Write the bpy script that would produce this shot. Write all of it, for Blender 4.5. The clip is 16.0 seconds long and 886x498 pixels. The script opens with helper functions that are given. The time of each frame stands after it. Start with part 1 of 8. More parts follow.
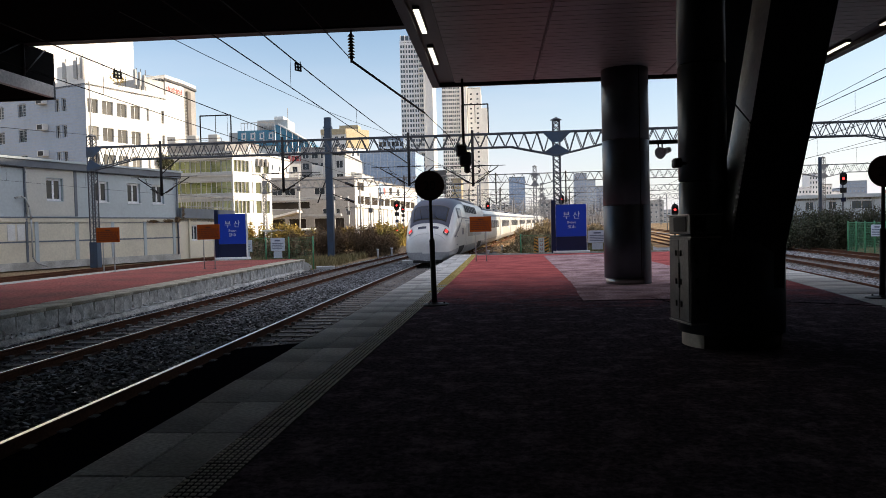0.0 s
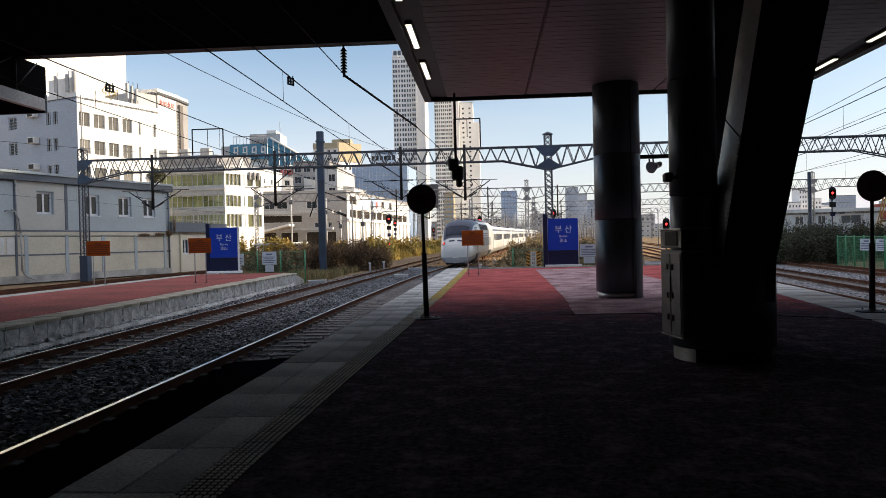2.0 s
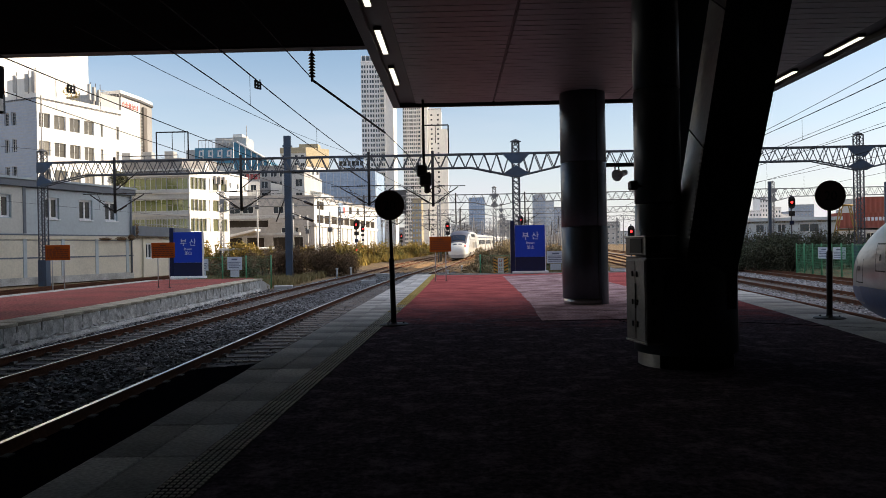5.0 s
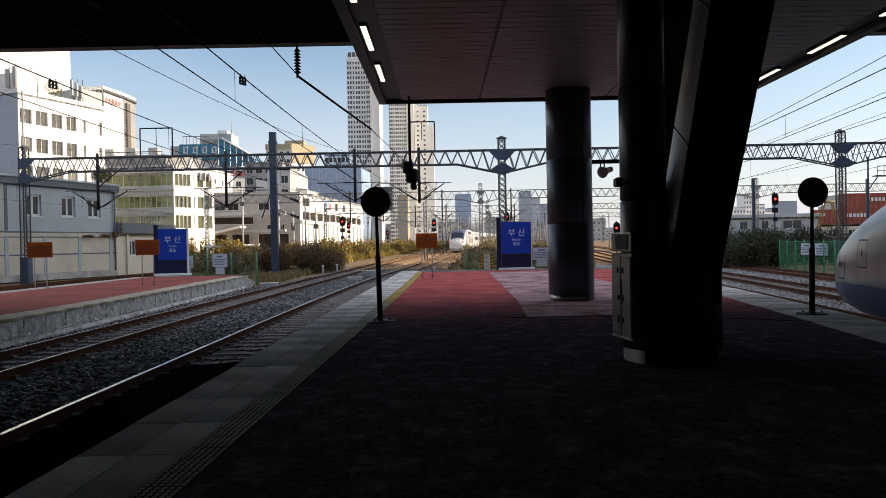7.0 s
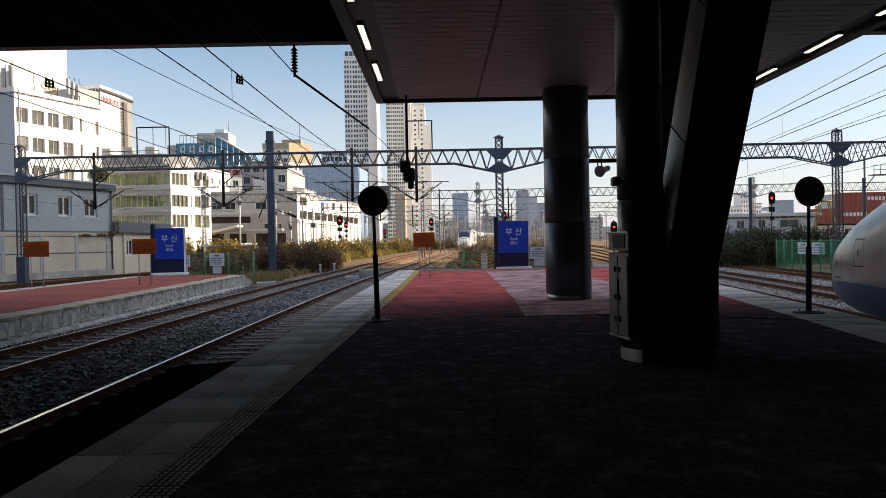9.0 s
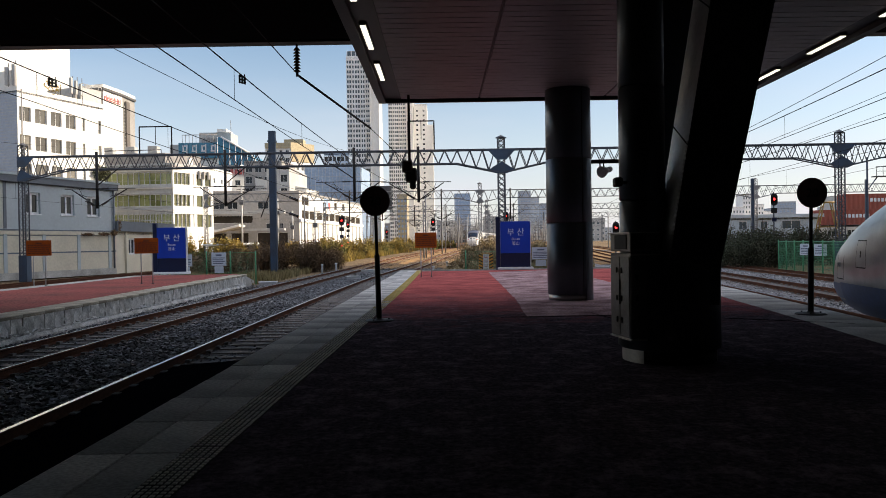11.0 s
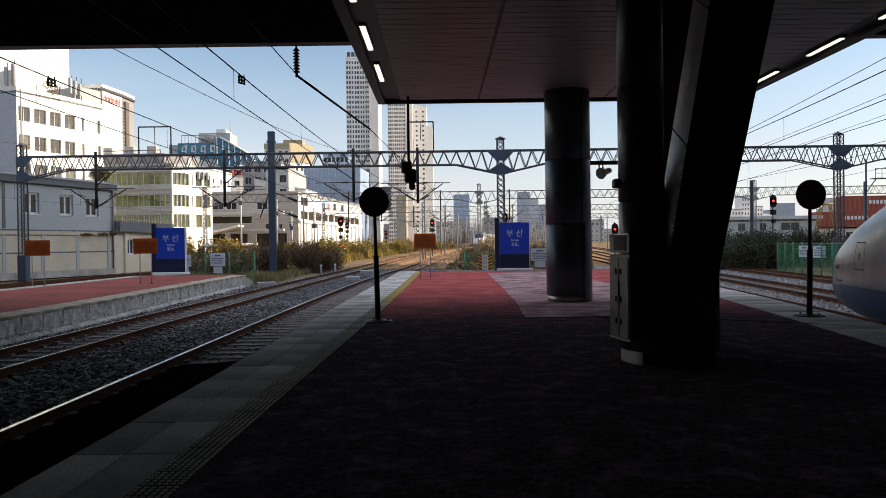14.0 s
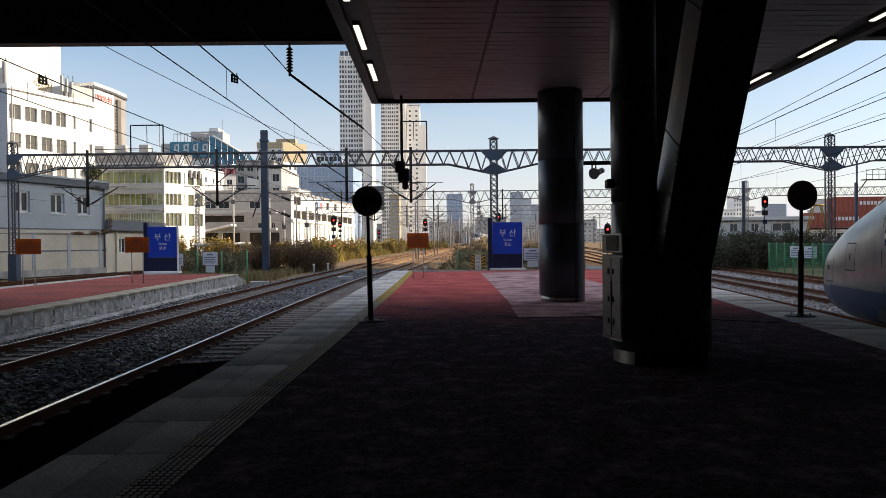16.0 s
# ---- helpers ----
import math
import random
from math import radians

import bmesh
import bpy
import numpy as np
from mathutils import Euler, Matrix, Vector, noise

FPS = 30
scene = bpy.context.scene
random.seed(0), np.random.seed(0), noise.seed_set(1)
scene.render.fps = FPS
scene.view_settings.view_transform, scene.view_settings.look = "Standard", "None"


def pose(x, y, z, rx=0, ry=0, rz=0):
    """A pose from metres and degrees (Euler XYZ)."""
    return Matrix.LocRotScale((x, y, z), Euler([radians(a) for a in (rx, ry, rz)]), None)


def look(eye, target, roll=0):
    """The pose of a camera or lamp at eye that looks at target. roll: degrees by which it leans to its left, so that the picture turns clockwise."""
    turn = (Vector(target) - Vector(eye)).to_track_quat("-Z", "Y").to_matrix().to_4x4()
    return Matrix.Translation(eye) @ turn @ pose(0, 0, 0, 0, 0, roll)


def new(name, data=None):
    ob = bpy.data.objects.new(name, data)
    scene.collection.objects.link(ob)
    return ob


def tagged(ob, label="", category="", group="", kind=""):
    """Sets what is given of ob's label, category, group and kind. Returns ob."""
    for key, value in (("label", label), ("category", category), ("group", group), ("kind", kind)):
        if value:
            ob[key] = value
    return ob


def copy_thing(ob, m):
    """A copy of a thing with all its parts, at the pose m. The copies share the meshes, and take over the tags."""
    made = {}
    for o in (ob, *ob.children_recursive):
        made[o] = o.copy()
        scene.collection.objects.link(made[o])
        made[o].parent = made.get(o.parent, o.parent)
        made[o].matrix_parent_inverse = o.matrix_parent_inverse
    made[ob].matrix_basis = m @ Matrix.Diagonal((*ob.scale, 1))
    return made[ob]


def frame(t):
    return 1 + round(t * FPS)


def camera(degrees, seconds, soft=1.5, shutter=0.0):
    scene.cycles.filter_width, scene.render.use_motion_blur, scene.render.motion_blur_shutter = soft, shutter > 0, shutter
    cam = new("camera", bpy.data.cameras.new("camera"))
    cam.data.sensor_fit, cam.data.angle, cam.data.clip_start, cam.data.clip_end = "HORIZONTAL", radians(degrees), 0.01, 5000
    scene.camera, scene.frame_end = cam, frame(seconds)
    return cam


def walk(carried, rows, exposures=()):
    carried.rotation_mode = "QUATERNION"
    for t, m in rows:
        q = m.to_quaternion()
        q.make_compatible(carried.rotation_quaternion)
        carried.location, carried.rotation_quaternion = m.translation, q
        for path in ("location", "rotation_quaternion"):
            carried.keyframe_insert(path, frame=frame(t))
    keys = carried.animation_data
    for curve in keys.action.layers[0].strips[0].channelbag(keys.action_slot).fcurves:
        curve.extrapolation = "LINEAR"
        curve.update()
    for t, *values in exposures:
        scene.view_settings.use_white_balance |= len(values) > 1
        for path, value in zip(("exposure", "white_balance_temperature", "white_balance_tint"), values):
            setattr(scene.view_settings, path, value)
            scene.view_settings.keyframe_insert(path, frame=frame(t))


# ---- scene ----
EYE = (0.0, 0.0, 1.58)
cam = camera(63.25, 16.0, soft=0.45)
PATH = [
    (0, pose(*EYE, 88.319, 1.403, 4.278)),
    (0.5, pose(*EYE, 88.441, 1.384, 4.229)),
    (1, pose(*EYE, 88.843, 1.365, 4.194)),
    (1.5, pose(*EYE, 89.119, 1.299, 3.989)),
    (2, pose(*EYE, 89.403, 1.353, 3.651)),
    (2.5, pose(*EYE, 89.394, 1.282, 2.997)),
    (3, pose(*EYE, 89.44, 1.285, 2.496)),
    (3.5, pose(*EYE, 89.479, 1.192, 2.087)),
    (4, pose(*EYE, 89.65, 1.124, 1.825)),
    (6.5, pose(*EYE, 89.877, 1.041, 0.089)),
    (7, pose(*EYE, 89.55, 1.1, -0.009)),
    (7.5, pose(*EYE, 89.579, 1.091, -0.212)),
    (8, pose(*EYE, 89.545, 1.118, -0.266)),
    (8.5, pose(*EYE, 89.507, 1.143, -0.221)),
    (9, pose(*EYE, 89.477, 1.116, -0.221)),
    (11.5, pose(*EYE, 89.512, 0.885, -0.058)),
    (12, pose(*EYE, 89.57, 0.823, -0.091)),
    (12.5, pose(*EYE, 89.555, 0.838, -0.066)),
    (13, pose(*EYE, 89.529, 0.825, -0.067)),
    (13.5, pose(*EYE, 89.57, 0.824, -0.122)),
    (14, pose(*EYE, 89.569, 0.796, -0.149)),
    (14.5, pose(*EYE, 89.573, 0.783, -0.2)),
    (15, pose(*EYE, 89.567, 0.748, -0.299)),
    (15.5, pose(*EYE, 89.53, 0.695, -0.473)),
    (16, pose(*EYE, 89.533, 0.642, -0.704)),
]
walk(cam, PATH, exposures=[(0.0, 0.6, 6680, 10), (3.5, 0.47, 6680, 10), (16.0, 0.44, 6680, 10)])

# ---- light ----
world = bpy.data.worlds.new("sky")
world.use_nodes = True
scene.world = world
wt = world.node_tree
sky = wt.nodes.new("ShaderNodeTexSky")
sky.sky_type, sky.sun_disc = "NISHITA", False
SUN_AZ, SUN_EL = radians(87), radians(22)      # clockwise from +y (along the tracks)
sky.sun_elevation, sky.sun_rotation = SUN_EL, SUN_AZ
sky.air_density, sky.dust_density, sky.ozone_density = 1.0, 0.8, 1.4
bg = wt.nodes["Background"]
# thin pale cloud low over the horizon
tcw, sepw = wt.nodes.new("ShaderNodeTexCoord"), wt.nodes.new("ShaderNodeSeparateXYZ")
wt.links.new(tcw.outputs["Generated"], sepw.inputs[0])
mapw = wt.nodes.new("ShaderNodeMapping")
mapw.inputs["Scale"].default_value = (2.2, 2.2, 11.0)
wt.links.new(tcw.outputs["Generated"], mapw.inputs[0])
cloud = wt.nodes.new("ShaderNodeTexNoise")
cloud.inputs["Scale"].default_value, cloud.inputs["Detail"].default_value = 1.6, 7
wt.links.new(mapw.outputs[0], cloud.inputs[0])
cover = wt.nodes.new("ShaderNodeMapRange")
cover.inputs[1].default_value, cover.inputs[2].default_value, cover.inputs[3].default_value, cover.inputs[4].default_value = 0.42, 0.72, 0.55, 0.95
wt.links.new(cloud.outputs[0], cover.inputs[0])
low = wt.nodes.new("ShaderNodeMapRange")
low.inputs[1].default_value, low.inputs[2].default_value, low.inputs[3].default_value, low.inputs[4].default_value = 0.02, 0.27, 1.0, 0.0
wt.links.new(sepw.outputs[2], low.inputs[0])
amount = wt.nodes.new("ShaderNodeMath")
amount.operation = "MULTIPLY"
wt.links.new(cover.outputs[0], amount.inputs[0])
wt.links.new(low.outputs[0], amount.inputs[1])
# thin high cloud overhead, out of view, added to brighten the shaded ground
high = wt.nodes.new("ShaderNodeMapRange")
high.inputs[1].default_value, high.inputs[2].default_value, high.inputs[3].default_value, high.inputs[4].default_value = 0.42, 0.75, 0.0, 0.8
wt.links.new(sepw.outputs[2], high.inputs[0])
cloudy = wt.nodes.new("ShaderNodeMath")
cloudy.operation = "MAXIMUM"
wt.links.new(amount.outputs[0], cloudy.inputs[0])
wt.links.new(high.outputs[0], cloudy.inputs[1])
veil = wt.nodes.new("ShaderNodeMix")
veil.data_type = "RGBA"
veil.inputs[7].default_value = (4.5, 4.5, 5.15, 1)
wt.links.new(cloudy.outputs[0], veil.inputs[0])
wt.links.new(sky.outputs[0], veil.inputs[6])
wt.links.new(veil.outputs[2], bg.inputs[0])
bg.inputs[1].default_value = 0.135
sun_data = bpy.data.lights.new("sun", "SUN")
sun_data.energy, sun_data.angle, sun_data.color = 4.6, radians(0.5), (1.0, 0.85, 0.66)
sun = new("sun", sun_data)
to_sun = Vector((math.sin(SUN_AZ) * math.cos(SUN_EL), math.cos(SUN_AZ) * math.cos(SUN_EL), math.sin(SUN_EL)))
sun.matrix_world = look((60, 0, 60), Vector((60, 0, 60)) - to_sun)


# ---- materials ----
def mat(name, color, rough=0.7, metal=0.0, color2=None, scale=3.0, mix=0.5, bump=0.0, bscale=None, fine=0.15, coat=0.0, spec=0.5, stretch=(1, 1, 1), vary=0.0, space="Object"):
    """Two scales of variation: large patches between two colours, and a fine grain."""
    m = bpy.data.materials.new(name)
    m.use_nodes = True
    t = m.node_tree
    n, l = t.nodes, t.links
    b = n["Principled BSDF"]
    b.inputs["Roughness"].default_value, b.inputs["Metallic"].default_value = rough, metal
    b.inputs["Coat Weight"].default_value, b.inputs["Specular IOR Level"].default_value = coat, spec
    tc, mp = n.new("ShaderNodeTexCoord"), n.new("ShaderNodeMapping")
    mp.inputs["Scale"].default_value = stretch
    if space == "Object":
        l.new(tc.outputs["Object"], mp.inputs[0])
    else:
        l.new(n.new("ShaderNodeNewGeometry").outputs["Position"], mp.inputs[0])
    big, small = n.new("ShaderNodeTexNoise"), n.new("ShaderNodeTexNoise")
    big.inputs["Scale"].default_value, big.inputs["Detail"].default_value = scale, 5
    small.inputs["Scale"].default_value, small.inputs["Detail"].default_value = (bscale or scale * 14), 4
    l.new(mp.outputs[0], big.inputs[0])
    l.new(mp.outputs[0], small.inputs[0])
    ramp = n.new("ShaderNodeMapRange")
    ramp.inputs[1].default_value, ramp.inputs[2].default_value = 0.38, 0.68
    l.new(big.outputs[0], ramp.inputs[0])
    mul = n.new("ShaderNodeMath")
    mul.operation = "MULTIPLY"
    mul.inputs[1].default_value = mix
    l.new(ramp.outputs[0], mul.inputs[0])
    mx = n.new("ShaderNodeMix")
    mx.data_type = "RGBA"
    c2 = color2 or tuple(c * 0.6 for c in color)
    mx.inputs[6].default_value, mx.inputs[7].default_value = (*color, 1), (*c2, 1)
    l.new(mul.outputs[0], mx.inputs[0])
    gr = n.new("ShaderNodeMapRange")
    gr.inputs[1].default_value, gr.inputs[2].default_value = 0.3, 0.7
    gr.inputs[3].default_value, gr.inputs[4].default_value = 1 - fine, 1 + fine
    l.new(small.outputs[0], gr.inputs[0])
    hsv = n.new("ShaderNodeHueSaturation")
    l.new(mx.outputs[2], hsv.inputs["Color"])
    if vary:
        info = n.new("ShaderNodeObjectInfo")
        vr = n.new("ShaderNodeMapRange")
        vr.inputs[3].default_value, vr.inputs[4].default_value = 1 - vary, 1 + vary
        l.new(info.outputs["Random"], vr.inputs[0])
        mm = n.new("ShaderNodeMath")
        mm.operation = "MULTIPLY"
        l.new(gr.outputs[0], mm.inputs[0])
        l.new(vr.outputs[0], mm.inputs[1])
        l.new(mm.outputs[0], hsv.inputs["Value"])
    else:
        l.new(gr.outputs[0], hsv.inputs["Value"])
    l.new(hsv.outputs[0], b.inputs["Base Color"])
    if bump:
        bp = n.new("ShaderNodeBump")
        bp.inputs["Strength"].default_value, bp.inputs["Distance"].default_value = min(1, bump), 0.01
        l.new(small.outputs[0], bp.inputs["Height"])
        l.new(bp.outputs[0], b.inputs["Normal"])
    return m


def island(m, amount=0.3):
    """Vary each loose piece of a joined mesh."""
    t = m.node_tree
    n, l = t.nodes, t.links
    b = n["Principled BSDF"]
    src = b.inputs["Base Color"].links[0].from_socket
    g, r, h = n.new("ShaderNodeNewGeometry"), n.new("ShaderNodeMapRange"), n.new("ShaderNodeHueSaturation")
    r.inputs[3].default_value, r.inputs[4].default_value = 1 - amount, 1 + amount
    l.new(g.outputs["Random Per Island"], r.inputs[0])
    l.new(r.outputs[0], h.inputs["Value"])
    l.new(src, h.inputs["Color"])
    l.new(h.outputs[0], b.inputs["Base Color"])
    return m


def glow(name, color, strength):
    m = bpy.data.materials.new(name)
    m.use_nodes = True
    b = m.node_tree.nodes["Principled BSDF"]
    b.inputs["Base Color"].default_value = (*[c * 0.5 for c in color], 1)
    b.inputs["Emission Color"].default_value, b.inputs["Emission Strength"].default_value = (*color, 1), strength
    return m


M_ASPHALT = mat("red_floor_paint", (0.38, 0.105, 0.09), 0.9, spec=0.08, color2=(0.2, 0.085, 0.07), scale=0.5, mix=0.8, bump=0.5, bscale=12, fine=0.5)
def worn_shaded_floor():
    """Worn red floor paint, with the deck's shade put into the near asphalt colour."""
    m = mat("worn_shaded_red_floor", (0.56, 0.15, 0.14), 1.0, spec=0.0, color2=(0.27, 0.075, 0.075), scale=0.9, mix=0.8, bump=0.8, bscale=26, fine=0.5)
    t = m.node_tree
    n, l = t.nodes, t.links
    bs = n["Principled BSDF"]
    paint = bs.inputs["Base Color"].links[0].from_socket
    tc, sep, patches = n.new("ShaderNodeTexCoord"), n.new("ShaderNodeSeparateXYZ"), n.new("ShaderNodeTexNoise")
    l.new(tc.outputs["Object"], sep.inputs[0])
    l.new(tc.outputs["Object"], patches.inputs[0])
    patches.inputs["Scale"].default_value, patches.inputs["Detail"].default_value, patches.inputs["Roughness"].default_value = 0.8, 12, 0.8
    # red runs to dark under the deck, standing in for its shade
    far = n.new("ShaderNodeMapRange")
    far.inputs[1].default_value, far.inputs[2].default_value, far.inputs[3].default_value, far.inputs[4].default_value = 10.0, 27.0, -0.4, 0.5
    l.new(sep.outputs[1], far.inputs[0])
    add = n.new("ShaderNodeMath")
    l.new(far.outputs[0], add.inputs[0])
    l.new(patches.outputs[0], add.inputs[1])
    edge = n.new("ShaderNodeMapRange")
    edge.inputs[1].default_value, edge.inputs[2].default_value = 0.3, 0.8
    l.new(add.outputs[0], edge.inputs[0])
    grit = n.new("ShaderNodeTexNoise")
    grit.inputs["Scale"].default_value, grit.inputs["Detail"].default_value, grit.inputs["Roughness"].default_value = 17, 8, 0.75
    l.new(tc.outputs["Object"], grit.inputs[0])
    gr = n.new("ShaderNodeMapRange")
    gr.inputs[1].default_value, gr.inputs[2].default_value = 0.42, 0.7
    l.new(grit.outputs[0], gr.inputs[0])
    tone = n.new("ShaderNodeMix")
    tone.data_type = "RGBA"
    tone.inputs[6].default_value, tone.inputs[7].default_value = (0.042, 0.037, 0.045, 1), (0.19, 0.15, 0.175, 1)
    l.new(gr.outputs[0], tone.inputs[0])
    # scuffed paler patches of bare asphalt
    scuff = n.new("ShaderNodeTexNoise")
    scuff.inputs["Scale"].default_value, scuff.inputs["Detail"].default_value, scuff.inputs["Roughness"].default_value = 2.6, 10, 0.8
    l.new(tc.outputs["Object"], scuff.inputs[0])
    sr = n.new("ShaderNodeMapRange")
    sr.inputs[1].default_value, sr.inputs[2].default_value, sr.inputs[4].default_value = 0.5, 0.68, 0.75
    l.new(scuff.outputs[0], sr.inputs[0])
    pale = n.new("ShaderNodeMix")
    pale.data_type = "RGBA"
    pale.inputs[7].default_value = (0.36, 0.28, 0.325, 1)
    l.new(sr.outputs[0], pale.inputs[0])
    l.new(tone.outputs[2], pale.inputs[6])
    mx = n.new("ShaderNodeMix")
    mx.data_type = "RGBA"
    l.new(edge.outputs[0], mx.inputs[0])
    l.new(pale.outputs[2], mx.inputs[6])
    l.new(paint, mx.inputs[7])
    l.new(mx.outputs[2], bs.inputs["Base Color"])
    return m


M_FLOOR = worn_shaded_floor()
M_NEARBLACK = mat("near_black_surface", (0.008, 0.008, 0.011), 1.0, spec=0.0, scale=1.5, mix=0.5, bump=0.4, bscale=20)
M_BALLRUST = mat("rust_stained_ballast", (0.4, 0.24, 0.11), 0.95, spec=0.1, color2=(0.17, 0.115, 0.07), scale=0.6, mix=0.8, bump=1.0, bscale=9, fine=0.5)
M_PATCH = mat("faded_floor_paint", (0.58, 0.4, 0.405), 1.0, spec=0.0, color2=(0.2, 0.115, 0.12), scale=1.1, mix=0.9, bump=0.9, bscale=24, fine=0.6)
M_EDGE = mat("platform_slab_concrete", (0.7, 0.69, 0.655), 1.0, spec=0.0, color2=(0.27, 0.27, 0.272), scale=0.9, mix=0.65, bump=0.25, bscale=30, fine=0.25, vary=0.22)
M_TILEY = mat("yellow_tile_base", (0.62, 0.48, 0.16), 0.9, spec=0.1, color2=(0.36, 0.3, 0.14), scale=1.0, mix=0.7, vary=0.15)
# Grimy dark base also carries the deck's shade and the gaps between dots.
M_TILE = mat("grimy_shaded_tile_base", (0.06, 0.057, 0.05), 0.95, spec=0.05, color2=(0.035, 0.033, 0.03), scale=1.0, mix=0.7, vary=0.15)
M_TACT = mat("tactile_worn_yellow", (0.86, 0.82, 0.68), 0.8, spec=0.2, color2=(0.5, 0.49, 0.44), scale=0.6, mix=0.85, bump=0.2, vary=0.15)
M_CONC = mat("weathered_concrete", (0.6, 0.59, 0.55), 0.9, spec=0.15, color2=(0.26, 0.25, 0.22), scale=0.8, mix=0.7, bump=0.5, bscale=20, fine=0.25)
M_CONCW = mat("pale_concrete_wall", (0.88, 0.87, 0.83), 0.9, spec=0.15, color2=(0.42, 0.41, 0.37), scale=2.2, mix=0.9, bump=0.6, bscale=18, fine=0.28, vary=0.15)
M_BALLAST = island(mat("ballast_stone", (0.23, 0.24, 0.25), 0.8, color2=(0.1, 0.1, 0.102), scale=0.7, mix=0.7, fine=0.3, bscale=25), 0.85)
M_BALLPALE = mat("pale_stone_bed", (0.3, 0.3, 0.31), 0.95, color2=(0.16, 0.155, 0.155), scale=2.5, mix=0.7, bump=1.0, bscale=14, fine=0.7)
M_STONEPALE = island(mat("pale_ballast_stone", (0.42, 0.42, 0.43), 0.8, color2=(0.2, 0.19, 0.18), scale=0.7, mix=0.7, fine=0.3, bscale=25), 0.7)
M_STONERUST = island(mat("rusty_ballast_stone", (0.4, 0.27, 0.15), 0.85, color2=(0.2, 0.15, 0.1), scale=0.7, mix=0.7, fine=0.3, bscale=25), 0.7)
M_COPING = mat("weathered_coping_concrete", (0.6, 0.55, 0.44), 0.9, spec=0.1, color2=(0.22, 0.19, 0.13), scale=1.1, mix=0.7, bump=0.5, bscale=20, fine=0.25, vary=0.12)
M_BALLBED = mat("ballast_bed", (0.11, 0.107, 0.107), 0.95, color2=(0.07, 0.065, 0.06), scale=1.2, mix=0.6, bump=1.0, bscale=22, fine=0.5)
M_GROUND = mat("dry_earth", (0.27, 0.19, 0.11), 0.95, spec=0.1, color2=(0.13, 0.095, 0.055), scale=0.12, mix=0.8, bump=1.0, bscale=9, fine=0.75)
M_SLEEPER = mat("sleeper_concrete", (0.26, 0.24, 0.22), 0.9, color2=(0.13, 0.1, 0.08), scale=1.5, mix=0.7, bump=0.3, vary=0.15)
M_RUST = mat("rusty_rail", (0.15, 0.066, 0.038), 0.9, 0.0, spec=0.1, color2=(0.06, 0.032, 0.022), scale=1.2, mix=0.7, fine=0.25)
M_RAILTOP = mat("polished_rail_head", (0.55, 0.54, 0.52), 0.28, 1.0, color2=(0.35, 0.33, 0.3), scale=2, mix=0.4, stretch=(1, .05, 1))
M_STEELDK = mat("dark_column_cladding", (0.1, 0.112, 0.128), 0.36, 0.65, color2=(0.07, 0.078, 0.09), scale=0.7, mix=0.5, fine=0.06)
# Pale cladding colour that holds the light falling on the strut's left side.
M_STEELGR = mat("lit_strut_cladding", (0.62, 0.62, 0.61), 0.42, 0.35, color2=(0.46, 0.46, 0.46), scale=1.0, mix=0.5, fine=0.1)
M_STAINLESS = mat("stainless_sheet", (0.55, 0.52, 0.48), 0.36, 0.85, color2=(0.34, 0.31, 0.28), scale=2.2, mix=0.6, fine=0.1)
M_CABINET = mat("scuffed_cabinet_steel", (0.2, 0.19, 0.18), 0.4, 0.6, color2=(0.09, 0.085, 0.08), scale=2.4, mix=0.7, fine=0.15)
M_SOFFIT = mat("soffit_panel", (0.26, 0.255, 0.255), 0.5, 0.1, color2=(0.18, 0.175, 0.175), scale=0.5, mix=0.5, fine=0.08)
M_FASCIA = mat("dark_fascia", (0.035, 0.035, 0.037), 0.5, 0.3, scale=1, mix=0.4)
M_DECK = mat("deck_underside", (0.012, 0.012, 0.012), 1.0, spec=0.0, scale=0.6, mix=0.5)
M_STATION = mat("station_wall", (0.6, 0.6, 0.6), 0.9, scale=0.2, mix=0.4)
M_LTGREY = mat("light_grey_fascia", (0.72, 0.7, 0.65), 0.6, scale=1, mix=0.4)
M_IRON = mat("black_iron", (0.018, 0.018, 0.018), 0.6, 0.3, color2=(0.05, 0.035, 0.03), scale=5, mix=0.35)
M_DISC = mat("dark_disc_paint", (0.1, 0.045, 0.042), 0.6, scale=5, mix=0.5)
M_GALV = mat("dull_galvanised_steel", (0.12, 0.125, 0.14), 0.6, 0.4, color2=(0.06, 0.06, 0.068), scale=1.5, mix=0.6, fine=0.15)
# Same steel for distant gantries and masts, lightened by haze in the colour.
M_GALVFAR = mat("hazed_galvanised_steel", (0.24, 0.25, 0.265), 0.6, 0.2, color2=(0.15, 0.15, 0.16), scale=1.5, mix=0.6, fine=0.15)
M_MAST = mat("dark_blue_mast_paint", (0.06, 0.09, 0.14), 0.5, 0.2, color2=(0.06, 0.05, 0.045), scale=1.2, mix=0.5)
M_WIRE = mat("wire_copper_dark", (0.02, 0.018, 0.017), 0.75, 0.1, spec=0.1)
M_INSUL = mat("brown_insulator", (0.03, 0.016, 0.012), 0.25, coat=0.5)
M_BLUE = mat("blue_sign_face", (0.006, 0.05, 0.46), 0.4, color2=(0.006, 0.04, 0.36), scale=0.8, mix=0.4, fine=0.04)
M_NAVY = mat("navy_sign_base", (0.006, 0.012, 0.05), 0.4, scale=1.2, mix=0.4)
M_WHITE = mat("white_paint", (0.75, 0.75, 0.73), 0.6, color2=(0.55, 0.54, 0.5), scale=1.5, mix=0.5)
M_ORANGE = mat("orange_board", (0.4, 0.095, 0.013), 0.7, spec=0.1, color2=(0.28, 0.066, 0.012), scale=2, mix=0.6, fine=0.1)
M_ORTEXT = mat("board_lettering", (0.12, 0.03, 0.012), 0.7)
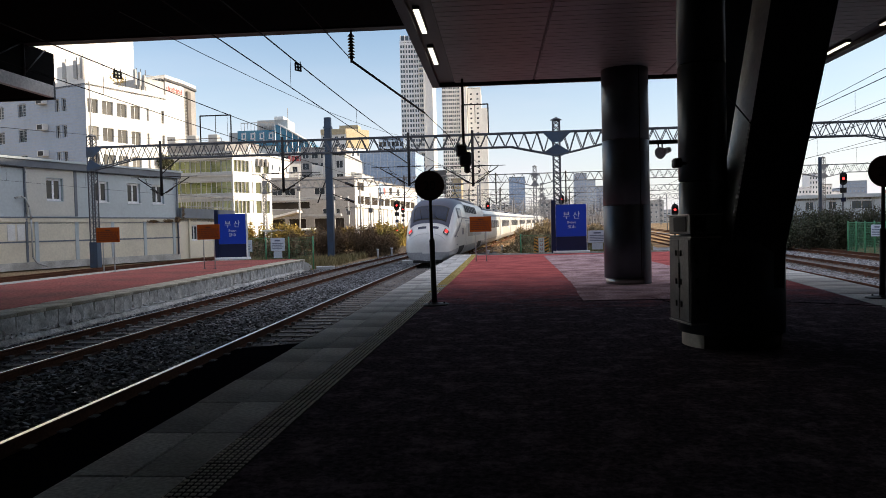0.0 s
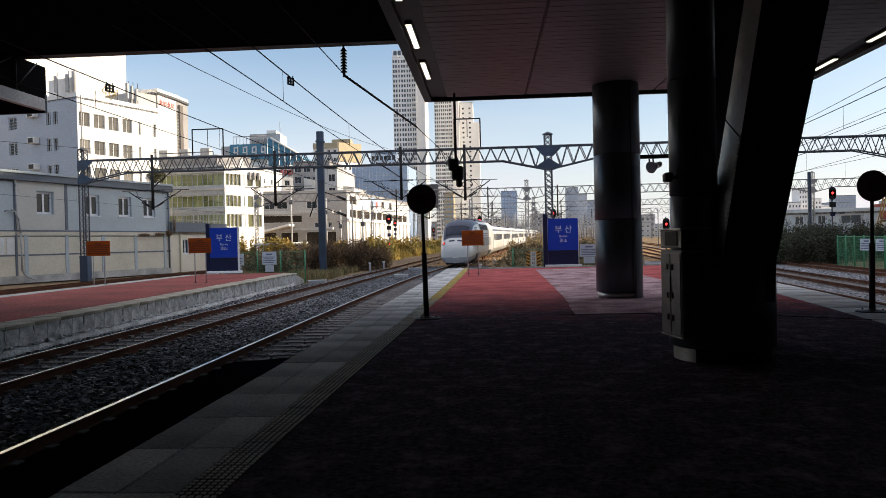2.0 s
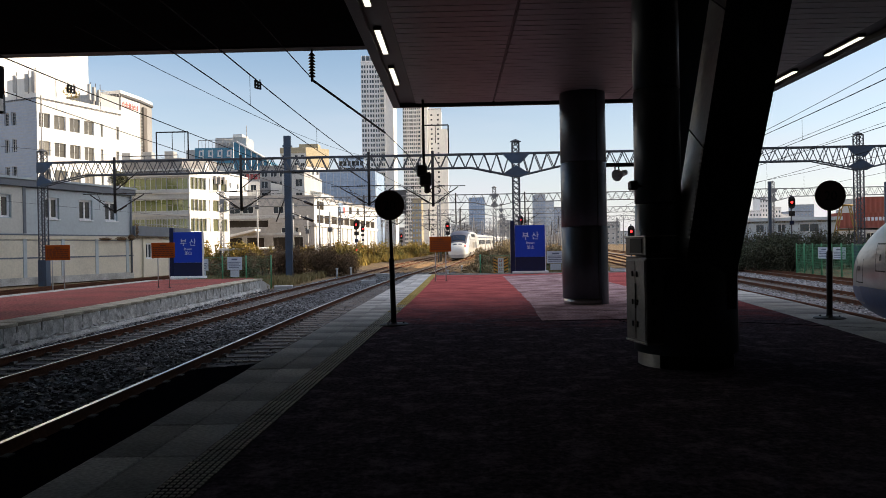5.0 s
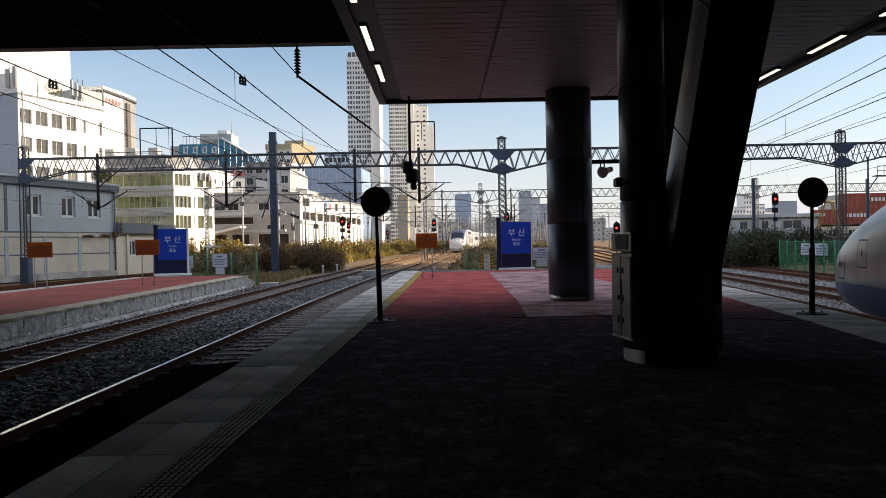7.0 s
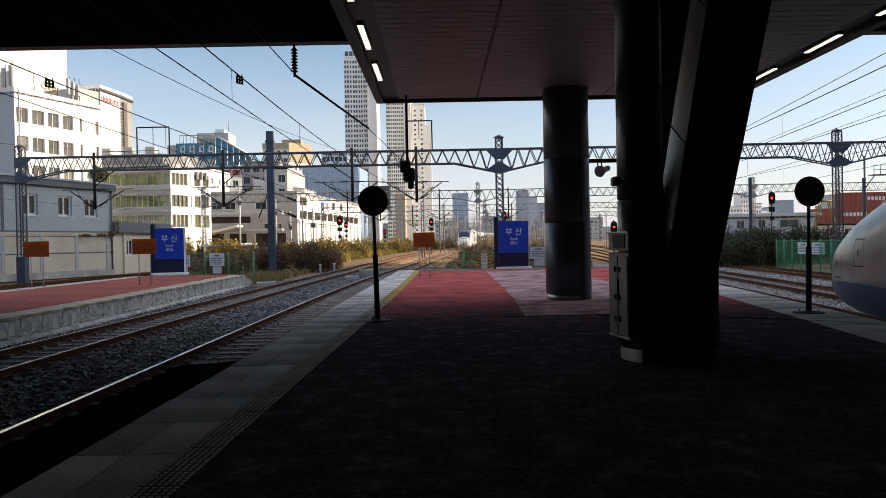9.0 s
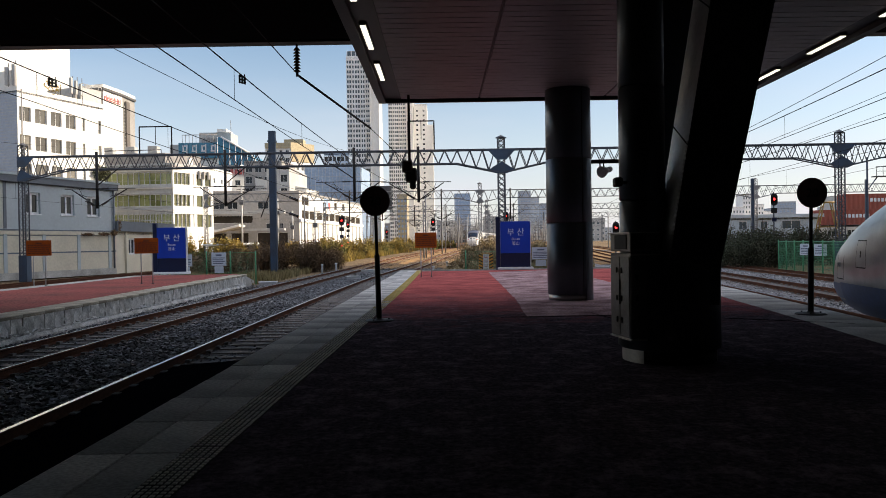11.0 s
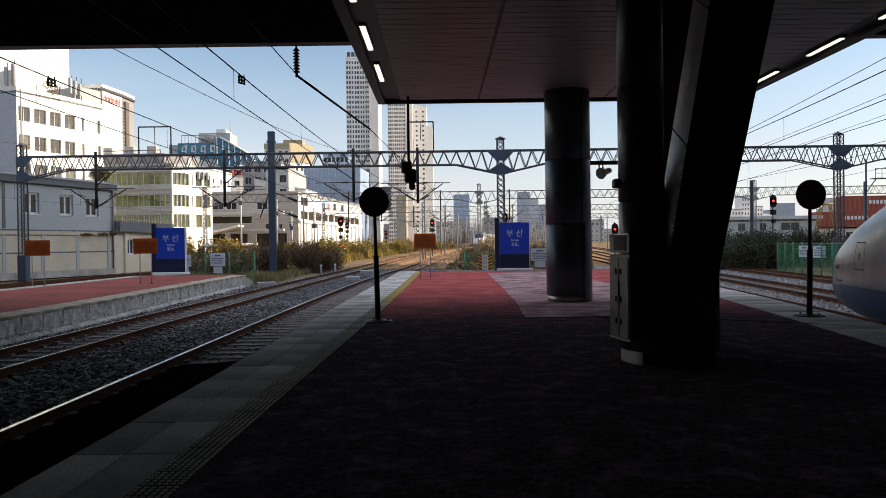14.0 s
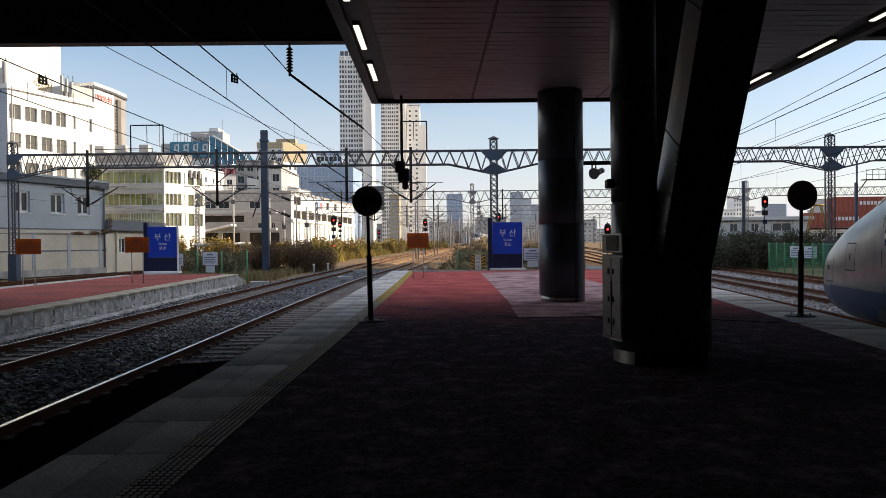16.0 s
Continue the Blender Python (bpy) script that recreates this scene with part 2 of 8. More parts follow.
M_GREENP = mat("green_fence_paint", (0.1, 0.34, 0.16), 0.55, color2=(0.06, 0.2, 0.1), scale=2, mix=0.5)
M_PAPER = mat("white_notice", (0.62, 0.66, 0.7), 0.6, color2=(0.5, 0.54, 0.6), scale=3, mix=0.4)
M_GREYTXT = mat("grey_lettering", (0.16, 0.18, 0.24), 0.7)
M_HAZY = mat("hazard_orange", (0.9, 0.4, 0.06), 0.6)
M_YFRAME = mat("dull_yellow_steel", (0.25, 0.15, 0.03), 0.6, color2=(0.2, 0.13, 0.03), scale=1.5, mix=0.5)
M_PREFG = mat("prefab_grey_panel", (0.5, 0.56, 0.58), 0.6, color2=(0.42, 0.47, 0.49), scale=0.4, mix=0.5, fine=0.06, bump=0.1)
M_PREFL = mat("warm_grey_panel", (0.62, 0.61, 0.55), 0.65, color2=(0.52, 0.51, 0.46), scale=0.5, mix=0.5, fine=0.06)
M_PREFC = mat("prefab_cream_panel", (0.74, 0.68, 0.54), 0.65, color2=(0.56, 0.51, 0.4), scale=0.5, mix=0.5, fine=0.08)
M_PREFT = mat("prefab_trim", (0.15, 0.17, 0.2), 0.5, scale=2, mix=0.4)
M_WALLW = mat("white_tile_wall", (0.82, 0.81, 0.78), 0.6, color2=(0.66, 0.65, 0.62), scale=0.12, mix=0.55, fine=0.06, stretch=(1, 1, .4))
# Bluish shade of the white office's end wall is put into this colour.
M_SIDING = mat("shade_blue_siding", (0.38, 0.44, 0.53), 0.6, color2=(0.32, 0.38, 0.46), scale=0.2, mix=0.5, fine=0.08)
M_YARD = mat("pale_blue_render", (0.5, 0.58, 0.64), 0.7, color2=(0.4, 0.46, 0.5), scale=0.2, mix=0.5, fine=0.08)
M_WALLG = mat("pale_grey_wall", (0.5, 0.5, 0.49), 0.7, color2=(0.36, 0.36, 0.35), scale=0.15, mix=0.6, fine=0.1)
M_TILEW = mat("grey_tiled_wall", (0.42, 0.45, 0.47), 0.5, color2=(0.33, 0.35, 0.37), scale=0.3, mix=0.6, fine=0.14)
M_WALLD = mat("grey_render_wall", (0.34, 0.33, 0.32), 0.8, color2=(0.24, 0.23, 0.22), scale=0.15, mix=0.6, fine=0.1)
M_WALLY = mat("ochre_panel_wall", (0.46, 0.39, 0.26), 0.7, color2=(0.4, 0.32, 0.18), scale=0.1, mix=0.5)
M_WALLB = mat("blue_glass_cladding", (0.32, 0.43, 0.6), 0.2, color2=(0.25, 0.35, 0.52), scale=0.1, mix=0.5, coat=0.4)
M_TAN = mat("brown_grey_cladding", (0.15, 0.13, 0.115), 0.7, color2=(0.11, 0.1, 0.09), scale=0.2, mix=0.5, fine=0.1)
M_TEAL = mat("teal_roof_glass", (0.04, 0.19, 0.31), 0.3, color2=(0.07, 0.27, 0.38), scale=0.2, mix=0.6)
M_ROOFD = mat("dark_roof", (0.1, 0.1, 0.105), 0.8, scale=0.3)
M_GLASS = mat("window_glass", (0.035, 0.042, 0.05), 0.12, color2=(0.02, 0.025, 0.03), scale=0.3, mix=0.6, spec=0.22, vary=0.5)
M_GLASSG = mat("green_tinted_glass", (0.2, 0.23, 0.08), 0.12, color2=(0.12, 0.15, 0.06), scale=0.3, mix=0.6, spec=0.8, vary=0.35)
M_GLASSO = mat("olive_glass", (0.1, 0.105, 0.05), 0.12, color2=(0.06, 0.065, 0.035), scale=0.3, mix=0.6, vary=0.4)
M_GLASSB = mat("warm_blind_glass", (0.16, 0.15, 0.13), 0.2, color2=(0.05, 0.048, 0.042), scale=0.5, mix=0.7, vary=0.5)
# Flat dark panes stand in for the shade inside open bays.
M_DARKIN = mat("interior_shade", (0.06, 0.05, 0.04), 0.9, spec=0.1, color2=(0.03, 0.025, 0.02), scale=0.3, mix=0.7)
M_FRAMEW = mat("white_window_frame", (0.86, 0.87, 0.88), 0.4)
M_TRAINW = mat("train_white_paint", (0.82, 0.81, 0.77), 0.35, color2=(0.66, 0.65, 0.6), scale=0.5, mix=0.5, fine=0.04, coat=0.4)
# White paint darkened and mottled: blotchy dark reflections as colour.
M_TRAINDULL = mat("mottled_train_paint", (0.27, 0.27, 0.27), 0.3, color2=(0.14, 0.14, 0.135), scale=1.3, mix=0.8, fine=0.06, coat=0.35)
M_TRAING = mat("train_slate_paint", (0.1, 0.107, 0.145), 0.35, color2=(0.075, 0.08, 0.112), scale=0.6, mix=0.5, fine=0.04, spec=0.15)
M_TRAINTAN = mat("train_beige_panel", (0.34, 0.31, 0.26), 0.45, color2=(0.27, 0.25, 0.21), scale=0.7, mix=0.5, coat=0.2)
M_TRAINLG = mat("train_pale_grey_skirt", (0.42, 0.43, 0.44), 0.4, color2=(0.25, 0.25, 0.25), scale=0.7, mix=0.5, coat=0.3)
M_TRAINBL = mat("train_blue_band", (0.04, 0.08, 0.2), 0.35, color2=(0.03, 0.06, 0.15), scale=0.6, mix=0.4, coat=0.3)
M_SIDEWIN = mat("train_side_glass", (0.03, 0.035, 0.045), 0.08, spec=0.9, scale=0.5)
M_SCREEN = mat("train_windscreen_glass", (0.012, 0.025, 0.055), 0.06, spec=0.3, scale=0.5)
M_BLACK = mat("black_rubber", (0.012, 0.012, 0.012), 0.7)
M_TAIL = glow("red_tail_light", (1.0, 0.025, 0.02), 1.5)
M_SIGRED = glow("red_signal_light", (1.0, 0.03, 0.03), 3.0)
M_TUBE = glow("fluorescent_tube", (1.0, 0.94, 0.8), 0.95)
M_BARK = mat("bark", (0.1, 0.075, 0.055), 0.9, scale=4)
M_LEAFD = island(mat("dark_shrub_leaves", (0.27, 0.18, 0.11), 0.9, spec=0.1, color2=(0.13, 0.095, 0.06), scale=0.4, mix=0.9), 0.45)
M_LEAFG = island(mat("evergreen_leaves", (0.06, 0.072, 0.035), 0.8, color2=(0.055, 0.05, 0.025), scale=0.4, mix=0.9), 0.45)
M_LEAFY = island(mat("yellowing_leaves", (0.4, 0.27, 0.055), 0.8, color2=(0.11, 0.12, 0.035), scale=0.25, mix=0.9), 0.45)
M_GRASS = island(mat("dry_grass", (0.34, 0.27, 0.14), 0.9, spec=0.05, color2=(0.18, 0.165, 0.08), scale=0.5, mix=0.9), 0.4)
M_BRUSH = island(mat("dry_brush", (0.42, 0.32, 0.19), 0.95, spec=0.05, color2=(0.25, 0.21, 0.11), scale=0.4, mix=0.9), 0.4)
M_CONTR = mat("red_container_paint", (0.28, 0.062, 0.04), 0.6, color2=(0.2, 0.055, 0.035), scale=0.6, mix=0.5)
M_REDTXT = mat("red_lettering", (0.5, 0.13, 0.12), 0.6)
M_WHTXT = mat("white_lettering", (0.75, 0.77, 0.8), 0.6)
M_TOWER = mat("pale_tower_wall", (0.9, 0.9, 0.9), 0.7, color2=(0.8, 0.8, 0.8), scale=0.05, mix=0.5, fine=0.05)
M_TOWGL = mat("pale_reflecting_glass", (0.1, 0.13, 0.15), 0.2, color2=(0.05, 0.065, 0.08), scale=0.2, mix=0.6, vary=0.3)
M_NUM = mat("faded_number_paint", (0.012, 0.01, 0.01), 0.7)
# Distance haze is mixed into these two blue-grey base colours.
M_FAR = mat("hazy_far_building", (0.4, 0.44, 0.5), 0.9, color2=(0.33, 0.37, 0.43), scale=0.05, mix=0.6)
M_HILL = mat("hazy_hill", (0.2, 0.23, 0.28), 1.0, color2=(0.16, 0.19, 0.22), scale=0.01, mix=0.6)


# ---- building blocks ----
def link_mesh(name, bm, material, parent=None, label="", kind="", category="", group=""):
    me = bpy.data.meshes.new(name)
    bm.to_mesh(me)
    bm.free()
    for m in (material if isinstance(material, (list, tuple)) else [material]):
        me.materials.append(m)
    ob = new(name, me)
    if parent is not None:
        ob.parent = parent
    return tagged(ob, label, category, group, kind)


def part(name, bm, material, parent, label=""):
    return link_mesh(name, bm, material, parent, label)


def share(name, me, parent, m, label=""):
    ob = new(name, me)
    ob.parent = parent
    ob.matrix_basis = m
    return tagged(ob, label)


def thing(name, label, category, m=None, group="", kind=""):
    ob = new(name)
    ob.empty_display_size = 0.2
    if m is not None:
        ob.matrix_basis = m
    return tagged(ob, label, category, group, kind)


def box(bm, x0, x1, y0, y1, z0, z1, bevel=0.0, m=None):
    r = bmesh.ops.create_cube(bm, size=1.0)
    for v in r["verts"]:
        v.co = Vector(((x0 + x1) / 2 + v.co.x * (x1 - x0), (y0 + y1) / 2 + v.co.y * (y1 - y0), (z0 + z1) / 2 + v.co.z * (z1 - z0)))
        if m is not None:
            v.co = m @ v.co
    if bevel:
        es = list({e for v in r["verts"] for e in v.link_edges})
        bmesh.ops.bevel(bm, geom=es, offset=bevel, segments=1, affect="EDGES")
    return bm


def boxes(*rows, bevel=0.0):
    bm = bmesh.new()
    for r in rows:
        box(bm, *r, bevel=bevel)
    return bm


def rod(bm, a, b, r, seg=8, r2=None):
    """A round bar from a to b."""
    a, b = Vector(a), Vector(b)
    d = b - a
    q = d.to_track_quat("Z", "Y").to_matrix()
    rings = []
    for p, rr in ((a, r), (b, r if r2 is None else r2)):
        rings.append([bm.verts.new(p + q @ Vector((math.cos(k * math.tau / seg) * rr, math.sin(k * math.tau / seg) * rr, 0))) for k in range(seg)])
    for k in range(seg):
        f = bm.faces.new((rings[0][k], rings[0][(k + 1) % seg], rings[1][(k + 1) % seg], rings[1][k]))
        f.smooth = seg > 5
    bm.faces.new(rings[0][::-1])
    bm.faces.new(rings[1])
    return bm


def rods(rows, seg=6):
    bm = bmesh.new()
    for r in rows:
        rod(bm, r[0], r[1], r[2], seg)
    return bm


def lathe(bm, profile, seg=24, centre=(0, 0)):
    """Turn a profile of (radius, z) round the vertical."""
    rings = [[bm.verts.new((centre[0] + r * math.cos(k * math.tau / seg), centre[1] + r * math.sin(k * math.tau / seg), z)) for k in range(seg)] for r, z in profile]
    for a, b in zip(rings, rings[1:]):
        for k in range(seg):
            f = bm.faces.new((a[k], a[(k + 1) % seg], b[(k + 1) % seg], b[k]))
            f.smooth = True
    bm.faces.new(rings[0][::-1])
    bm.faces.new(rings[-1])
    return bm


def sweep(bm, pts, profile, closed=True):
    """Sweep a profile of (side, up) along points on a nearly level line."""
    rings = []
    for i, p in enumerate(pts):
        a, b = Vector(pts[max(i - 1, 0)]), Vector(pts[min(i + 1, len(pts) - 1)])
        d = (b - a).normalized()
        side = Vector((d.y, -d.x, 0)).normalized()
        rings.append([bm.verts.new(Vector(p) + side * s + Vector((0, 0, u))) for s, u in profile])
    n = len(profile)
    for a, b in zip(rings, rings[1:]):
        for k in range(n if closed else n - 1):
            bm.faces.new((a[k], b[k], b[(k + 1) % n], a[(k + 1) % n]))
    if closed:
        bm.faces.new(rings[0])
        bm.faces.new(rings[-1][::-1])
    return bm


def prism(bm, poly, z0, z1):
    lo = [bm.verts.new((x, y, z0)) for x, y in poly]
    hi = [bm.verts.new((x, y, z1)) for x, y in poly]
    n = len(poly)
    for k in range(n):
        bm.faces.new((lo[k], lo[(k + 1) % n], hi[(k + 1) % n], hi[k]))
    bm.faces.new(hi)
    bm.faces.new(lo[::-1])
    return bm


def lettering(name, text, size, material, parent, m, label=""):
    cu = bpy.data.curves.new(name, "FONT")
    cu.body, cu.size, cu.extrude, cu.align_x = text, size, 0.004, "CENTER"
    tmp = bpy.data.objects.new(name, cu)
    scene.collection.objects.link(tmp)
    dg = bpy.context.evaluated_depsgraph_get()
    me = bpy.data.meshes.new_from_object(tmp.evaluated_get(dg))
    bpy.data.objects.remove(tmp)
    me.materials.clear()
    me.materials.append(material)
    ob = new(name, me)
    ob.parent = parent
    ob.matrix_basis = m
    return tagged(ob, label)


# ---- plan of the tracks (centre lines: x at y) ----
def line(*pts):
    ys, xs = [p[0] for p in pts], [p[1] for p in pts]
    yy = np.arange(ys[0], ys[-1] + 1, 1.0)
    xx = np.interp(yy, ys, xs)
    for _ in range(40):
        xx[1:-1] = 0.25 * xx[:-2] + 0.5 * xx[1:-1] + 0.25 * xx[2:]
    return lambda y: float(np.interp(y, yy, xx))


RAIL_Z = -0.47


def rise(y):
    """The yard climbs gently away from the station."""
    return 0.008 * min(max(0.0, y - 60.0), 260.0)


TRACK_A = line((-60, -4.27), (20, -4.27), (33, -4.08), (43, -3.75), (54, -3.2), (65, -2.3), (74, -1.5), (88, -0.5), (116, 1.9), (128, 3.2), (145, 5.0), (173, 7.9), (230, 13.8), (700, 62))
TRACK_B = line((-60, -8.4), (20, -8.38), (30, -8.15), (40, -8.0), (50, -7.6), (58, -7.4), (72, -6.7), (95, -5.2), (120, -3.0), (150, 0.0), (230, 8.6), (700, 56))
TRACK_C = line((-60, -25.6), (40, -25.6), (51, -25.0), (61, -23.9), (75, -22.0), (100, -17.5), (130, -12.0), (160, -6.5), (230, 3.0), (700, 48))
TRACK_D = line((-60, 1.7), (12, 9.35), (18, 10.13), (25, 10.85), (37, 12.05), (60, 15.8), (110, 20.0), (230, 28.5), (700, 75))
TRACK_E = line((-60, 8.0), (10, 12.9), (24, 14.1), (28, 14.6), (40, 15.9), (58, 17.6), (110, 24.0), (230, 34.0), (700, 82))
TRACK_F = line((-60, 14.0), (10, 17.0), (36, 19.9), (58, 22.2), (110, 28.5), (230, 40.0), (700, 90))


# ---- ground, platforms, station ----
def ground():
    bm = bmesh.new()
    xs = [-2500, -600, -200, -80, -40, -18, 0, 18, 40, 80, 200, 600, 2500]
    ys = [-600, -100, -20, 20, 60, 100, 150, 220, 320, 500, 900, 2000, 4500]
    g = [[bm.verts.new((x, y, -0.78 + rise(y))) for x in xs] for y in ys]
    for j in range(len(ys) - 1):
        for i in range(len(xs) - 1):
            bm.faces.new((g[j][i], g[j][i + 1], g[j + 1][i + 1], g[j + 1][i]))
    link_mesh("ground", bm, M_GROUND, label="dry brown earth of the railway yard", kind="structure", category="ground")
    bm = bmesh.new()
    pale = bmesh.new()
    for fn, w in ((TRACK_A, 2.3), (TRACK_B, 2.3), (TRACK_C, 2.7), (TRACK_D, 2.6), (TRACK_E, 2.5), (TRACK_F, 2.7)):
        pts = [(fn(y), y, -0.66 + 0.002 * w + rise(y)) for y in (*range(-40, 130, 3), *range(130, 420, 20))]
        sweep(pale if fn in (TRACK_D, TRACK_E, TRACK_F) else bm, pts, [(-w, -0.11), (-w + 0.5, 0.0), (w - 0.5, 0.0), (w, -0.11)], closed=False)
    link_mesh("ballast_bed_pale", pale, M_BALLPALE, label="pale crushed stone bed under the outer tracks", kind="structure", category="ballast")
    link_mesh("ballast_bed", bm, M_BALLBED, label="grey crushed stone bed under the tracks", kind="structure", category="ballast")
    bm = bmesh.new()
    for i, fn in enumerate((TRACK_A, TRACK_B, TRACK_C, TRACK_D, TRACK_E, TRACK_F)):
        pts = [(fn(y), y, -0.63 + 0.003 * i + rise(y)) for y in (*range(64, 130, 3), *range(130, 520, 20))]
        sweep(bm, pts, [(-2.6, -0.14), (-1.9, 0.0), (1.9, 0.0), (2.6, -0.14)], closed=False)
    link_mesh("ballast_bed_far", bm, M_BALLRUST, label="rust-stained brown stone bed further along", kind="structure", category="ballast")
    # Near-black sheet over the bed between the nearest rails.
    part("oil_mat", prism(bmesh.new(), [(TRACK_A(0) - 0.66, -12), (TRACK_A(0) + 1.45, -12), (TRACK_A(12) + 1.45, 14.6), (TRACK_A(12) + 0.68, 13.9), (TRACK_A(12) - 0.66, 13.2)], -0.75, -0.6), M_NEARBLACK, tagged(new("drip_tray"), "black sheet over the bed between the rails", "tray", kind="structure"))


EDGE_L = line((-30, -2.95), (5, -2.87), (12, -2.79), (20, -2.73), (30, -2.6), (42, -2.44))
EDGE_R = line((-30, 2.2), (-5, 5.6), (12.9, 7.95), (16.4, 8.5), (20.8, 8.95), (24.7, 9.35), (33, 10.15), (42, 10.9))
TACT_L = line((-30, -2.35), (4.5, -2.08), (9, -1.93), (17.4, -1.73), (27, -1.56), (42, -1.46))
P_END = 41.5


def ragged(poly, step=0.2, amp=0.025):
    """A plan outline broken up by worn edges."""
    rnd = random.Random(19)
    out = []
    for a, b in zip(poly, poly[1:] + poly[:1]):
        n = max(1, int(length(a, b) / step))
        for k in range(n):
            j = 0.0 if k == 0 else amp
            out.append((a[0] + (b[0] - a[0]) * k / n + rnd.uniform(-j, j), a[1] + (b[1] - a[1]) * k / n + rnd.uniform(-j, j)))
    return out[::-1]


def platform():
    top = tagged(new("platform"), "station platform with worn dark red floor and concrete edges", "platform", kind="structure")
    ys = list(np.arange(-28, P_END + 0.1, 2.0))
    poly = [(TACT_L(y) + 0.3, y) for y in ys] + [(EDGE_R(y) - 1.25, y) for y in ys[::-1]]
    part("floor_surface", prism(bmesh.new(), poly, -0.9, 0.0), M_FLOOR, top, "worn red floor paint, coloured dark for shade under the deck")
    part("edge_wall", prism(bmesh.new(), [(EDGE_L(y) + 0.06, y) for y in ys] + [(TACT_L(y) + 0.25, y) for y in ys[::-1]], -0.9, -0.07), M_CONC, top, "concrete platform wall")
    part("edge_wall", prism(bmesh.new(), [(EDGE_R(y) - 1.2, y) for y in ys] + [(EDGE_R(y) - 0.06, y) for y in ys[::-1]], -0.9, -0.07), M_CONC, top, "concrete platform wall")
    part("end_ramp", prism(bmesh.new(), [(-2.4, P_END), (9.6, P_END), (9.4, P_END + 1.6), (-2.3, P_END + 0.4)], -0.9, -0.06), M_ASPHALT, top, "red asphalt end of the platform")
    part("paint_patch", prism(bmesh.new(), ragged([(1.76, 15.1), (2.0, 20.0), (2.16, 26.6), (2.39, 37.6), (6.4, 39.1), (6.2, 24.0), (5.4, 15.2)]), -0.05, 0.006), M_PATCH, top, "faded pinkish floor paint")
    part("end_kerb", boxes((-2.45, 9.7, P_END - 0.02, P_END + 0.14, -0.9, 0.02)), M_CONC, top, "concrete kerb")
    # edge slabs, laid in two rows, and the tactile strip
    slab = boxes((-0.19, 0.19, -0.495, 0.495, -0.07, 0.0), bevel=0.008)
    me = bpy.data.meshes.new("slab")
    slab.to_mesh(me)
    slab.free()
    me.materials.append(M_EDGE)
    wide = boxes((-0.6, 0.6, -0.495, 0.495, -0.07, 0.0), bevel=0.008)
    mw = bpy.data.meshes.new("slab")
    wide.to_mesh(mw)
    wide.free()
    mw.materials.append(M_EDGE)
    bm = bmesh.new()
    box(bm, -0.147, 0.147, -0.147, 0.147, -0.03, 0.0)
    for i in range(6):
        for j in range(5):
            cx, cy = -0.122 + i * 0.049, -0.118 + j * 0.059
            b4 = [bm.verts.new((cx + sx * 0.0165, cy + sy * 0.017, 0.0)) for sx, sy in ((-1, -1), (1, -1), (1, 1), (-1, 1))]
            t4 = [bm.verts.new((cx + sx * 0.0135, cy + sy * 0.0145, 0.006)) for sx, sy in ((-1, -1), (1, -1), (1, 1), (-1, 1))]
            for k in range(4):
                bm.faces.new((b4[k], b4[(k + 1) % 4], t4[(k + 1) % 4], t4[k]))
            bm.faces.new(t4)
    bm.faces.ensure_lookup_table()
    for fc in bm.faces[6:]:
        fc.material_index = 1
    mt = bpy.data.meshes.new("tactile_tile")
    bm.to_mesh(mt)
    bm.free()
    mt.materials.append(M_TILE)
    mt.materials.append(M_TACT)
    # Tiles out past the deck stay yellow; nearer ones are coloured as shaded.
    open_tile = mt.copy()
    open_tile.materials[0] = open_tile.materials[1] = M_TILEY
    rnd = random.Random(4)
    y = 1.0
    while y < P_END - 0.4:
        turn = math.degrees(math.atan2(EDGE_L(y + 1) - EDGE_L(y - 1), 2.0))
        half = (TACT_L(y) - EDGE_L(y)) / 2
        for k in range(2):
            share("slab", me, top, pose(EDGE_L(y) + half * (k + 0.5), y, 0.002 + rnd.uniform(-0.004, 0.004), rnd.uniform(-0.2, 0.2), rnd.uniform(-0.3, 0.3), -turn) @ Matrix.Diagonal((half / 0.39, 1, 1, 1)))
        y += 1.0
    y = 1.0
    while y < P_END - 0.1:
        share("tactile_tile", mt if y < 17.5 + 3.0 * rnd.random() else open_tile, top, pose(TACT_L(y) + 0.149, y, 0.004 + rnd.uniform(-0.002, 0.002), 0, 0, 0))
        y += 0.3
    y = 2.0
    while y < P_END - 0.4:
        turn = math.degrees(math.atan2(EDGE_R(y + 1) - EDGE_R(y - 1), 2.0))
        share("slab", mw, top, pose(EDGE_R(y) - 0.62, y, 0.002 + rnd.uniform(-0.004, 0.004), 0, 0, -turn))
        y += 1.0
    # thin construction joints over the floor
    bm = bmesh.new()
    for a, b in (((1.2, 15.0), (5.6, 15.05)), ((2.6, 17.1), (4.6, 17.0)), ((3.2, 15.6), (3.75, 12.4)), ((4.9, 14.6), (7.4, 12.9)), ((5.0, 18.5), (6.6, 18.1))):
        rod(bm, (*a, -0.004), (*b, -0.004), 0.014, 4)
    part("floor_joint", bm, M_NEARBLACK, top, "dark joints in the floor")


LP_R = line((-30, -10.2), (16, -10.2), (22, -10.25), (28, -10.5), (38, -10.75))


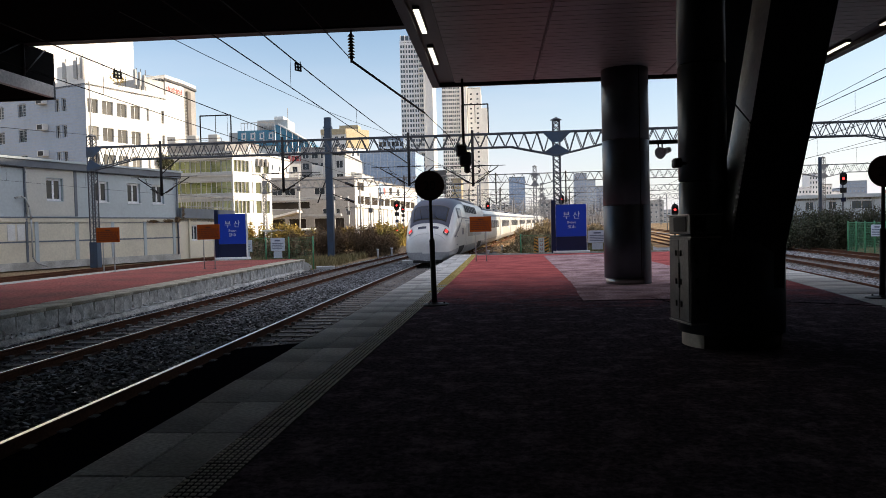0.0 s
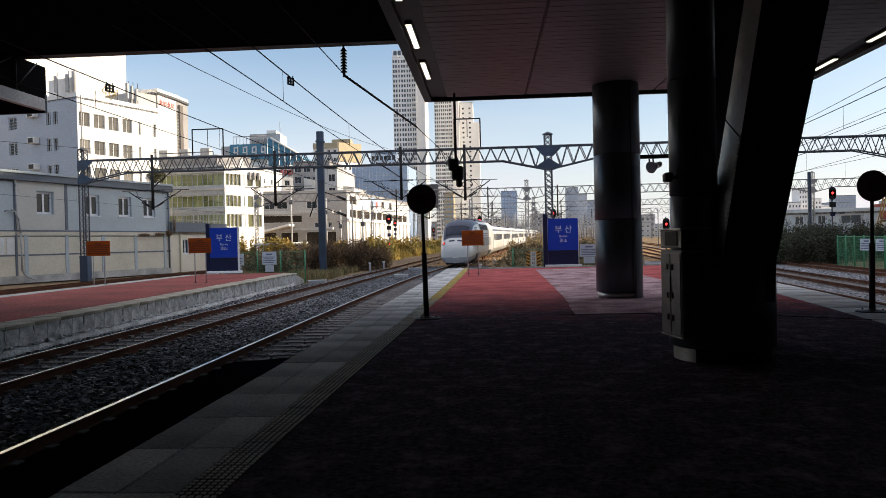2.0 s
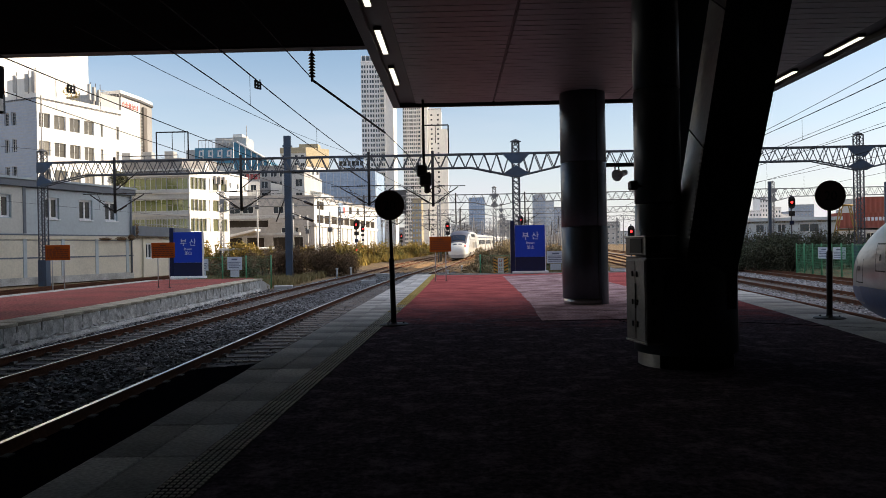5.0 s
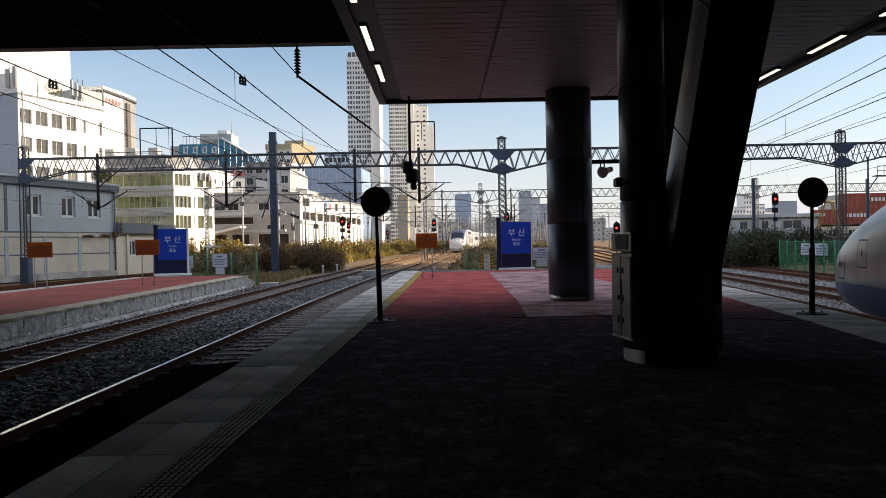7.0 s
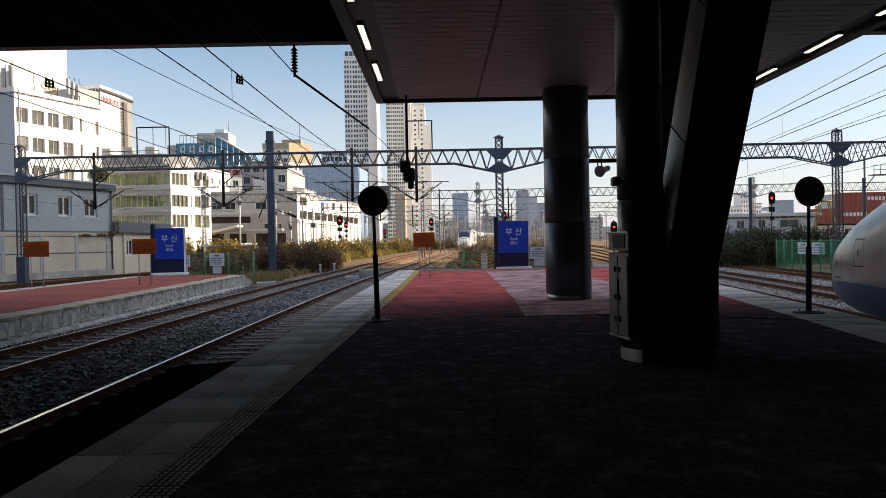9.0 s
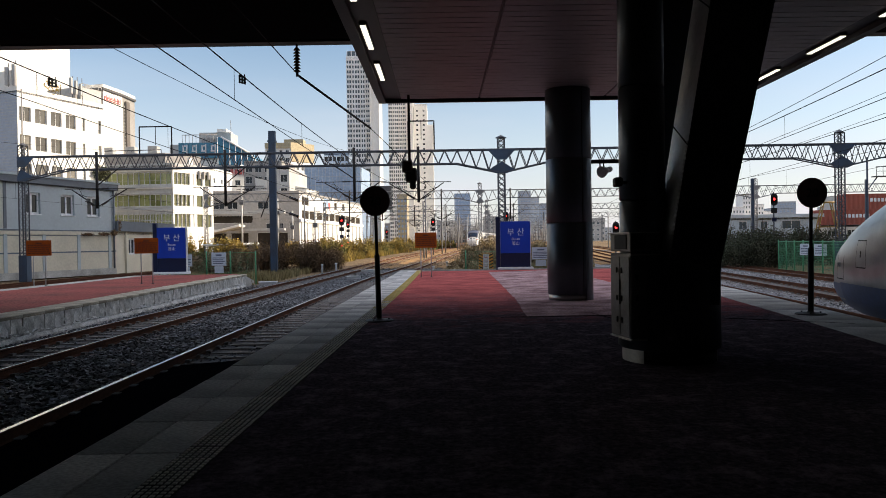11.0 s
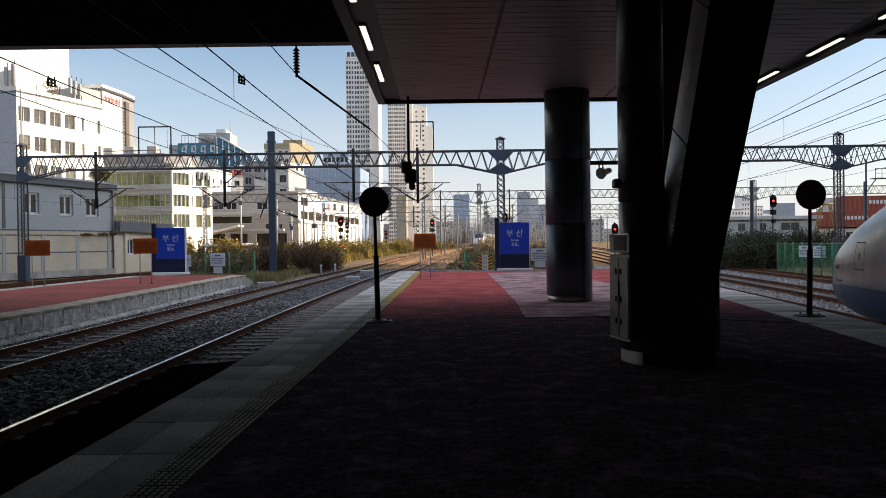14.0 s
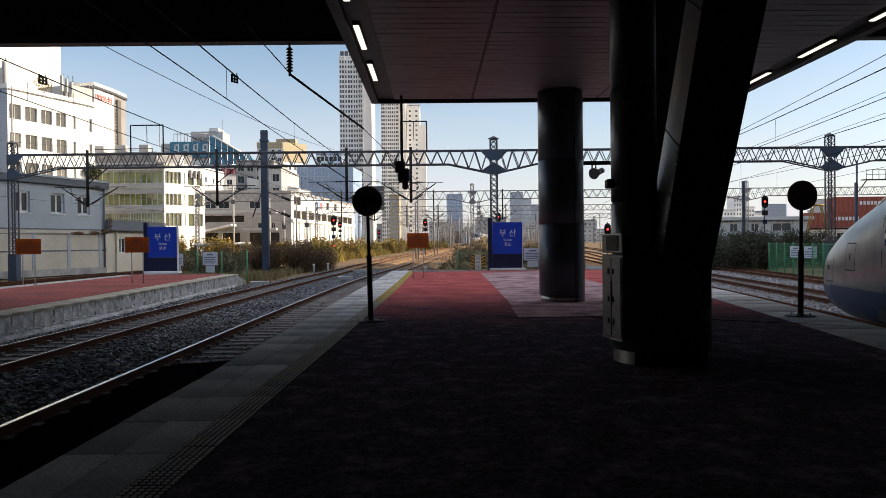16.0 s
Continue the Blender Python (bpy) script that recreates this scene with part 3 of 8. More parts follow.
def far_platform():
    top = tagged(new("platform_across"), "neighbouring platform with red floor and patched concrete wall", "platform", kind="structure")
    ys = list(np.arange(-20, 39.1, 2.0)) + [40.5]
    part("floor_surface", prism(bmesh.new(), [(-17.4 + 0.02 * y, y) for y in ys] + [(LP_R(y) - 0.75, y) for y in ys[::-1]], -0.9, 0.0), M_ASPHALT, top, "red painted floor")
    part("edge_band", prism(bmesh.new(), [(-18.2 + 0.02 * y, y) for y in ys] + [(-17.4 + 0.02 * y, y) for y in ys[::-1]], -0.9, 0.003), M_CONC, top, "concrete edge")
    # coping stones and wall panels facing the rails
    cop = boxes((-0.75, 0.025, -0.496, 0.496, -0.08, 0.006), bevel=0.01)
    mc = bpy.data.meshes.new("coping_stone")
    cop.to_mesh(mc)
    cop.free()
    mc.materials.append(M_COPING)
    pan = boxes((-0.3, 0.0, -0.24, 0.24, -0.52, -0.083), bevel=0.012)
    mp = bpy.data.meshes.new("wall_panel")
    pan.to_mesh(mp)
    pan.free()
    mp.materials.append(M_CONCW)
    rnd = random.Random(7)
    for i in range(38):
        y = 2.0 + i
        turn = math.degrees(math.atan2(LP_R(y + 1) - LP_R(y - 1), 2.0))
        share("coping_stone", mc, top, pose(LP_R(y), y, rnd.uniform(-0.004, 0.004), 0, rnd.uniform(-0.4, 0.4), -turn))
        for dy in (-0.25, 0.25):
            share("wall_panel", mp, top, pose(LP_R(y) + rnd.uniform(-0.02, 0.012), y + dy, 0, 0, rnd.uniform(-1, 1), -turn))
    pts = [(LP_R(y) + 0.04, y, -0.55) for y in np.arange(0, 39.5, 1.0)]
    part("footing", sweep(bmesh.new(), pts, [(-0.5, -0.3), (-0.5, 0.04), (0.0, 0.03), (0.05, -0.05), (0.05, -0.3)]), M_CONCW, top, "ragged pale concrete footing")
    # broken lumps of mortar along the wall foot
    bm = bmesh.new()
    for i in range(420):
        y = rnd.uniform(8, 39)
        s = rnd.uniform(0.02, 0.09)
        c = Vector((LP_R(y) + 0.02, y, rnd.uniform(-0.56, -0.40) - 0.06 * rnd.random()))
        vs = [bm.verts.new(c + Vector((rnd.uniform(-0.02, 0.045), rnd.uniform(-1, 1) * s * 2.2, rnd.uniform(-1, 1) * s * 0.7))) for _ in range(7)]
        bmesh.ops.convex_hull(bm, input=vs)
    tagged(part("mortar_lumps", bm, M_WHITE, top, "crumbled white mortar"), kind="stuff")
    # white lime stains down the wall panels
    bm = bmesh.new()
    for i in range(150):
        y = rnd.uniform(8, 38.5)
        w, z0 = rnd.uniform(0.04, 0.22), rnd.uniform(-0.5, -0.3)
        n = 7
        lo = [bm.verts.new((LP_R(y) + 0.022, y + w * (2 * k / n - 1), z0 + rnd.uniform(-0.05, 0.03))) for k in range(n + 1)]
        hi = [bm.verts.new((LP_R(y) + 0.022, y + w * (2 * k / n - 1), z0 + rnd.uniform(0.06, 0.2))) for k in range(n + 1)]
        for k in range(n):
            bm.faces.new((lo[k], lo[k + 1], hi[k + 1], hi[k]))
    tagged(part("lime_stains", bm, M_CONCW, top, "pale lime stains"), kind="stuff")
    # sloping end
    bm = bmesh.new()
    a = [(-10.75, 39.0), (-10.9, 41.6), (-17.2, 44.0), (-16.6, 40.5)]
    hi = [bm.verts.new((a[0][0], a[0][1], 0.0)), bm.verts.new((a[1][0], a[1][1], -0.45)), bm.verts.new((a[2][0], a[2][1], -0.1)), bm.verts.new((a[3][0], a[3][1], 0.0))]
    lo = [bm.verts.new((x, y, -0.9)) for x, y in a]
    bm.faces.new(hi)
    for k in range(4):
        bm.faces.new((lo[k], lo[(k + 1) % 4], hi[(k + 1) % 4], hi[k]))
    part("end_slope", bm, M_CONC, top, "concrete end slope")


def track(fn, label, near, far, bright=False, parts_to=0.0):
    """Two rails on concrete sleepers along a centre line."""
    t = tagged(new("track"), label, "track", group="tracks", kind="structure")
    yr = [*np.arange(near, 130, 2.0), *np.arange(130, far + 1, 12.0)]
    prof = [(-0.07, -0.17), (0.07, -0.17), (0.065, -0.155), (0.012, -0.135), (0.012, -0.05), (0.035, -0.035), (0.035, -0.004), (-0.035, -0.004), (-0.035, -0.035), (-0.012, -0.05), (-0.012, -0.135), (-0.065, -0.155)]
    for side in (-1, 1):
        pts = []
        for y in yr:
            d = Vector((fn(y + 0.5) - fn(y - 0.5), 1.0, 0)).normalized()
            pts.append((fn(y) + side * 0.7525 * d.y, y - side * 0.7525 * d.x, RAIL_Z + rise(y)))
        r = part("rail", sweep(bmesh.new(), pts, prof), M_RUST, t, "rusty steel rail")
        w = 0.033 if fn is TRACK_A else 0.012
        part("rail_head", sweep(bmesh.new(), pts, [(-w, -0.006), (w, -0.006), (w * 0.85, 0.0), (-w * 0.85, 0.0)]), M_RAILTOP if bright else M_RUST, r, "polished running surface" if bright else "dull running surface")
    bm = boxes((-1.2, 1.2, -0.12, 0.12, -0.2, 0.0), bevel=0.02)
    for s in (-1, 1):
        for o in (-0.12, 0.12):
            box(bm, s * 0.7525 + o - 0.045, s * 0.7525 + o + 0.045, -0.07, 0.07, 0.0, 0.05)
    me = bpy.data.meshes.new("sleeper")
    bm.to_mesh(me)
    bm.free()
    me.materials.append(M_SLEEPER)
    rnd = random.Random(int(abs(fn(0)) * 10))
    rest = bmesh.new()
    y = near
    while y < min(far, 190):
        a = math.degrees(math.atan2(fn(y + 0.5) - fn(y - 0.5), 1.0))
        m = pose(fn(y), y, RAIL_Z - 0.165 + rise(y), 0, 0, -a + rnd.uniform(-0.5, 0.5))
        if 3 < y < parts_to:
            share("sleeper", me, t, m)
        elif y < 190:
            box(rest, -1.2, 1.2, -0.12, 0.12, -0.2, 0.0, m=m)
        y += 0.61 if y < 110 else 1.2
    tagged(part("far_sleepers", rest, M_SLEEPER, t), kind="stuff")


def ballast():
    """Loose stones where the camera can tell them apart."""
    rnd = random.Random(11)
    shapes = []
    for _ in range(7):
        b = bmesh.new()
        vs = [b.verts.new((rnd.gauss(0, 1), rnd.gauss(0, 1), rnd.gauss(0, 0.7))) for _ in range(8)]
        for v in vs:
            v.co = v.co.normalized() * rnd.uniform(0.8, 1.1)
            v.co.z *= 0.75
        bmesh.ops.convex_hull(b, input=vs)
        b.verts.index_update()
        used = [v for v in b.verts if v.link_faces]
        idx = {v: i for i, v in enumerate(used)}
        shapes.append((np.array([v.co[:] for v in used]), [[idx[v] for v in f.verts] for f in b.faces]))
        b.free()
    verts, faces = [], []

    def scatter(count, y0, y1, x_of, size, lift=-0.655):
        for _ in range(count):
            y = y0 + (y1 - y0) * rnd.random() ** 1.35
            x = x_of(y)
            if x is None:
                continue
            co, fs = shapes[rnd.randrange(7)]
            s = rnd.uniform(*size)
            a = rnd.uniform(0, math.tau)
            c, sn = math.cos(a), math.sin(a)
            r = co * s
            z = lift + rise(y) + rnd.uniform(-0.02, 0.035)
            o = len(verts)
            verts.extend((x + c * p[0] - sn * p[1], y + sn * p[0] + c * p[1], z + p[2]) for p in r)
            faces.extend([i + o for i in f] for f in fs)

    def between(lo, hi):
        return lambda y: rnd.uniform(lo(y), hi(y))
    scatter(21000, 6, 44, between(lambda y: TRACK_B(y) + 0.85, lambda y: TRACK_A(y) - 0.85), (0.03, 0.065))
    scatter(4200, 10, 42, between(lambda y: LP_R(y) + 0.1, lambda y: TRACK_B(y) - 0.85), (0.025, 0.055))
    scatter(3600, 6, 45, between(lambda y: TRACK_A(y) - 0.65, lambda y: TRACK_A(y) + 0.65), (0.02, 0.035))
    scatter(3000, 10, 45, between(lambda y: TRACK_B(y) - 0.65, lambda y: TRACK_B(y) + 0.65), (0.02, 0.035))
    scatter(7000, 42, 63, between(lambda y: TRACK_B(y) - 1.9, lambda y: TRACK_A(y) + 1.9), (0.035, 0.075))
    scatter(2600, 8, 45, between(lambda y: TRACK_A(y) + 0.85, lambda y: EDGE_L(y) + 0.05), (0.025, 0.05))
    me = bpy.data.meshes.new("ballast_stones")
    me.from_pydata(verts, [], faces)
    me.materials.append(M_BALLAST)
    tagged(new("ballast_stones", me), "loose dark grey crushed track stones", "ballast", kind="stuff")
    verts.clear()
    faces.clear()
    for fn in (TRACK_A, TRACK_B, TRACK_C):
        scatter(5200, 62, 125, between(lambda y: fn(y) - 2.0, lambda y: fn(y) + 2.0), (0.05, 0.11), -0.64)
    me = bpy.data.meshes.new("ballast_stones")
    me.from_pydata(verts, [], faces)
    me.materials.append(M_STONERUST)
    tagged(new("ballast_stones", me), "loose rust-stained crushed track stones", "ballast", kind="stuff")
    verts.clear()
    faces.clear()
    scatter(5200, 18, 50, between(lambda y: EDGE_R(y) + 0.1, lambda y: TRACK_E(y) - 0.8), (0.03, 0.06))
    scatter(4200, 20, 55, between(lambda y: TRACK_E(y) + 0.8, lambda y: TRACK_F(y) - 0.8), (0.03, 0.06))
    me = bpy.data.meshes.new("ballast_stones")
    me.from_pydata(verts, [], faces)
    me.materials.append(M_STONEPALE)
    tagged(new("ballast_stones", me), "loose pale grey crushed track stones", "ballast", kind="stuff")


DECK_Z, DECK_Y = 7.25, 20.3
CAN_Z, CAN_Y = 5.6, 20.4


def station():
    """The deck over the tracks, the canopy below, unseen shade-casting walls beside and behind."""
    d = tagged(new("concourse_deck"), "dark concrete concourse deck spanning over the tracks", "deck", kind="structure")
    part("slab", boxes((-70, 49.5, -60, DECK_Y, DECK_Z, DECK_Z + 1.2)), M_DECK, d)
    part("edge_beam", boxes((-70, 46, DECK_Y - 0.35, DECK_Y + 0.03, DECK_Z - 0.05, DECK_Z + 0.6)), M_FASCIA, d)
    # Unseen block placed to throw the near shade; its pale wall adds fill.
    b = tagged(new("station_building"), "tall plain grey unseen station block shading the tracks", "building", kind="structure")
    part("wall", boxes((50, 75, -70, 78, -0.8, 41)), M_STATION, b)
    # Unseen near-black walls keep side and back light off the platform.
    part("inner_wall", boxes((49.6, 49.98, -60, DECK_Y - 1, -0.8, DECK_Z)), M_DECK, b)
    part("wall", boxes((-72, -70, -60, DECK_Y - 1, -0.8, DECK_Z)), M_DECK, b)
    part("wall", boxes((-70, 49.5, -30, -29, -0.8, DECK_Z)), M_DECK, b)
    c = tagged(new("platform_canopy"), "platform canopy with dark panelled soffit and edge lights", "canopy", kind="structure")
    x0, x1 = -1.72, 8.5
    part("roof_body", boxes((x0 + 0.02, x1 - 0.02, -30, CAN_Y - 0.04, CAN_Z + 0.09, CAN_Z + 0.55)), M_FASCIA, c)
    part("fascia", boxes((x0, x1, CAN_Y - 0.1, CAN_Y, CAN_Z - 0.06, CAN_Z + 0.6)), M_FASCIA, c, "dark front fascia")
    for xa, xb in ((x0, x0 + 0.2), (x1 - 0.2, x1)):
        part("fascia", boxes((xa, xb, -30, CAN_Y - 0.1, CAN_Z - 0.06, CAN_Z + 0.6)), M_FASCIA, c, "dark side fascia")
    # soffit planks across, in bays split by two long channels
    bm = bmesh.new()
    splits = [x0 + 0.62, 1.1, 4.6, x1 - 0.62]
    for xa, xb in zip(splits, splits[1:]):
        y = -6.0
        while y < CAN_Y - 0.35:
            box(bm, xa + 0.03, xb - 0.03, y + 0.013, y + 0.287, CAN_Z, CAN_Z + 0.06)
            y += 0.3
    part("soffit", bm, M_SOFFIT, c, "grey-brown soffit planks")
    part("channel", boxes(*[(x - 0.02, x + 0.02, -6, CAN_Y - 0.3, CAN_Z + 0.02, CAN_Z + 0.09) for x in splits]), M_FASCIA, c)
    for xa, xb in ((x0 + 0.2, x0 + 0.6), (x1 - 0.6, x1 - 0.2)):
        part("light_trough", boxes((xa, xb, -6, CAN_Y - 0.12, CAN_Z + 0.05, CAN_Z + 0.1)), M_FASCIA, c)
    for xs, spans in ((x0 + 0.33, LIGHTS_L), (x1 - 0.4, LIGHTS_R)):
        for ya, yb in spans:
            lamp = part("edge_lamp", boxes((xs - 0.07, xs + 0.07, ya, yb, CAN_Z - 0.01, CAN_Z + 0.05), bevel=0.01), M_FASCIA, c, "slim lamp housing")
            part("tube", boxes((xs - 0.055, xs + 0.055, ya + 0.02, yb - 0.02, CAN_Z - 0.03, CAN_Z - 0.005), bevel=0.008), M_TUBE, lamp, "warm white tube")
    # canopy of the neighbouring platform, only its corner shows
    c = tagged(new("canopy_across"), "neighbouring canopy with pale side fascia and dark soffit", "canopy", kind="structure")
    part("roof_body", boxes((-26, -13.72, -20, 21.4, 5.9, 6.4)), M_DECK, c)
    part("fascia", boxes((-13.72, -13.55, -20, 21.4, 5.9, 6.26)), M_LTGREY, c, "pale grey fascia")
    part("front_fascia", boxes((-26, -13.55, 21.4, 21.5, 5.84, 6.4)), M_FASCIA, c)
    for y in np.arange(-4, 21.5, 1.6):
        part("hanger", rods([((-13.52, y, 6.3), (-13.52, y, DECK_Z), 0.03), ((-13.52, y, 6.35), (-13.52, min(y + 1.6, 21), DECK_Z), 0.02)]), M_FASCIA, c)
    # Plain dark panel fills the gap from fascia up to deck.
    part("side_screen", boxes((-13.95, -13.57, -20, 21.5, 6.27, DECK_Z)), M_DECK, c, "dark infill panel")
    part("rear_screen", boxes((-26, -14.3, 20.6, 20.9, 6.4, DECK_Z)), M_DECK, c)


LIGHTS_L = [(9.3, 11.9), (13.2, 14.85), (16.05, 17.7)]
LIGHTS_R = [(8.6, 10.4), (11.5, 13.2), (14.4, 15.8), (17.2, 18.5)]


def column(x, y, r, label):
    c = thing("column", label, "column", pose(x, y, 0), group="clad platform columns", kind="structure")
    part("base_ring", lathe(bmesh.new(), [(r - 0.04, 0.0), (r - 0.04, 0.16)], 40), M_STAINLESS, c, "bright steel base ring")
    zs = [0.16, 2.05, 3.75, CAN_Z + 0.05]
    for a, b in zip(zs, zs[1:]):
        part("cladding", lathe(bmesh.new(), [(r - 0.02, a), (r, a + 0.012), (r, b - 0.02), (r - 0.02, b - 0.004)], 48), M_STEELDK, c, "dark glossy steel cladding")
    part("seam", boxes((0.42 * r, 0.42 * r + 0.02, -r * 0.92, -r * 0.9, 0.16, CAN_Z)), M_FASCIA, c)

    def sheet(name, a0, a1, z0, z1, off, m, lab=""):
        bm = bmesh.new()
        prev = None
        for k in range(13):
            t = radians(a0 + (a1 - a0) * k / 12)
            q = [bm.verts.new(((r + off) * math.cos(t), (r + off) * math.sin(t), z)) for z in (z0, z1)]
            if prev:
                bm.faces.new((prev[0], q[0], q[1], prev[1])).smooth = True
            prev = q
        part(name, bm, m, c, lab)
    sheet("cover_sheet", -57, -2, 0.0, 2.06, 0.012, M_STEELDK, "dark cover sheet down to the floor")
    sheet("access_panel", -84, -38, 2.72, 3.42, 0.008, M_STEELDK, "flush access panel")
    sheet("joint_band", -180, 0, 2.05, 2.062, 0.004, M_FASCIA)
    sheet("joint_band", -180, 0, 3.745, 3.757, 0.004, M_FASCIA)
    return c


def forked_column():
    """The near support: a round drum that carries an upright tube and a leaning boxed strut."""
    s = thing("forked_column", "dark clad column forking into a tube and a leaning strut", "column", group="clad platform columns", kind="structure")
    cx, cy = 2.98, 9.5
    part("base_ring", lathe(bmesh.new(), [(0.58, 0.0), (0.58, 0.18)], 48, (cx, cy)), M_FASCIA, s, "dark recessed base")
    for a0, a1 in ((165, 222), (-30, 8)):
        bm = bmesh.new()
        prev = None
        for k in range(13):
            t = radians(a0 + (a1 - a0) * k / 12)
            q = [bm.verts.new((cx + r * math.cos(t), cy + r * math.sin(t), z)) for r, z in ((0.6, 0.0), (0.6, 0.165), (0.585, 0.165))]
            if prev:
                bm.faces.new((prev[0], q[0], q[1], prev[1]))
                bm.faces.new((prev[1], q[1], q[2], prev[2]))
            prev = q
        part("base_plate", bm, M_STAINLESS, s, "bright steel base plate")
    # Added dark box that blacks out the gap between tube and strut.
    part("rear_leg", boxes((3.08, 3.85, 10.35, 10.65, 0.0, CAN_Z + 0.05), bevel=0.02), M_STEELDK, s, "dark filler behind the gap")
    part("drum", lathe(bmesh.new(), [(0.63, 0.17), (0.65, 0.185), (0.65, 1.18), (0.5, 1.42)], 48, (cx, cy)), M_STEELDK, s, "dark steel drum")
    tx, ty, r = 2.68, 9.6, 0.3
    zs = [0.9, 2.1, 3.6, CAN_Z + 0.05]
    for a, b in zip(zs, zs[1:]):
        part("cladding", lathe(bmesh.new(), [(r - 0.02, a), (r, a + 0.012), (r, b - 0.02), (r - 0.02, b - 0.004)], 40, (tx, ty)), M_STEELDK, s, "dark glossy steel tube")
    bm = bmesh.new()
    rows = [(0.75, 2.68, 3.44), (1.26, 2.82, 3.47), (4.56, 3.385, 4.19), (CAN_Z + 0.05, 3.57, 4.41)]
    ring = []
    for z, a, b in rows:
        ring.append([bm.verts.new(p) for p in ((a, 8.95, z), (b, 8.95, z), (b, 9.67, z), (a, 9.67, z))])
    # Only the left face takes the pale cladding, as lit colour.
    for lo, hi in zip(ring, ring[1:]):
        for k in range(4):
            f = bm.faces.new((lo[k], lo[(k + 1) % 4], hi[(k + 1) % 4], hi[k]))
            f.material_index = 1 if k == 3 else 0
    bm.faces.new(ring[0][::-1])
    bm.faces.new(ring[-1])
    part("strut", bm, [M_STEELDK, M_STEELGR], s, "leaning strut with its lit side coloured pale")
    for z, dz in ((2.75, -0.32), (4.45, -0.32)):
        xa = 2.82 + (z - 1.26) * 0.1712
        part("sheet_joint", rods([((xa - 0.004, 8.95, z), (xa - 0.06, 9.67, z + dz + 0.8), 0.01)], 5), M_FASCIA, s)
    for i in range(24):
        z = 1.5 + i * 0.055
        x = 2.82 + (z - 1.26) * 0.1712
        part("rivet", boxes((x - 0.014, x, 8.96, 8.985, z, z + 0.028)), M_STEELGR, s)




def control_cabinet():
    c = thing("control_cabinet", "scuffed steel control cabinet fixed to the column", "cabinet", pose(2.35, 8.98, 0.33, 0, 0, 10))
    part("body", boxes((0.0, 0.4, 0.0, 0.62, 0.0, 1.08), bevel=0.012), M_CABINET, c)
    side = [part("side_door", boxes((-0.012, 0.0, y0, y1, 0.03, 1.03), bevel=0.004), M_CABINET, c, "scuffed steel door") for y0, y1 in ((0.03, 0.3), (0.32, 0.59))]
    front = part("front_door", boxes((0.03, 0.38, -0.012, 0.0, 0.03, 1.03), bevel=0.004), M_CABINET, c, "scuffed steel front door")
    part("stiffener", boxes((0.13, 0.25, -0.02, -0.012, 0.68, 0.92), bevel=0.003), M_CABINET, front)
    for dd, y in zip(side, (0.24, 0.38)):
        for z in (0.22, 0.5, 0.86):
            part("latch", boxes((-0.03, -0.012, y - 0.012, y + 0.012, z - 0.035, z + 0.035), bevel=0.005), M_BLACK, dd, "black latch")
    part("handle", boxes((-0.028, -0.012, 0.285, 0.3, 0.42, 0.74), bevel=0.004), M_BLACK, side[0], "long black handle")
    for x, z in ((0.07, 0.78), (0.075, 0.52), (0.085, 0.26)):
        part("latch", boxes((x - 0.012, x + 0.012, -0.032, -0.012, z - 0.04, z + 0.04), bevel=0.004), M_BLACK, front, "black latch")
        part("escutcheon", boxes((x - 0.02, x + 0.02, -0.016, -0.012, z - 0.01, z + 0.03)), M_BLACK, front)
    u = part("upper_box", boxes((0.0, 0.4, 0.0, 0.62, 1.1, 1.33), bevel=0.01), M_CABINET, c, "steel equipment box")
    part("hood", boxes((-0.03, 0.42, -0.03, 0.64, 1.33, 1.345)), M_STAINLESS, c, "bright folded hood")
    part("lower_lip", boxes((0.0, 0.4, -0.02, 0.0, 1.05, 1.065)), M_STAINLESS, c, "bright drip edge")
    part("recess", boxes((0.04, 0.2, -0.012, -0.001, 1.13, 1.31), bevel=0.004), M_BLACK, u, "dark panel")
    for x, r in ((0.07, 0.026), (0.13, 0.034)):
        part("knob", rods([((x, -0.012, 1.225), (x, -0.05, 1.225), r)], 14), M_BLACK, u, "black round knob")
    part("side_recess", boxes((-0.012, 0.0, 0.1, 0.46, 1.13, 1.31), bevel=0.004), M_BLACK, u, "dark side panel")
    part("plinth_trim", boxes((-0.01, 0.41, -0.01, 0.63, -0.02, 0.0)), M_STAINLESS, c, "bright lower edge")


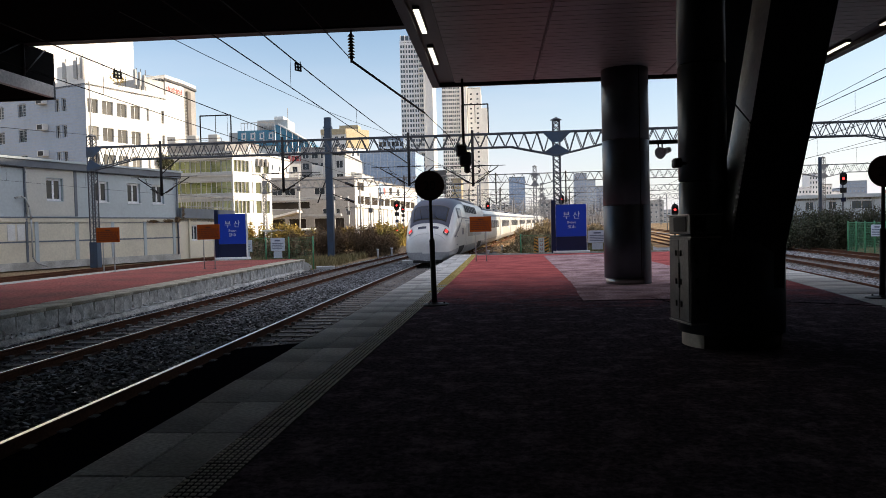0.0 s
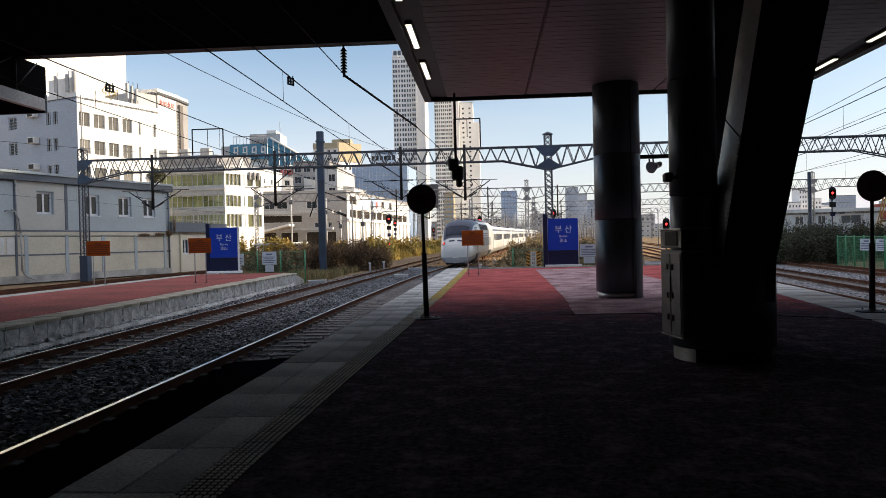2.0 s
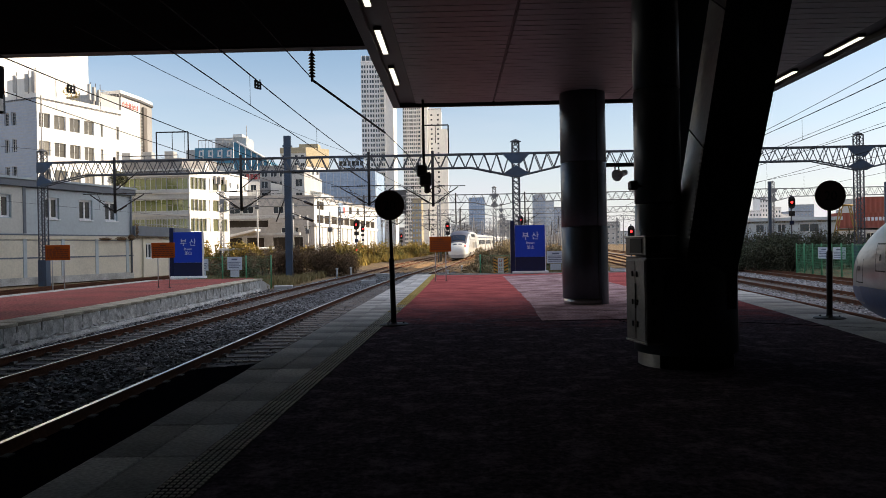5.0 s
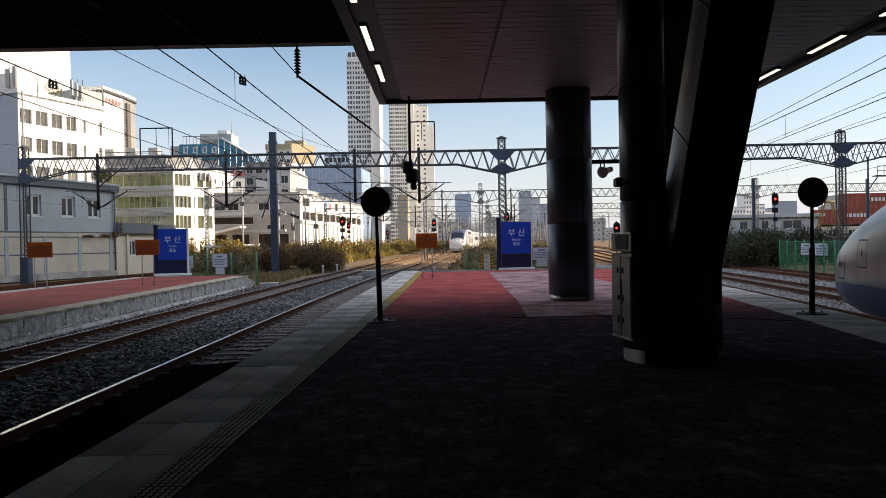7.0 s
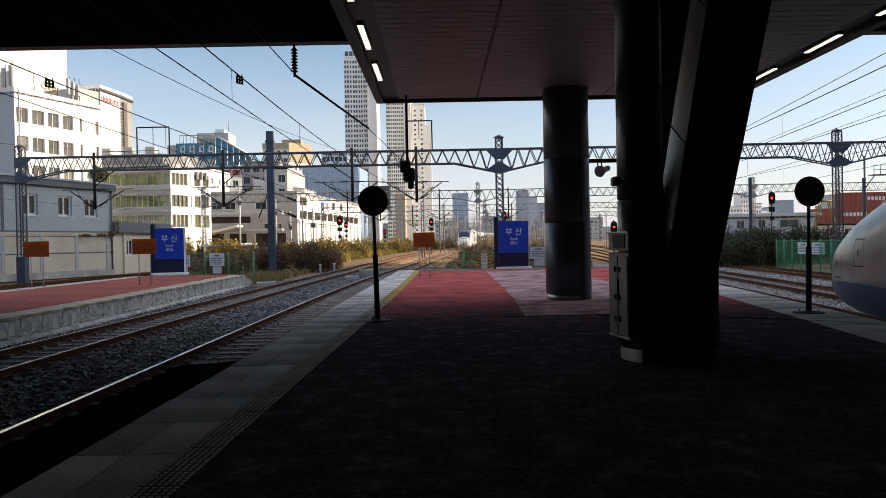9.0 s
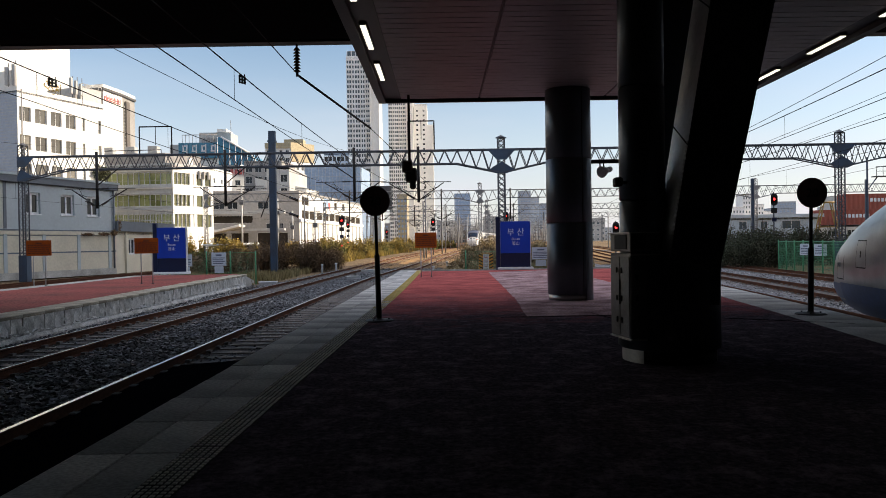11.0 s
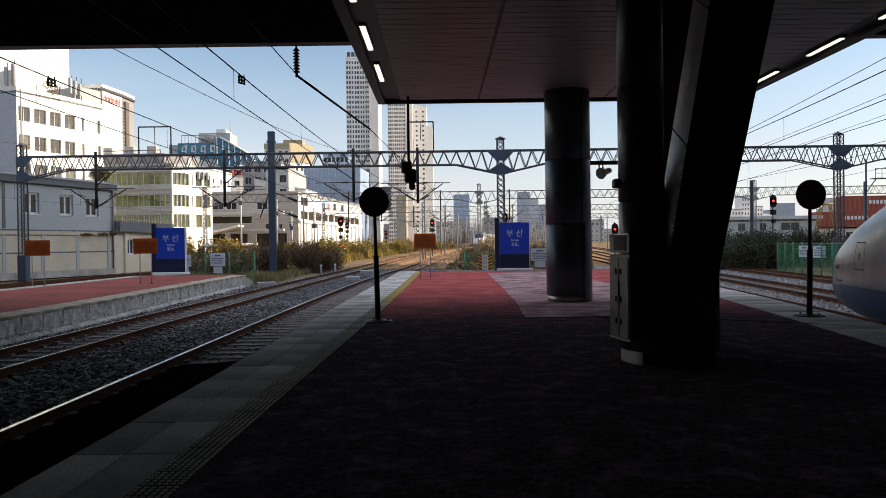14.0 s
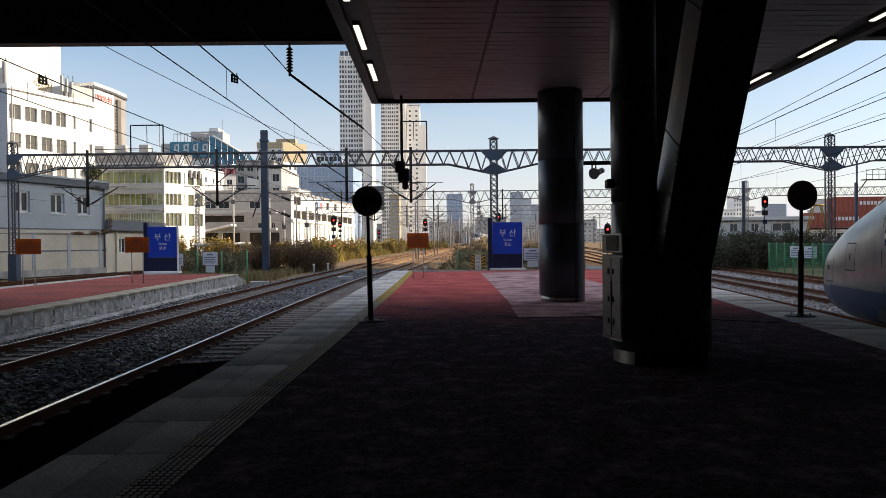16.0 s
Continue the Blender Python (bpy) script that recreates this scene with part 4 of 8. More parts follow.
def disc_sign(x, y, h, lean, text):
    s = thing("disc_sign", "dark round sign on a black pole with a flat foot", "sign", pose(x, y, 0, 0, lean, 0), group="round signs on the platform")
    part("foot", lathe(bmesh.new(), [(0.3, 0.0), (0.3, 0.015), (0.27, 0.03), (0.07, 0.04), (0.06, 0.07)], 28), M_IRON, s, "flat round foot")
    bm = bmesh.new()
    rod(bm, (0, 0, 0.03), (0, 0, 1.33), 0.055, 14)
    rod(bm, (0, 0, 1.33), (0, 0, 1.38), 0.055, 14, 0.034)
    rod(bm, (0, 0, 1.38), (0, 0, h - 0.25), 0.034, 12)
    part("pole", bm, M_IRON, s, "stepped black pole")
    bm = bmesh.new()
    rod(bm, (0, -0.05, h), (0, -0.03, h), 0.305, 44)
    d = part("disc", bm, M_DISC, s, "dark painted disc")
    bm = bmesh.new()
    seg = 44
    for k in range(seg):
        a, b = k * math.tau / seg, (k + 1) * math.tau / seg
        q = [bm.verts.new((r * math.sin(t), -0.055, h + r * math.cos(t))) for r, t in ((0.3, a), (0.3, b), (0.255, b), (0.255, a))]
        bm.faces.new(q)
    part("rim", bm, M_DISC, d)
    lettering("number", text, 0.26, M_NUM, d, pose(0, -0.058, h - 0.09, 90, 0, 0), "faint number")
    for k in range(3):
        a = k * 2.1
        part("bolt", lathe(bmesh.new(), [(0.018, 0.03), (0.018, 0.06)], 6, (0.2 * math.cos(a), 0.2 * math.sin(a))), M_IRON, s)


def name_board(x, y, label):
    s = thing("station_name_board", label, "sign", pose(x, y, 0), group="blue station name boards")
    part("plinth", boxes((-1.02, 1.0, -0.3, 0.25, 0.0, 0.13), bevel=0.01), M_TOWER, s, "pale plinth")
    part("post", boxes((-1.1, -0.86, -0.06, 0.2, 0.0, 2.98), bevel=0.01), M_NAVY, s, "dark post")
    part("lower_panel", boxes((-0.84, 0.84, -0.08, 0.12, 0.1, 0.92), bevel=0.008), M_NAVY, s, "navy lower panel")
    p = part("panel", boxes((-0.84, 0.84, -0.1, 0.12, 0.925, 2.72), bevel=0.008), M_BLUE, s, "deep blue panel")
    part("edge_trim", boxes((0.845, 0.88, -0.11, 0.13, 0.1, 2.74)), M_WHITE, s, "pale edge trim")
    lettering("name", "\ubd80 \uc0b0", 0.46, M_WHTXT, p, pose(0.02, -0.104, 1.95, 90, 0, 0), "white name in large letters")
    lettering("name", "Busan", 0.2, M_WHTXT, p, pose(0.02, -0.104, 1.66, 90, 0, 0), "white name in small letters")
    lettering("name", "\u91dc\u5c71", 0.22, M_WHTXT, p, pose(0.02, -0.104, 1.4, 90, 0, 0), "white name in small letters")


def notice_board(x, y, z0, z1, turn):
    w = 0.5
    s = thing("notice_board", "orange notice board on two thin steel legs", "sign", pose(x, y, 0, 0, 0, turn), group="orange notice boards")
    b = part("board", boxes((-w, w, -0.02, 0.02, z0, z1), bevel=0.006), M_ORANGE, s, "orange painted board")
    rnd = random.Random(3)
    n = 6
    for i in range(n):
        bm = bmesh.new()
        z = z1 - 0.1 - i * (z1 - z0 - 0.14) / n
        if i == 0:
            box(bm, -0.12, 0.12, -0.025, -0.02, z - 0.05, z)
            part("heading", bm, M_ORTEXT, b, "dark heading")
            continue
        xx = -0.44
        while xx < 0.42:
            q = rnd.uniform(0.05, 0.16)
            box(bm, xx, min(xx + q, 0.45), -0.025, -0.02, z - 0.045, z)
            xx += q + 0.03
        tagged(part("writing_line", bm, M_ORTEXT, b), "row of small dark writing", kind="stuff")
    for sx in (-1, 1):
        part("leg", rods([((sx * 0.24, 0.03, 0.0), (sx * 0.24, 0.03, z1 - 0.05), 0.024)], 10), M_WALLG, s, "thin steel leg")
        part("foot_plate", boxes((sx * 0.24 - 0.07, sx * 0.24 + 0.07, -0.04, 0.1, 0.0, 0.012)), M_GALV, s)


# ---- overhead line ----
def lattice_post(parent, x, y, z0, z1, w, peak=True):
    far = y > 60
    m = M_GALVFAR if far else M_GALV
    bm = bmesh.new()
    h = w / 2
    for sx in (-h, h):
        for sy in (-h, h):
            rod(bm, (x + sx, y + sy, z0), (x + sx, y + sy, z1), 0.05, 5)
    z, k = z0, 0
    while z < z1 - 0.1:
        zt = min(z + (w * 1.3 if far else w * 0.85), z1)
        for sy in (-h, h):
            rod(bm, (x - h, y + sy, z), (x + h, y + sy, zt), 0.026, 4)
            rod(bm, (x + h, y + sy, z), (x - h, y + sy, zt), 0.026, 4)
        z, k = zt, k + 1
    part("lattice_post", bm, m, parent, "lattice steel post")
    if not far:
        part("base_casing", boxes((x - h - 0.07, x + h + 0.07, y - h - 0.07, y + h + 0.07, z0, z0 + 1.9), bevel=0.02), M_MAST, parent, "boxed blue-grey post foot")
    if peak:
        part("cap", lathe(bmesh.new(), [(w * 0.85, z1), (w * 0.85, z1 + 0.06), (0.05, z1 + 0.22)], 4, (x, y)), m, parent)


def beam(parent, xa, xb, y, zb, zt, dip_a, dip_b, step=0.95, r=0.055):
    """A truss beam; its lower boom falls towards the posts."""
    bm = bmesh.new()

    def low(x):
        z = zb
        if dip_a and x - xa < 3.2:
            z = zb - dip_a * (1 - (x - xa) / 3.2)
        if dip_b and xb - x < 3.2:
            z = zb - dip_b * (1 - (xb - x) / 3.2)
        return z
    for sy in (-0.3, 0.3):
        rod(bm, (xa, y + sy, zt), (xb, y + sy, zt), r, 5)
        cuts = [xa] + ([xa + 3.2] if dip_a else []) + ([xb - 3.2] if dip_b else []) + [xb]
        for a, b in zip(cuts, cuts[1:]):
            rod(bm, (a, y + sy, low(a)), (b, y + sy, low(b)), r, 5)
        n = max(2, int((xb - xa) / step))
        for k in range(n):
            a, b = xa + (xb - xa) * k / n, xa + (xb - xa) * (k + 1) / n
            m = (a + b) / 2
            rod(bm, (a, y + sy, low(a)), (m, y + sy, zt), r * 0.62, 4)
            rod(bm, (m, y + sy, zt), (b, y + sy, low(b)), r * 0.62, 4)
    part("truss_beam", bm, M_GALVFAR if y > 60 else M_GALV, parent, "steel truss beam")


def gusset(parent, x, y, zb, zt, g=1.0, end=False):
    bm = bmesh.new()
    for pts in (((-1.1, zt), (1.1, zt), (0.35, zt - 0.75), (-0.35, zt - 0.75)), ((0, zb + 0.1), (1.0, zb - 0.5), (0.4, zb - 0.75), (-0.4, zb - 0.75), (-1.0, zb - 0.5))):
        pts = [(max(a, -0.26), b) for a, b in pts] if end else pts
        lo = [bm.verts.new((x + a * g, y - 0.34, b)) for a, b in pts]
        hi = [bm.verts.new((x + a * g, y - 0.31, b)) for a, b in pts]
        n = len(pts)
        bm.faces.new(lo)
        bm.faces.new(hi[::-1])
        for k in range(n):
            bm.faces.new((lo[k], lo[(k + 1) % n], hi[(k + 1) % n], hi[k]))
    part("gusset_plate", bm, M_GALVFAR if y > 60 else M_MAST, parent, "blue-grey gusset plates")


def ribbed(a, b, r, ribs=6, seg=8):
    """A rod with a row of ribs, in one skin."""
    a, b = Vector(a), Vector(b)
    q = (b - a).to_track_quat("Z", "Y").to_matrix()
    bm = bmesh.new()
    prev = None
    for j in range(ribs * 2 + 1):
        rr = r if j % 2 else r * 0.5
        ring = [bm.verts.new(a.lerp(b, j / (ribs * 2)) + q @ Vector((math.cos(k * math.tau / seg) * rr, math.sin(k * math.tau / seg) * rr, 0))) for k in range(seg)]
        if prev:
            for k in range(seg):
                bm.faces.new((prev[k], prev[(k + 1) % seg], ring[(k + 1) % seg], ring[k]))
        prev = ring
    return bm


def hanger(parent, x, y, ztop, zbot, arm):
    """A drop post under the beam; bracket arms on both sides carry the contact wires."""
    bm = bmesh.new()
    rod(bm, (x, y - 0.4, ztop), (x, y - 0.4, zbot), 0.1, 8)
    part("drop_post", bm, M_IRON, parent, "dark drop post")
    for side, k in ((arm, 1.0), (-arm, 0.85)):
        bm = bmesh.new()
        rod(bm, (x, y - 0.4, zbot + 0.1), (x + side * 2.1 * k, y - 0.4, zbot + 1.35), 0.04, 6)
        rod(bm, (x, y - 0.4, zbot + 1.42), (x + side * 2.7 * k, y - 0.4, zbot + 1.4), 0.028, 6)
        rod(bm, (x + side * 1.75 * k, y - 0.4, zbot + 1.1), (x + side * 0.9 * k, y - 0.4, zbot + 0.85), 0.022, 5)
        rod(bm, (x + side * 1.5 * k, y - 0.4, zbot + 1.4), (x + side * 1.2 * k, y - 0.4, zbot + 0.85), 0.016, 4)
        part("bracket_arm", bm, M_IRON, parent, "bracket arm")
        for za, zb in ((1.42, 1.415), (0.22, 0.55)):
            part("insulator", ribbed((x + side * 0.3, y - 0.4, zbot + za), (x + side * 0.85, y - 0.4, zbot + zb), 0.062), M_INSUL, parent, "ribbed insulator")
    part("strut", rods([((x, y - 0.4, zbot + 1.6), (x + arm * 1.6, y - 0.3, ztop - 1.1), 0.04)]), M_IRON, parent, "diagonal strut")


def gantry(y, posts, zb, zt, drops, label, frames=(), dip=0.75, top=1.0, step=0.95):
    g = thing("catenary_gantry", label, "gantry", group="overhead line gantries")
    for x in posts:
        lattice_post(g, x, y, -0.75, zt + top, 0.46)
        gusset(g, x, y, zb, zt, 0.95 if y < 60 else 0.6, x == posts[0])
    for a, b in zip(posts, posts[1:]):
        beam(g, a, b, y, zb, zt, dip, dip, step)
    for x, z, arm in drops:
        hanger(g, x, y, zt + 0.25, z, arm)
    for xa, xb, z in frames:
        part("wire_frame", rods([((xa, y, zt), (xa, y, z), 0.05), ((xb, y, zt), (xb, y, z), 0.05), ((xa, y, z), (xb, y, z), 0.05), (((xa + xb) / 2, y, z), ((xa + xb) / 2, y, z - 1.3), 0.025)]), M_IRON, g, "wire support frame")
    return g


def wire(name, pts, r=0.012, label="dark overhead wire"):
    bm = sweep(bmesh.new(), pts, [(-r, -r), (r, -r), (r, r), (-r, r)])
    return link_mesh(name, bm, M_WIRE, label=label, category="wire", group="overhead wires")


def sag(a, b, drop, n=8):
    a, b = Vector(a), Vector(b)
    return [tuple(a.lerp(b, k / n) - Vector((0, 0, drop * 4 * (k / n) * (1 - k / n)))) for k in range(n + 1)]


def signal(x, y, z_head, label, low=False, s=1.0, boards=True):
    g = thing("rail_signal", label, "signal", pose(x, y, -0.7), group="railway signals")
    zh = z_head + 0.7
    part("post", rods([((0, 0.1, 0), (0, 0.1, zh + 0.75 * s), 0.06)], 8), M_GALV, g, "grey post")
    bm = bmesh.new()
    for z in (0.28, -0.28):
        rod(bm, (0, -0.02, zh + z * s), (0, 0.0, zh + z * s), 0.34 * s, 20)
    box(bm, -0.34 * s, 0.34 * s, -0.02, 0.0, zh - 0.28 * s, zh + 0.28 * s)
    h = part("head", bm, M_BLACK, g, "black rounded head")
    part("case", boxes((-0.2 * s, 0.2 * s, 0.0, 0.3 * s, zh - 0.5 * s, zh + 0.5 * s), bevel=0.03), M_IRON, g)
    bm = bmesh.new()
    rod(bm, (0, -0.04, zh + 0.02), (0, -0.025, zh + 0.02), 0.12 * s, 14)
    part("red_lens", bm, M_SIGRED, h, "glowing red lens")
    for z in (0.3, -0.28):
        part("dark_lens", rods([((0, -0.03, zh + z * s), (0, -0.021, zh + z * s), 0.11 * s)], 14), M_INSUL, h, "unlit lens")
    part("hood", rods([((0, -0.22, zh + 0.16 * s), (0, -0.02, zh + 0.16 * s), 0.03)], 5), M_BLACK, h)
    if boards:
        part("board", boxes((-0.3 * s, 0.3 * s, 0.0, 0.04, zh - 1.35 * s, zh - 0.85 * s)), M_IRON, g, "dark board")
        part("board", boxes((-0.22 * s, 0.22 * s, 0.0, 0.04, zh - 2.2 * s, zh - 1.8 * s)), M_NAVY, g, "small dark board")
    if low:
        part("low_head", boxes((-0.16, 0.16, -0.05, 0.2, zh - 3.7 * s, zh - 3.0 * s), bevel=0.04), M_BLACK, g, "small lower head")
        bm = bmesh.new()
        rod(bm, (0, -0.08, zh - 3.2 * s), (0, -0.055, zh - 3.2 * s), 0.1, 12)
        part("red_lens", bm, M_SIGRED, g, "glowing red lens")
    return g


# ---- buildings ----
def wall_side(parent, a, b, z0, z1, wall_m, spec, name="wall"):
    """One wall from plan point a to b (outside on the right hand), with real openings.
    spec: list of (z_low, z_high, [(u0, u1), ...], glass material, mullions)."""
    a, b = Vector((*a, 0)), Vector((*b, 0))
    L = (b - a).length
    d = (b - a).normalized()
    out = Vector((d.y, -d.x, 0))

    def P(u, z, o=0.0):
        return a + d * u + out * o + Vector((0, 0, z))
    bm = bmesh.new()
    deep = 0.28

    def quad(*ps):
        bm.faces.new([bm.verts.new(p) for p in ps])
    zs = z0
    rows = sorted(spec, key=lambda r: r[0])
    for lo, hi, cols, gm, mull in rows:
        if lo > zs:
            quad(P(0, zs), P(L, zs), P(L, lo), P(0, lo))
        u = 0.0
        for u0, u1 in cols:
            if u0 > u:
                quad(P(u, lo), P(u0, lo), P(u0, hi), P(u, hi))
            quad(P(u0, lo), P(u0, lo, -deep), P(u0, hi, -deep), P(u0, hi))
            quad(P(u1, lo, -deep), P(u1, lo), P(u1, hi), P(u1, hi, -deep))
            quad(P(u0, hi), P(u0, hi, -deep), P(u1, hi, -deep), P(u1, hi))
            quad(P(u0, lo, -deep), P(u0, lo), P(u1, lo), P(u1, lo, -deep))
            u = u1
        if u < L:
            quad(P(u, lo), P(L, lo), P(L, hi), P(u, hi))
        zs = hi
    if zs < z1:
        quad(P(0, zs), P(L, zs), P(L, z1), P(0, z1))
    part(name, bm, wall_m, parent)
    meshes = {}
    ang = math.degrees(math.atan2(d.y, d.x))
    total = sum(len(r[2]) for r in rows)
    joined = {}
    for lo, hi, cols, gm, mull in rows:
        for u0, u1 in cols:
            w, h = u1 - u0, hi - lo
            key = (round(w, 2), round(h, 2), gm.name, mull)
            bmw = None
            if total > 90:
                bmw = joined.setdefault(gm.name, (bmesh.new(), gm))[0]
            elif key not in meshes:
                bmw = bmesh.new()
            mm = Matrix.Translation(P(u0, lo, -deep + 0.03)) @ Matrix.Rotation(radians(ang), 4, "Z") if total > 90 else Matrix.Identity(4)
            if bmw is not None:
                q = [bmw.verts.new(mm @ Vector(p)) for p in ((0, 0, 0), (w, 0, 0), (w, 0, h), (0, 0, h))]
                bmw.faces.new(q)
                bars = [(k + 1) * w / (mull + 1) for k in range(mull)]
                f = 0.15 if 1.35 < w < 1.5 else (0.05 if w > 0.7 else 0.035)
                for x0, x1, za, zb in [(0, w, 0, f), (0, w, h - f, h), (0, f, f, h - f), (w - f, w, f, h - f)] + [(x - f / 2, x + f / 2, f, h - f) for x in bars]:
                    n0 = len(bmw.faces)
                    box(bmw, x0, x1, -0.06, -0.004, za, zb, m=mm)
                    bmw.faces.ensure_lookup_table()
                    for fc in bmw.faces[n0:]:
                        fc.material_index = 1
            if total <= 90:
                if key not in meshes:
                    me = bpy.data.meshes.new("window")
                    bmw.to_mesh(me)
                    bmw.free()
                    me.materials.append(gm)
                    me.materials.append(M_FRAMEW)
                    meshes[key] = me
                share("window", meshes[key], parent, Matrix.Translation(P(u0, lo, -deep + 0.03)) @ Matrix.Rotation(radians(ang), 4, "Z"))
    for bmw, gm in joined.values():
        tagged(part("windows", bmw, [gm, M_FRAMEW], parent, "rows of small windows"), kind="stuff")


def grid(L, z0, z1, floors, cols, fw=0.6, fh=0.55, gm=None, mull=1, u0=0.0, u1=None, sill=0.25):
    """Even rows of windows."""
    u1 = L if u1 is None else u1
    rows = []
    fz = (z1 - z0) / floors
    cu = (u1 - u0) / cols
    for k in range(floors):
        lo = z0 + fz * (k + sill)
        rows.append((lo, lo + fz * fh, [(u0 + cu * (i + 0.5 - fw / 2), u0 + cu * (i + 0.5 + fw / 2)) for i in range(cols)], gm or M_GLASS, mull))
    return rows


def building(name, label, poly, z0, z1, wall_m, sides, roof_m=None, parapet=0.5, category="building", wall_of=None):
    """poly: plan points with the inside on the left. sides: number of the side -> window rows."""
    b = thing(name, label, category)
    n = len(poly)
    for k in range(n):
        wall_side(b, poly[k], poly[(k + 1) % n], z0, z1, (wall_of or {}).get(k, wall_m), sides.get(k, []))
    part("roof", prism(bmesh.new(), poly, z1 - 0.3, z1 - 0.02), roof_m or M_ROOFD, b, "flat roof")
    if parapet:
        bm = bmesh.new()
        for k in range(n):
            a, c = Vector((*poly[k], 0)), Vector((*poly[(k + 1) % n], 0))
            d = (c - a).normalized()
            i = Vector((-d.y, d.x, 0)) * 0.25
            q = [bm.verts.new(p + Vector((0, 0, z))) for z in (z1 - 0.02, z1 + parapet) for p in (a, c, c + i, a + i)]
            for f in ((0, 1, 5, 4), (2, 3, 7, 6), (4, 5, 6, 7), (1, 2, 6, 5), (3, 0, 4, 7)):
                bm.faces.new([q[j] for j in f])
        part("parapet", bm, wall_m, b)
    return b


def length(a, b):
    return math.hypot(b[0] - a[0], b[1] - a[1])


def prefab():
    """The two-storey prefabricated office beside the tracks."""
    A, B = (-35.6, 42.0), (-28.8, 63.5)
    L = length(A, B)
    ux = [13.3, 16.65, 19.4]
    rows = [(4.3, 5.95, [(u, u + 1.38) for u in ([9.0] + ux)], M_GLASS, 1)]
    b = building("prefab_office", "grey and cream two-storey prefabricated office", [A, B, (-38, 66), (-45, 44)], -0.7, 6.85, M_PREFG, {0: rows}, parapet=0.0)
    d = Vector((B[0] - A[0], B[1] - A[1], 0)).normalized()
    ang = math.degrees(math.atan2(d.y, d.x))

    def at(bm, name, m, lab=""):
        o = part(name, bm, m, b, lab)
        o.matrix_basis = pose(A[0], A[1], 0, 0, 0, ang)
        return o
    # local x runs along the wall, -y is outwards
    at(boxes((-0.2, L + 0.15, -0.3, 0.2, 6.62, 7.22), bevel=0.03), "eave", M_PREFT, "slate grey eaves band")
    at(boxes((-0.2, L + 0.2, -0.42, -0.28, 7.14, 7.3)), "gutter", M_PREFG, "grey roof gutter")
    # Raised dark strip; the gap's shadow between storeys is its colour.
    at(boxes((0, L, -0.12, 0.0, 3.0, 3.1)), "floor_band", M_PREFT, "dark shadow gap band")
    at(boxes((0, L, -0.1, -0.03, 2.72, 2.99)), "panel_head", M_PREFC, "cream panel head band")
    at(boxes((0.0, L, -0.035, 0.0, -0.65, 3.0)), "lower_cladding", M_PREFC, "cream lower panels")
    at(boxes((0.0, L, -0.09, -0.035, -0.7, -0.15)), "base_course", M_CONC)
    u = 0.95
    while u < L:
        at(boxes((u, u + 0.3, -0.09, -0.035, -0.15, 2.98)), "pilaster", M_PREFG, "grey pilaster")
        u += 3.45
    at(boxes((0.0, L, -0.05, -0.035, 2.62, 2.67)), "panel_edge", M_PREFT)
    at(boxes((7.3, 8.96, -0.04, 0.0, 3.14, 6.78), (10.42, 11.35, -0.04, 0.0, 3.14, 6.78), (8.96, 10.42, -0.04, 0.0, 3.14, 4.24), (8.96, 10.42, -0.04, 0.0, 6.01, 6.78)), "upper_cladding", M_PREFL, "warm grey upper panel")
    at(boxes((11.35, 11.6, -0.08, 0.0, 3.14, 6.78)), "pilaster", M_PREFT, "slate pilaster")
    at(boxes((7.14, 7.3, -0.1, 0.0, -0.15, 6.78)), "corner_post", M_PREFT)
    for u in (5.75, 6.5):
        at(boxes((u, u + 0.58, -0.06, -0.03, 1.42, 2.55)), "white_panel", M_WHITE, "white wall panel")
    bend = [(6.3, -0.2, 4.4), (6.7, -0.25, 4.56), (7.05, -0.25, 4.42), (7.35, -0.25, 3.8), (7.48, -0.22, 2.9), (7.52, -0.2, 0.2), (7.8, -0.3, -0.25), (8.5, -0.4, -0.5)]
    at(rods([(p, q, 0.06) for p, q in zip(bend, bend[1:])], 8), "cable_conduit", M_WALLG, "pale bent cable conduit")
    drop = [(6.75, -0.2, 6.75), (7.15, -0.2, 6.6), (7.22, -0.2, 6.2), (7.22, -0.2, 3.4)]
    at(rods([(p, q, 0.05) for p, q in zip(drop, drop[1:])], 8), "downpipe", M_WALLG, "pale downpipe")
    at(boxes((0.0, L, -0.06, -0.035, 1.25, 1.36)), "rail_band", M_PREFT)
    for u in (L - 0.3,):
        o = at(rods([((u, -0.14, -0.2), (u, -0.14, 6.8), 0.07)], 8), "downpipe", M_PREFT, "grey downpipe")
    for u in ux:
        at(boxes((u - 0.06, u + 1.44, -0.06, 0.0, 4.22, 4.29)), "window_sill", M_FRAMEW)
    at(boxes((L - 18.5, L - 18.0, -0.5, 0, 0.2, 2.2), (L - 19.5, L - 18.5, -0.2, 0, 0.0, 2.1)), "door", M_PREFT, "grey side door")
    # lower wing beyond
    C, D = (-28.8, 63.5), (-27.8, 74.0)
    w = building("prefab_wing", "low cream prefabricated wing with a window", [C, D, (-38, 75), (-38, 66)], -0.7, 3.05, M_PREFC, {0: [(0.95, 2.45, [(2.2, 3.62)], M_GLASS, 1)]}, parapet=0.0)
    part("eave", prism(bmesh.new(), [(-28.5, 63.3), (-27.5, 74.2), (-38, 75.2), (-38, 66)], 3.05, 3.95), M_PREFT, w, "grey roof band")
    part("pilaster", boxes((-28.62, -28.5, 65.0, 65.2, -0.7, 3.0)), M_PREFC, w)
    # railing along the wing's roof
    for z in (4.15, 5.25):
        r = part("roof_railing", rods([((-28.45, 63.4, z), (-27.55, 73.4, z), 0.03)]), M_WALLG, w, "pale steel roof railing")
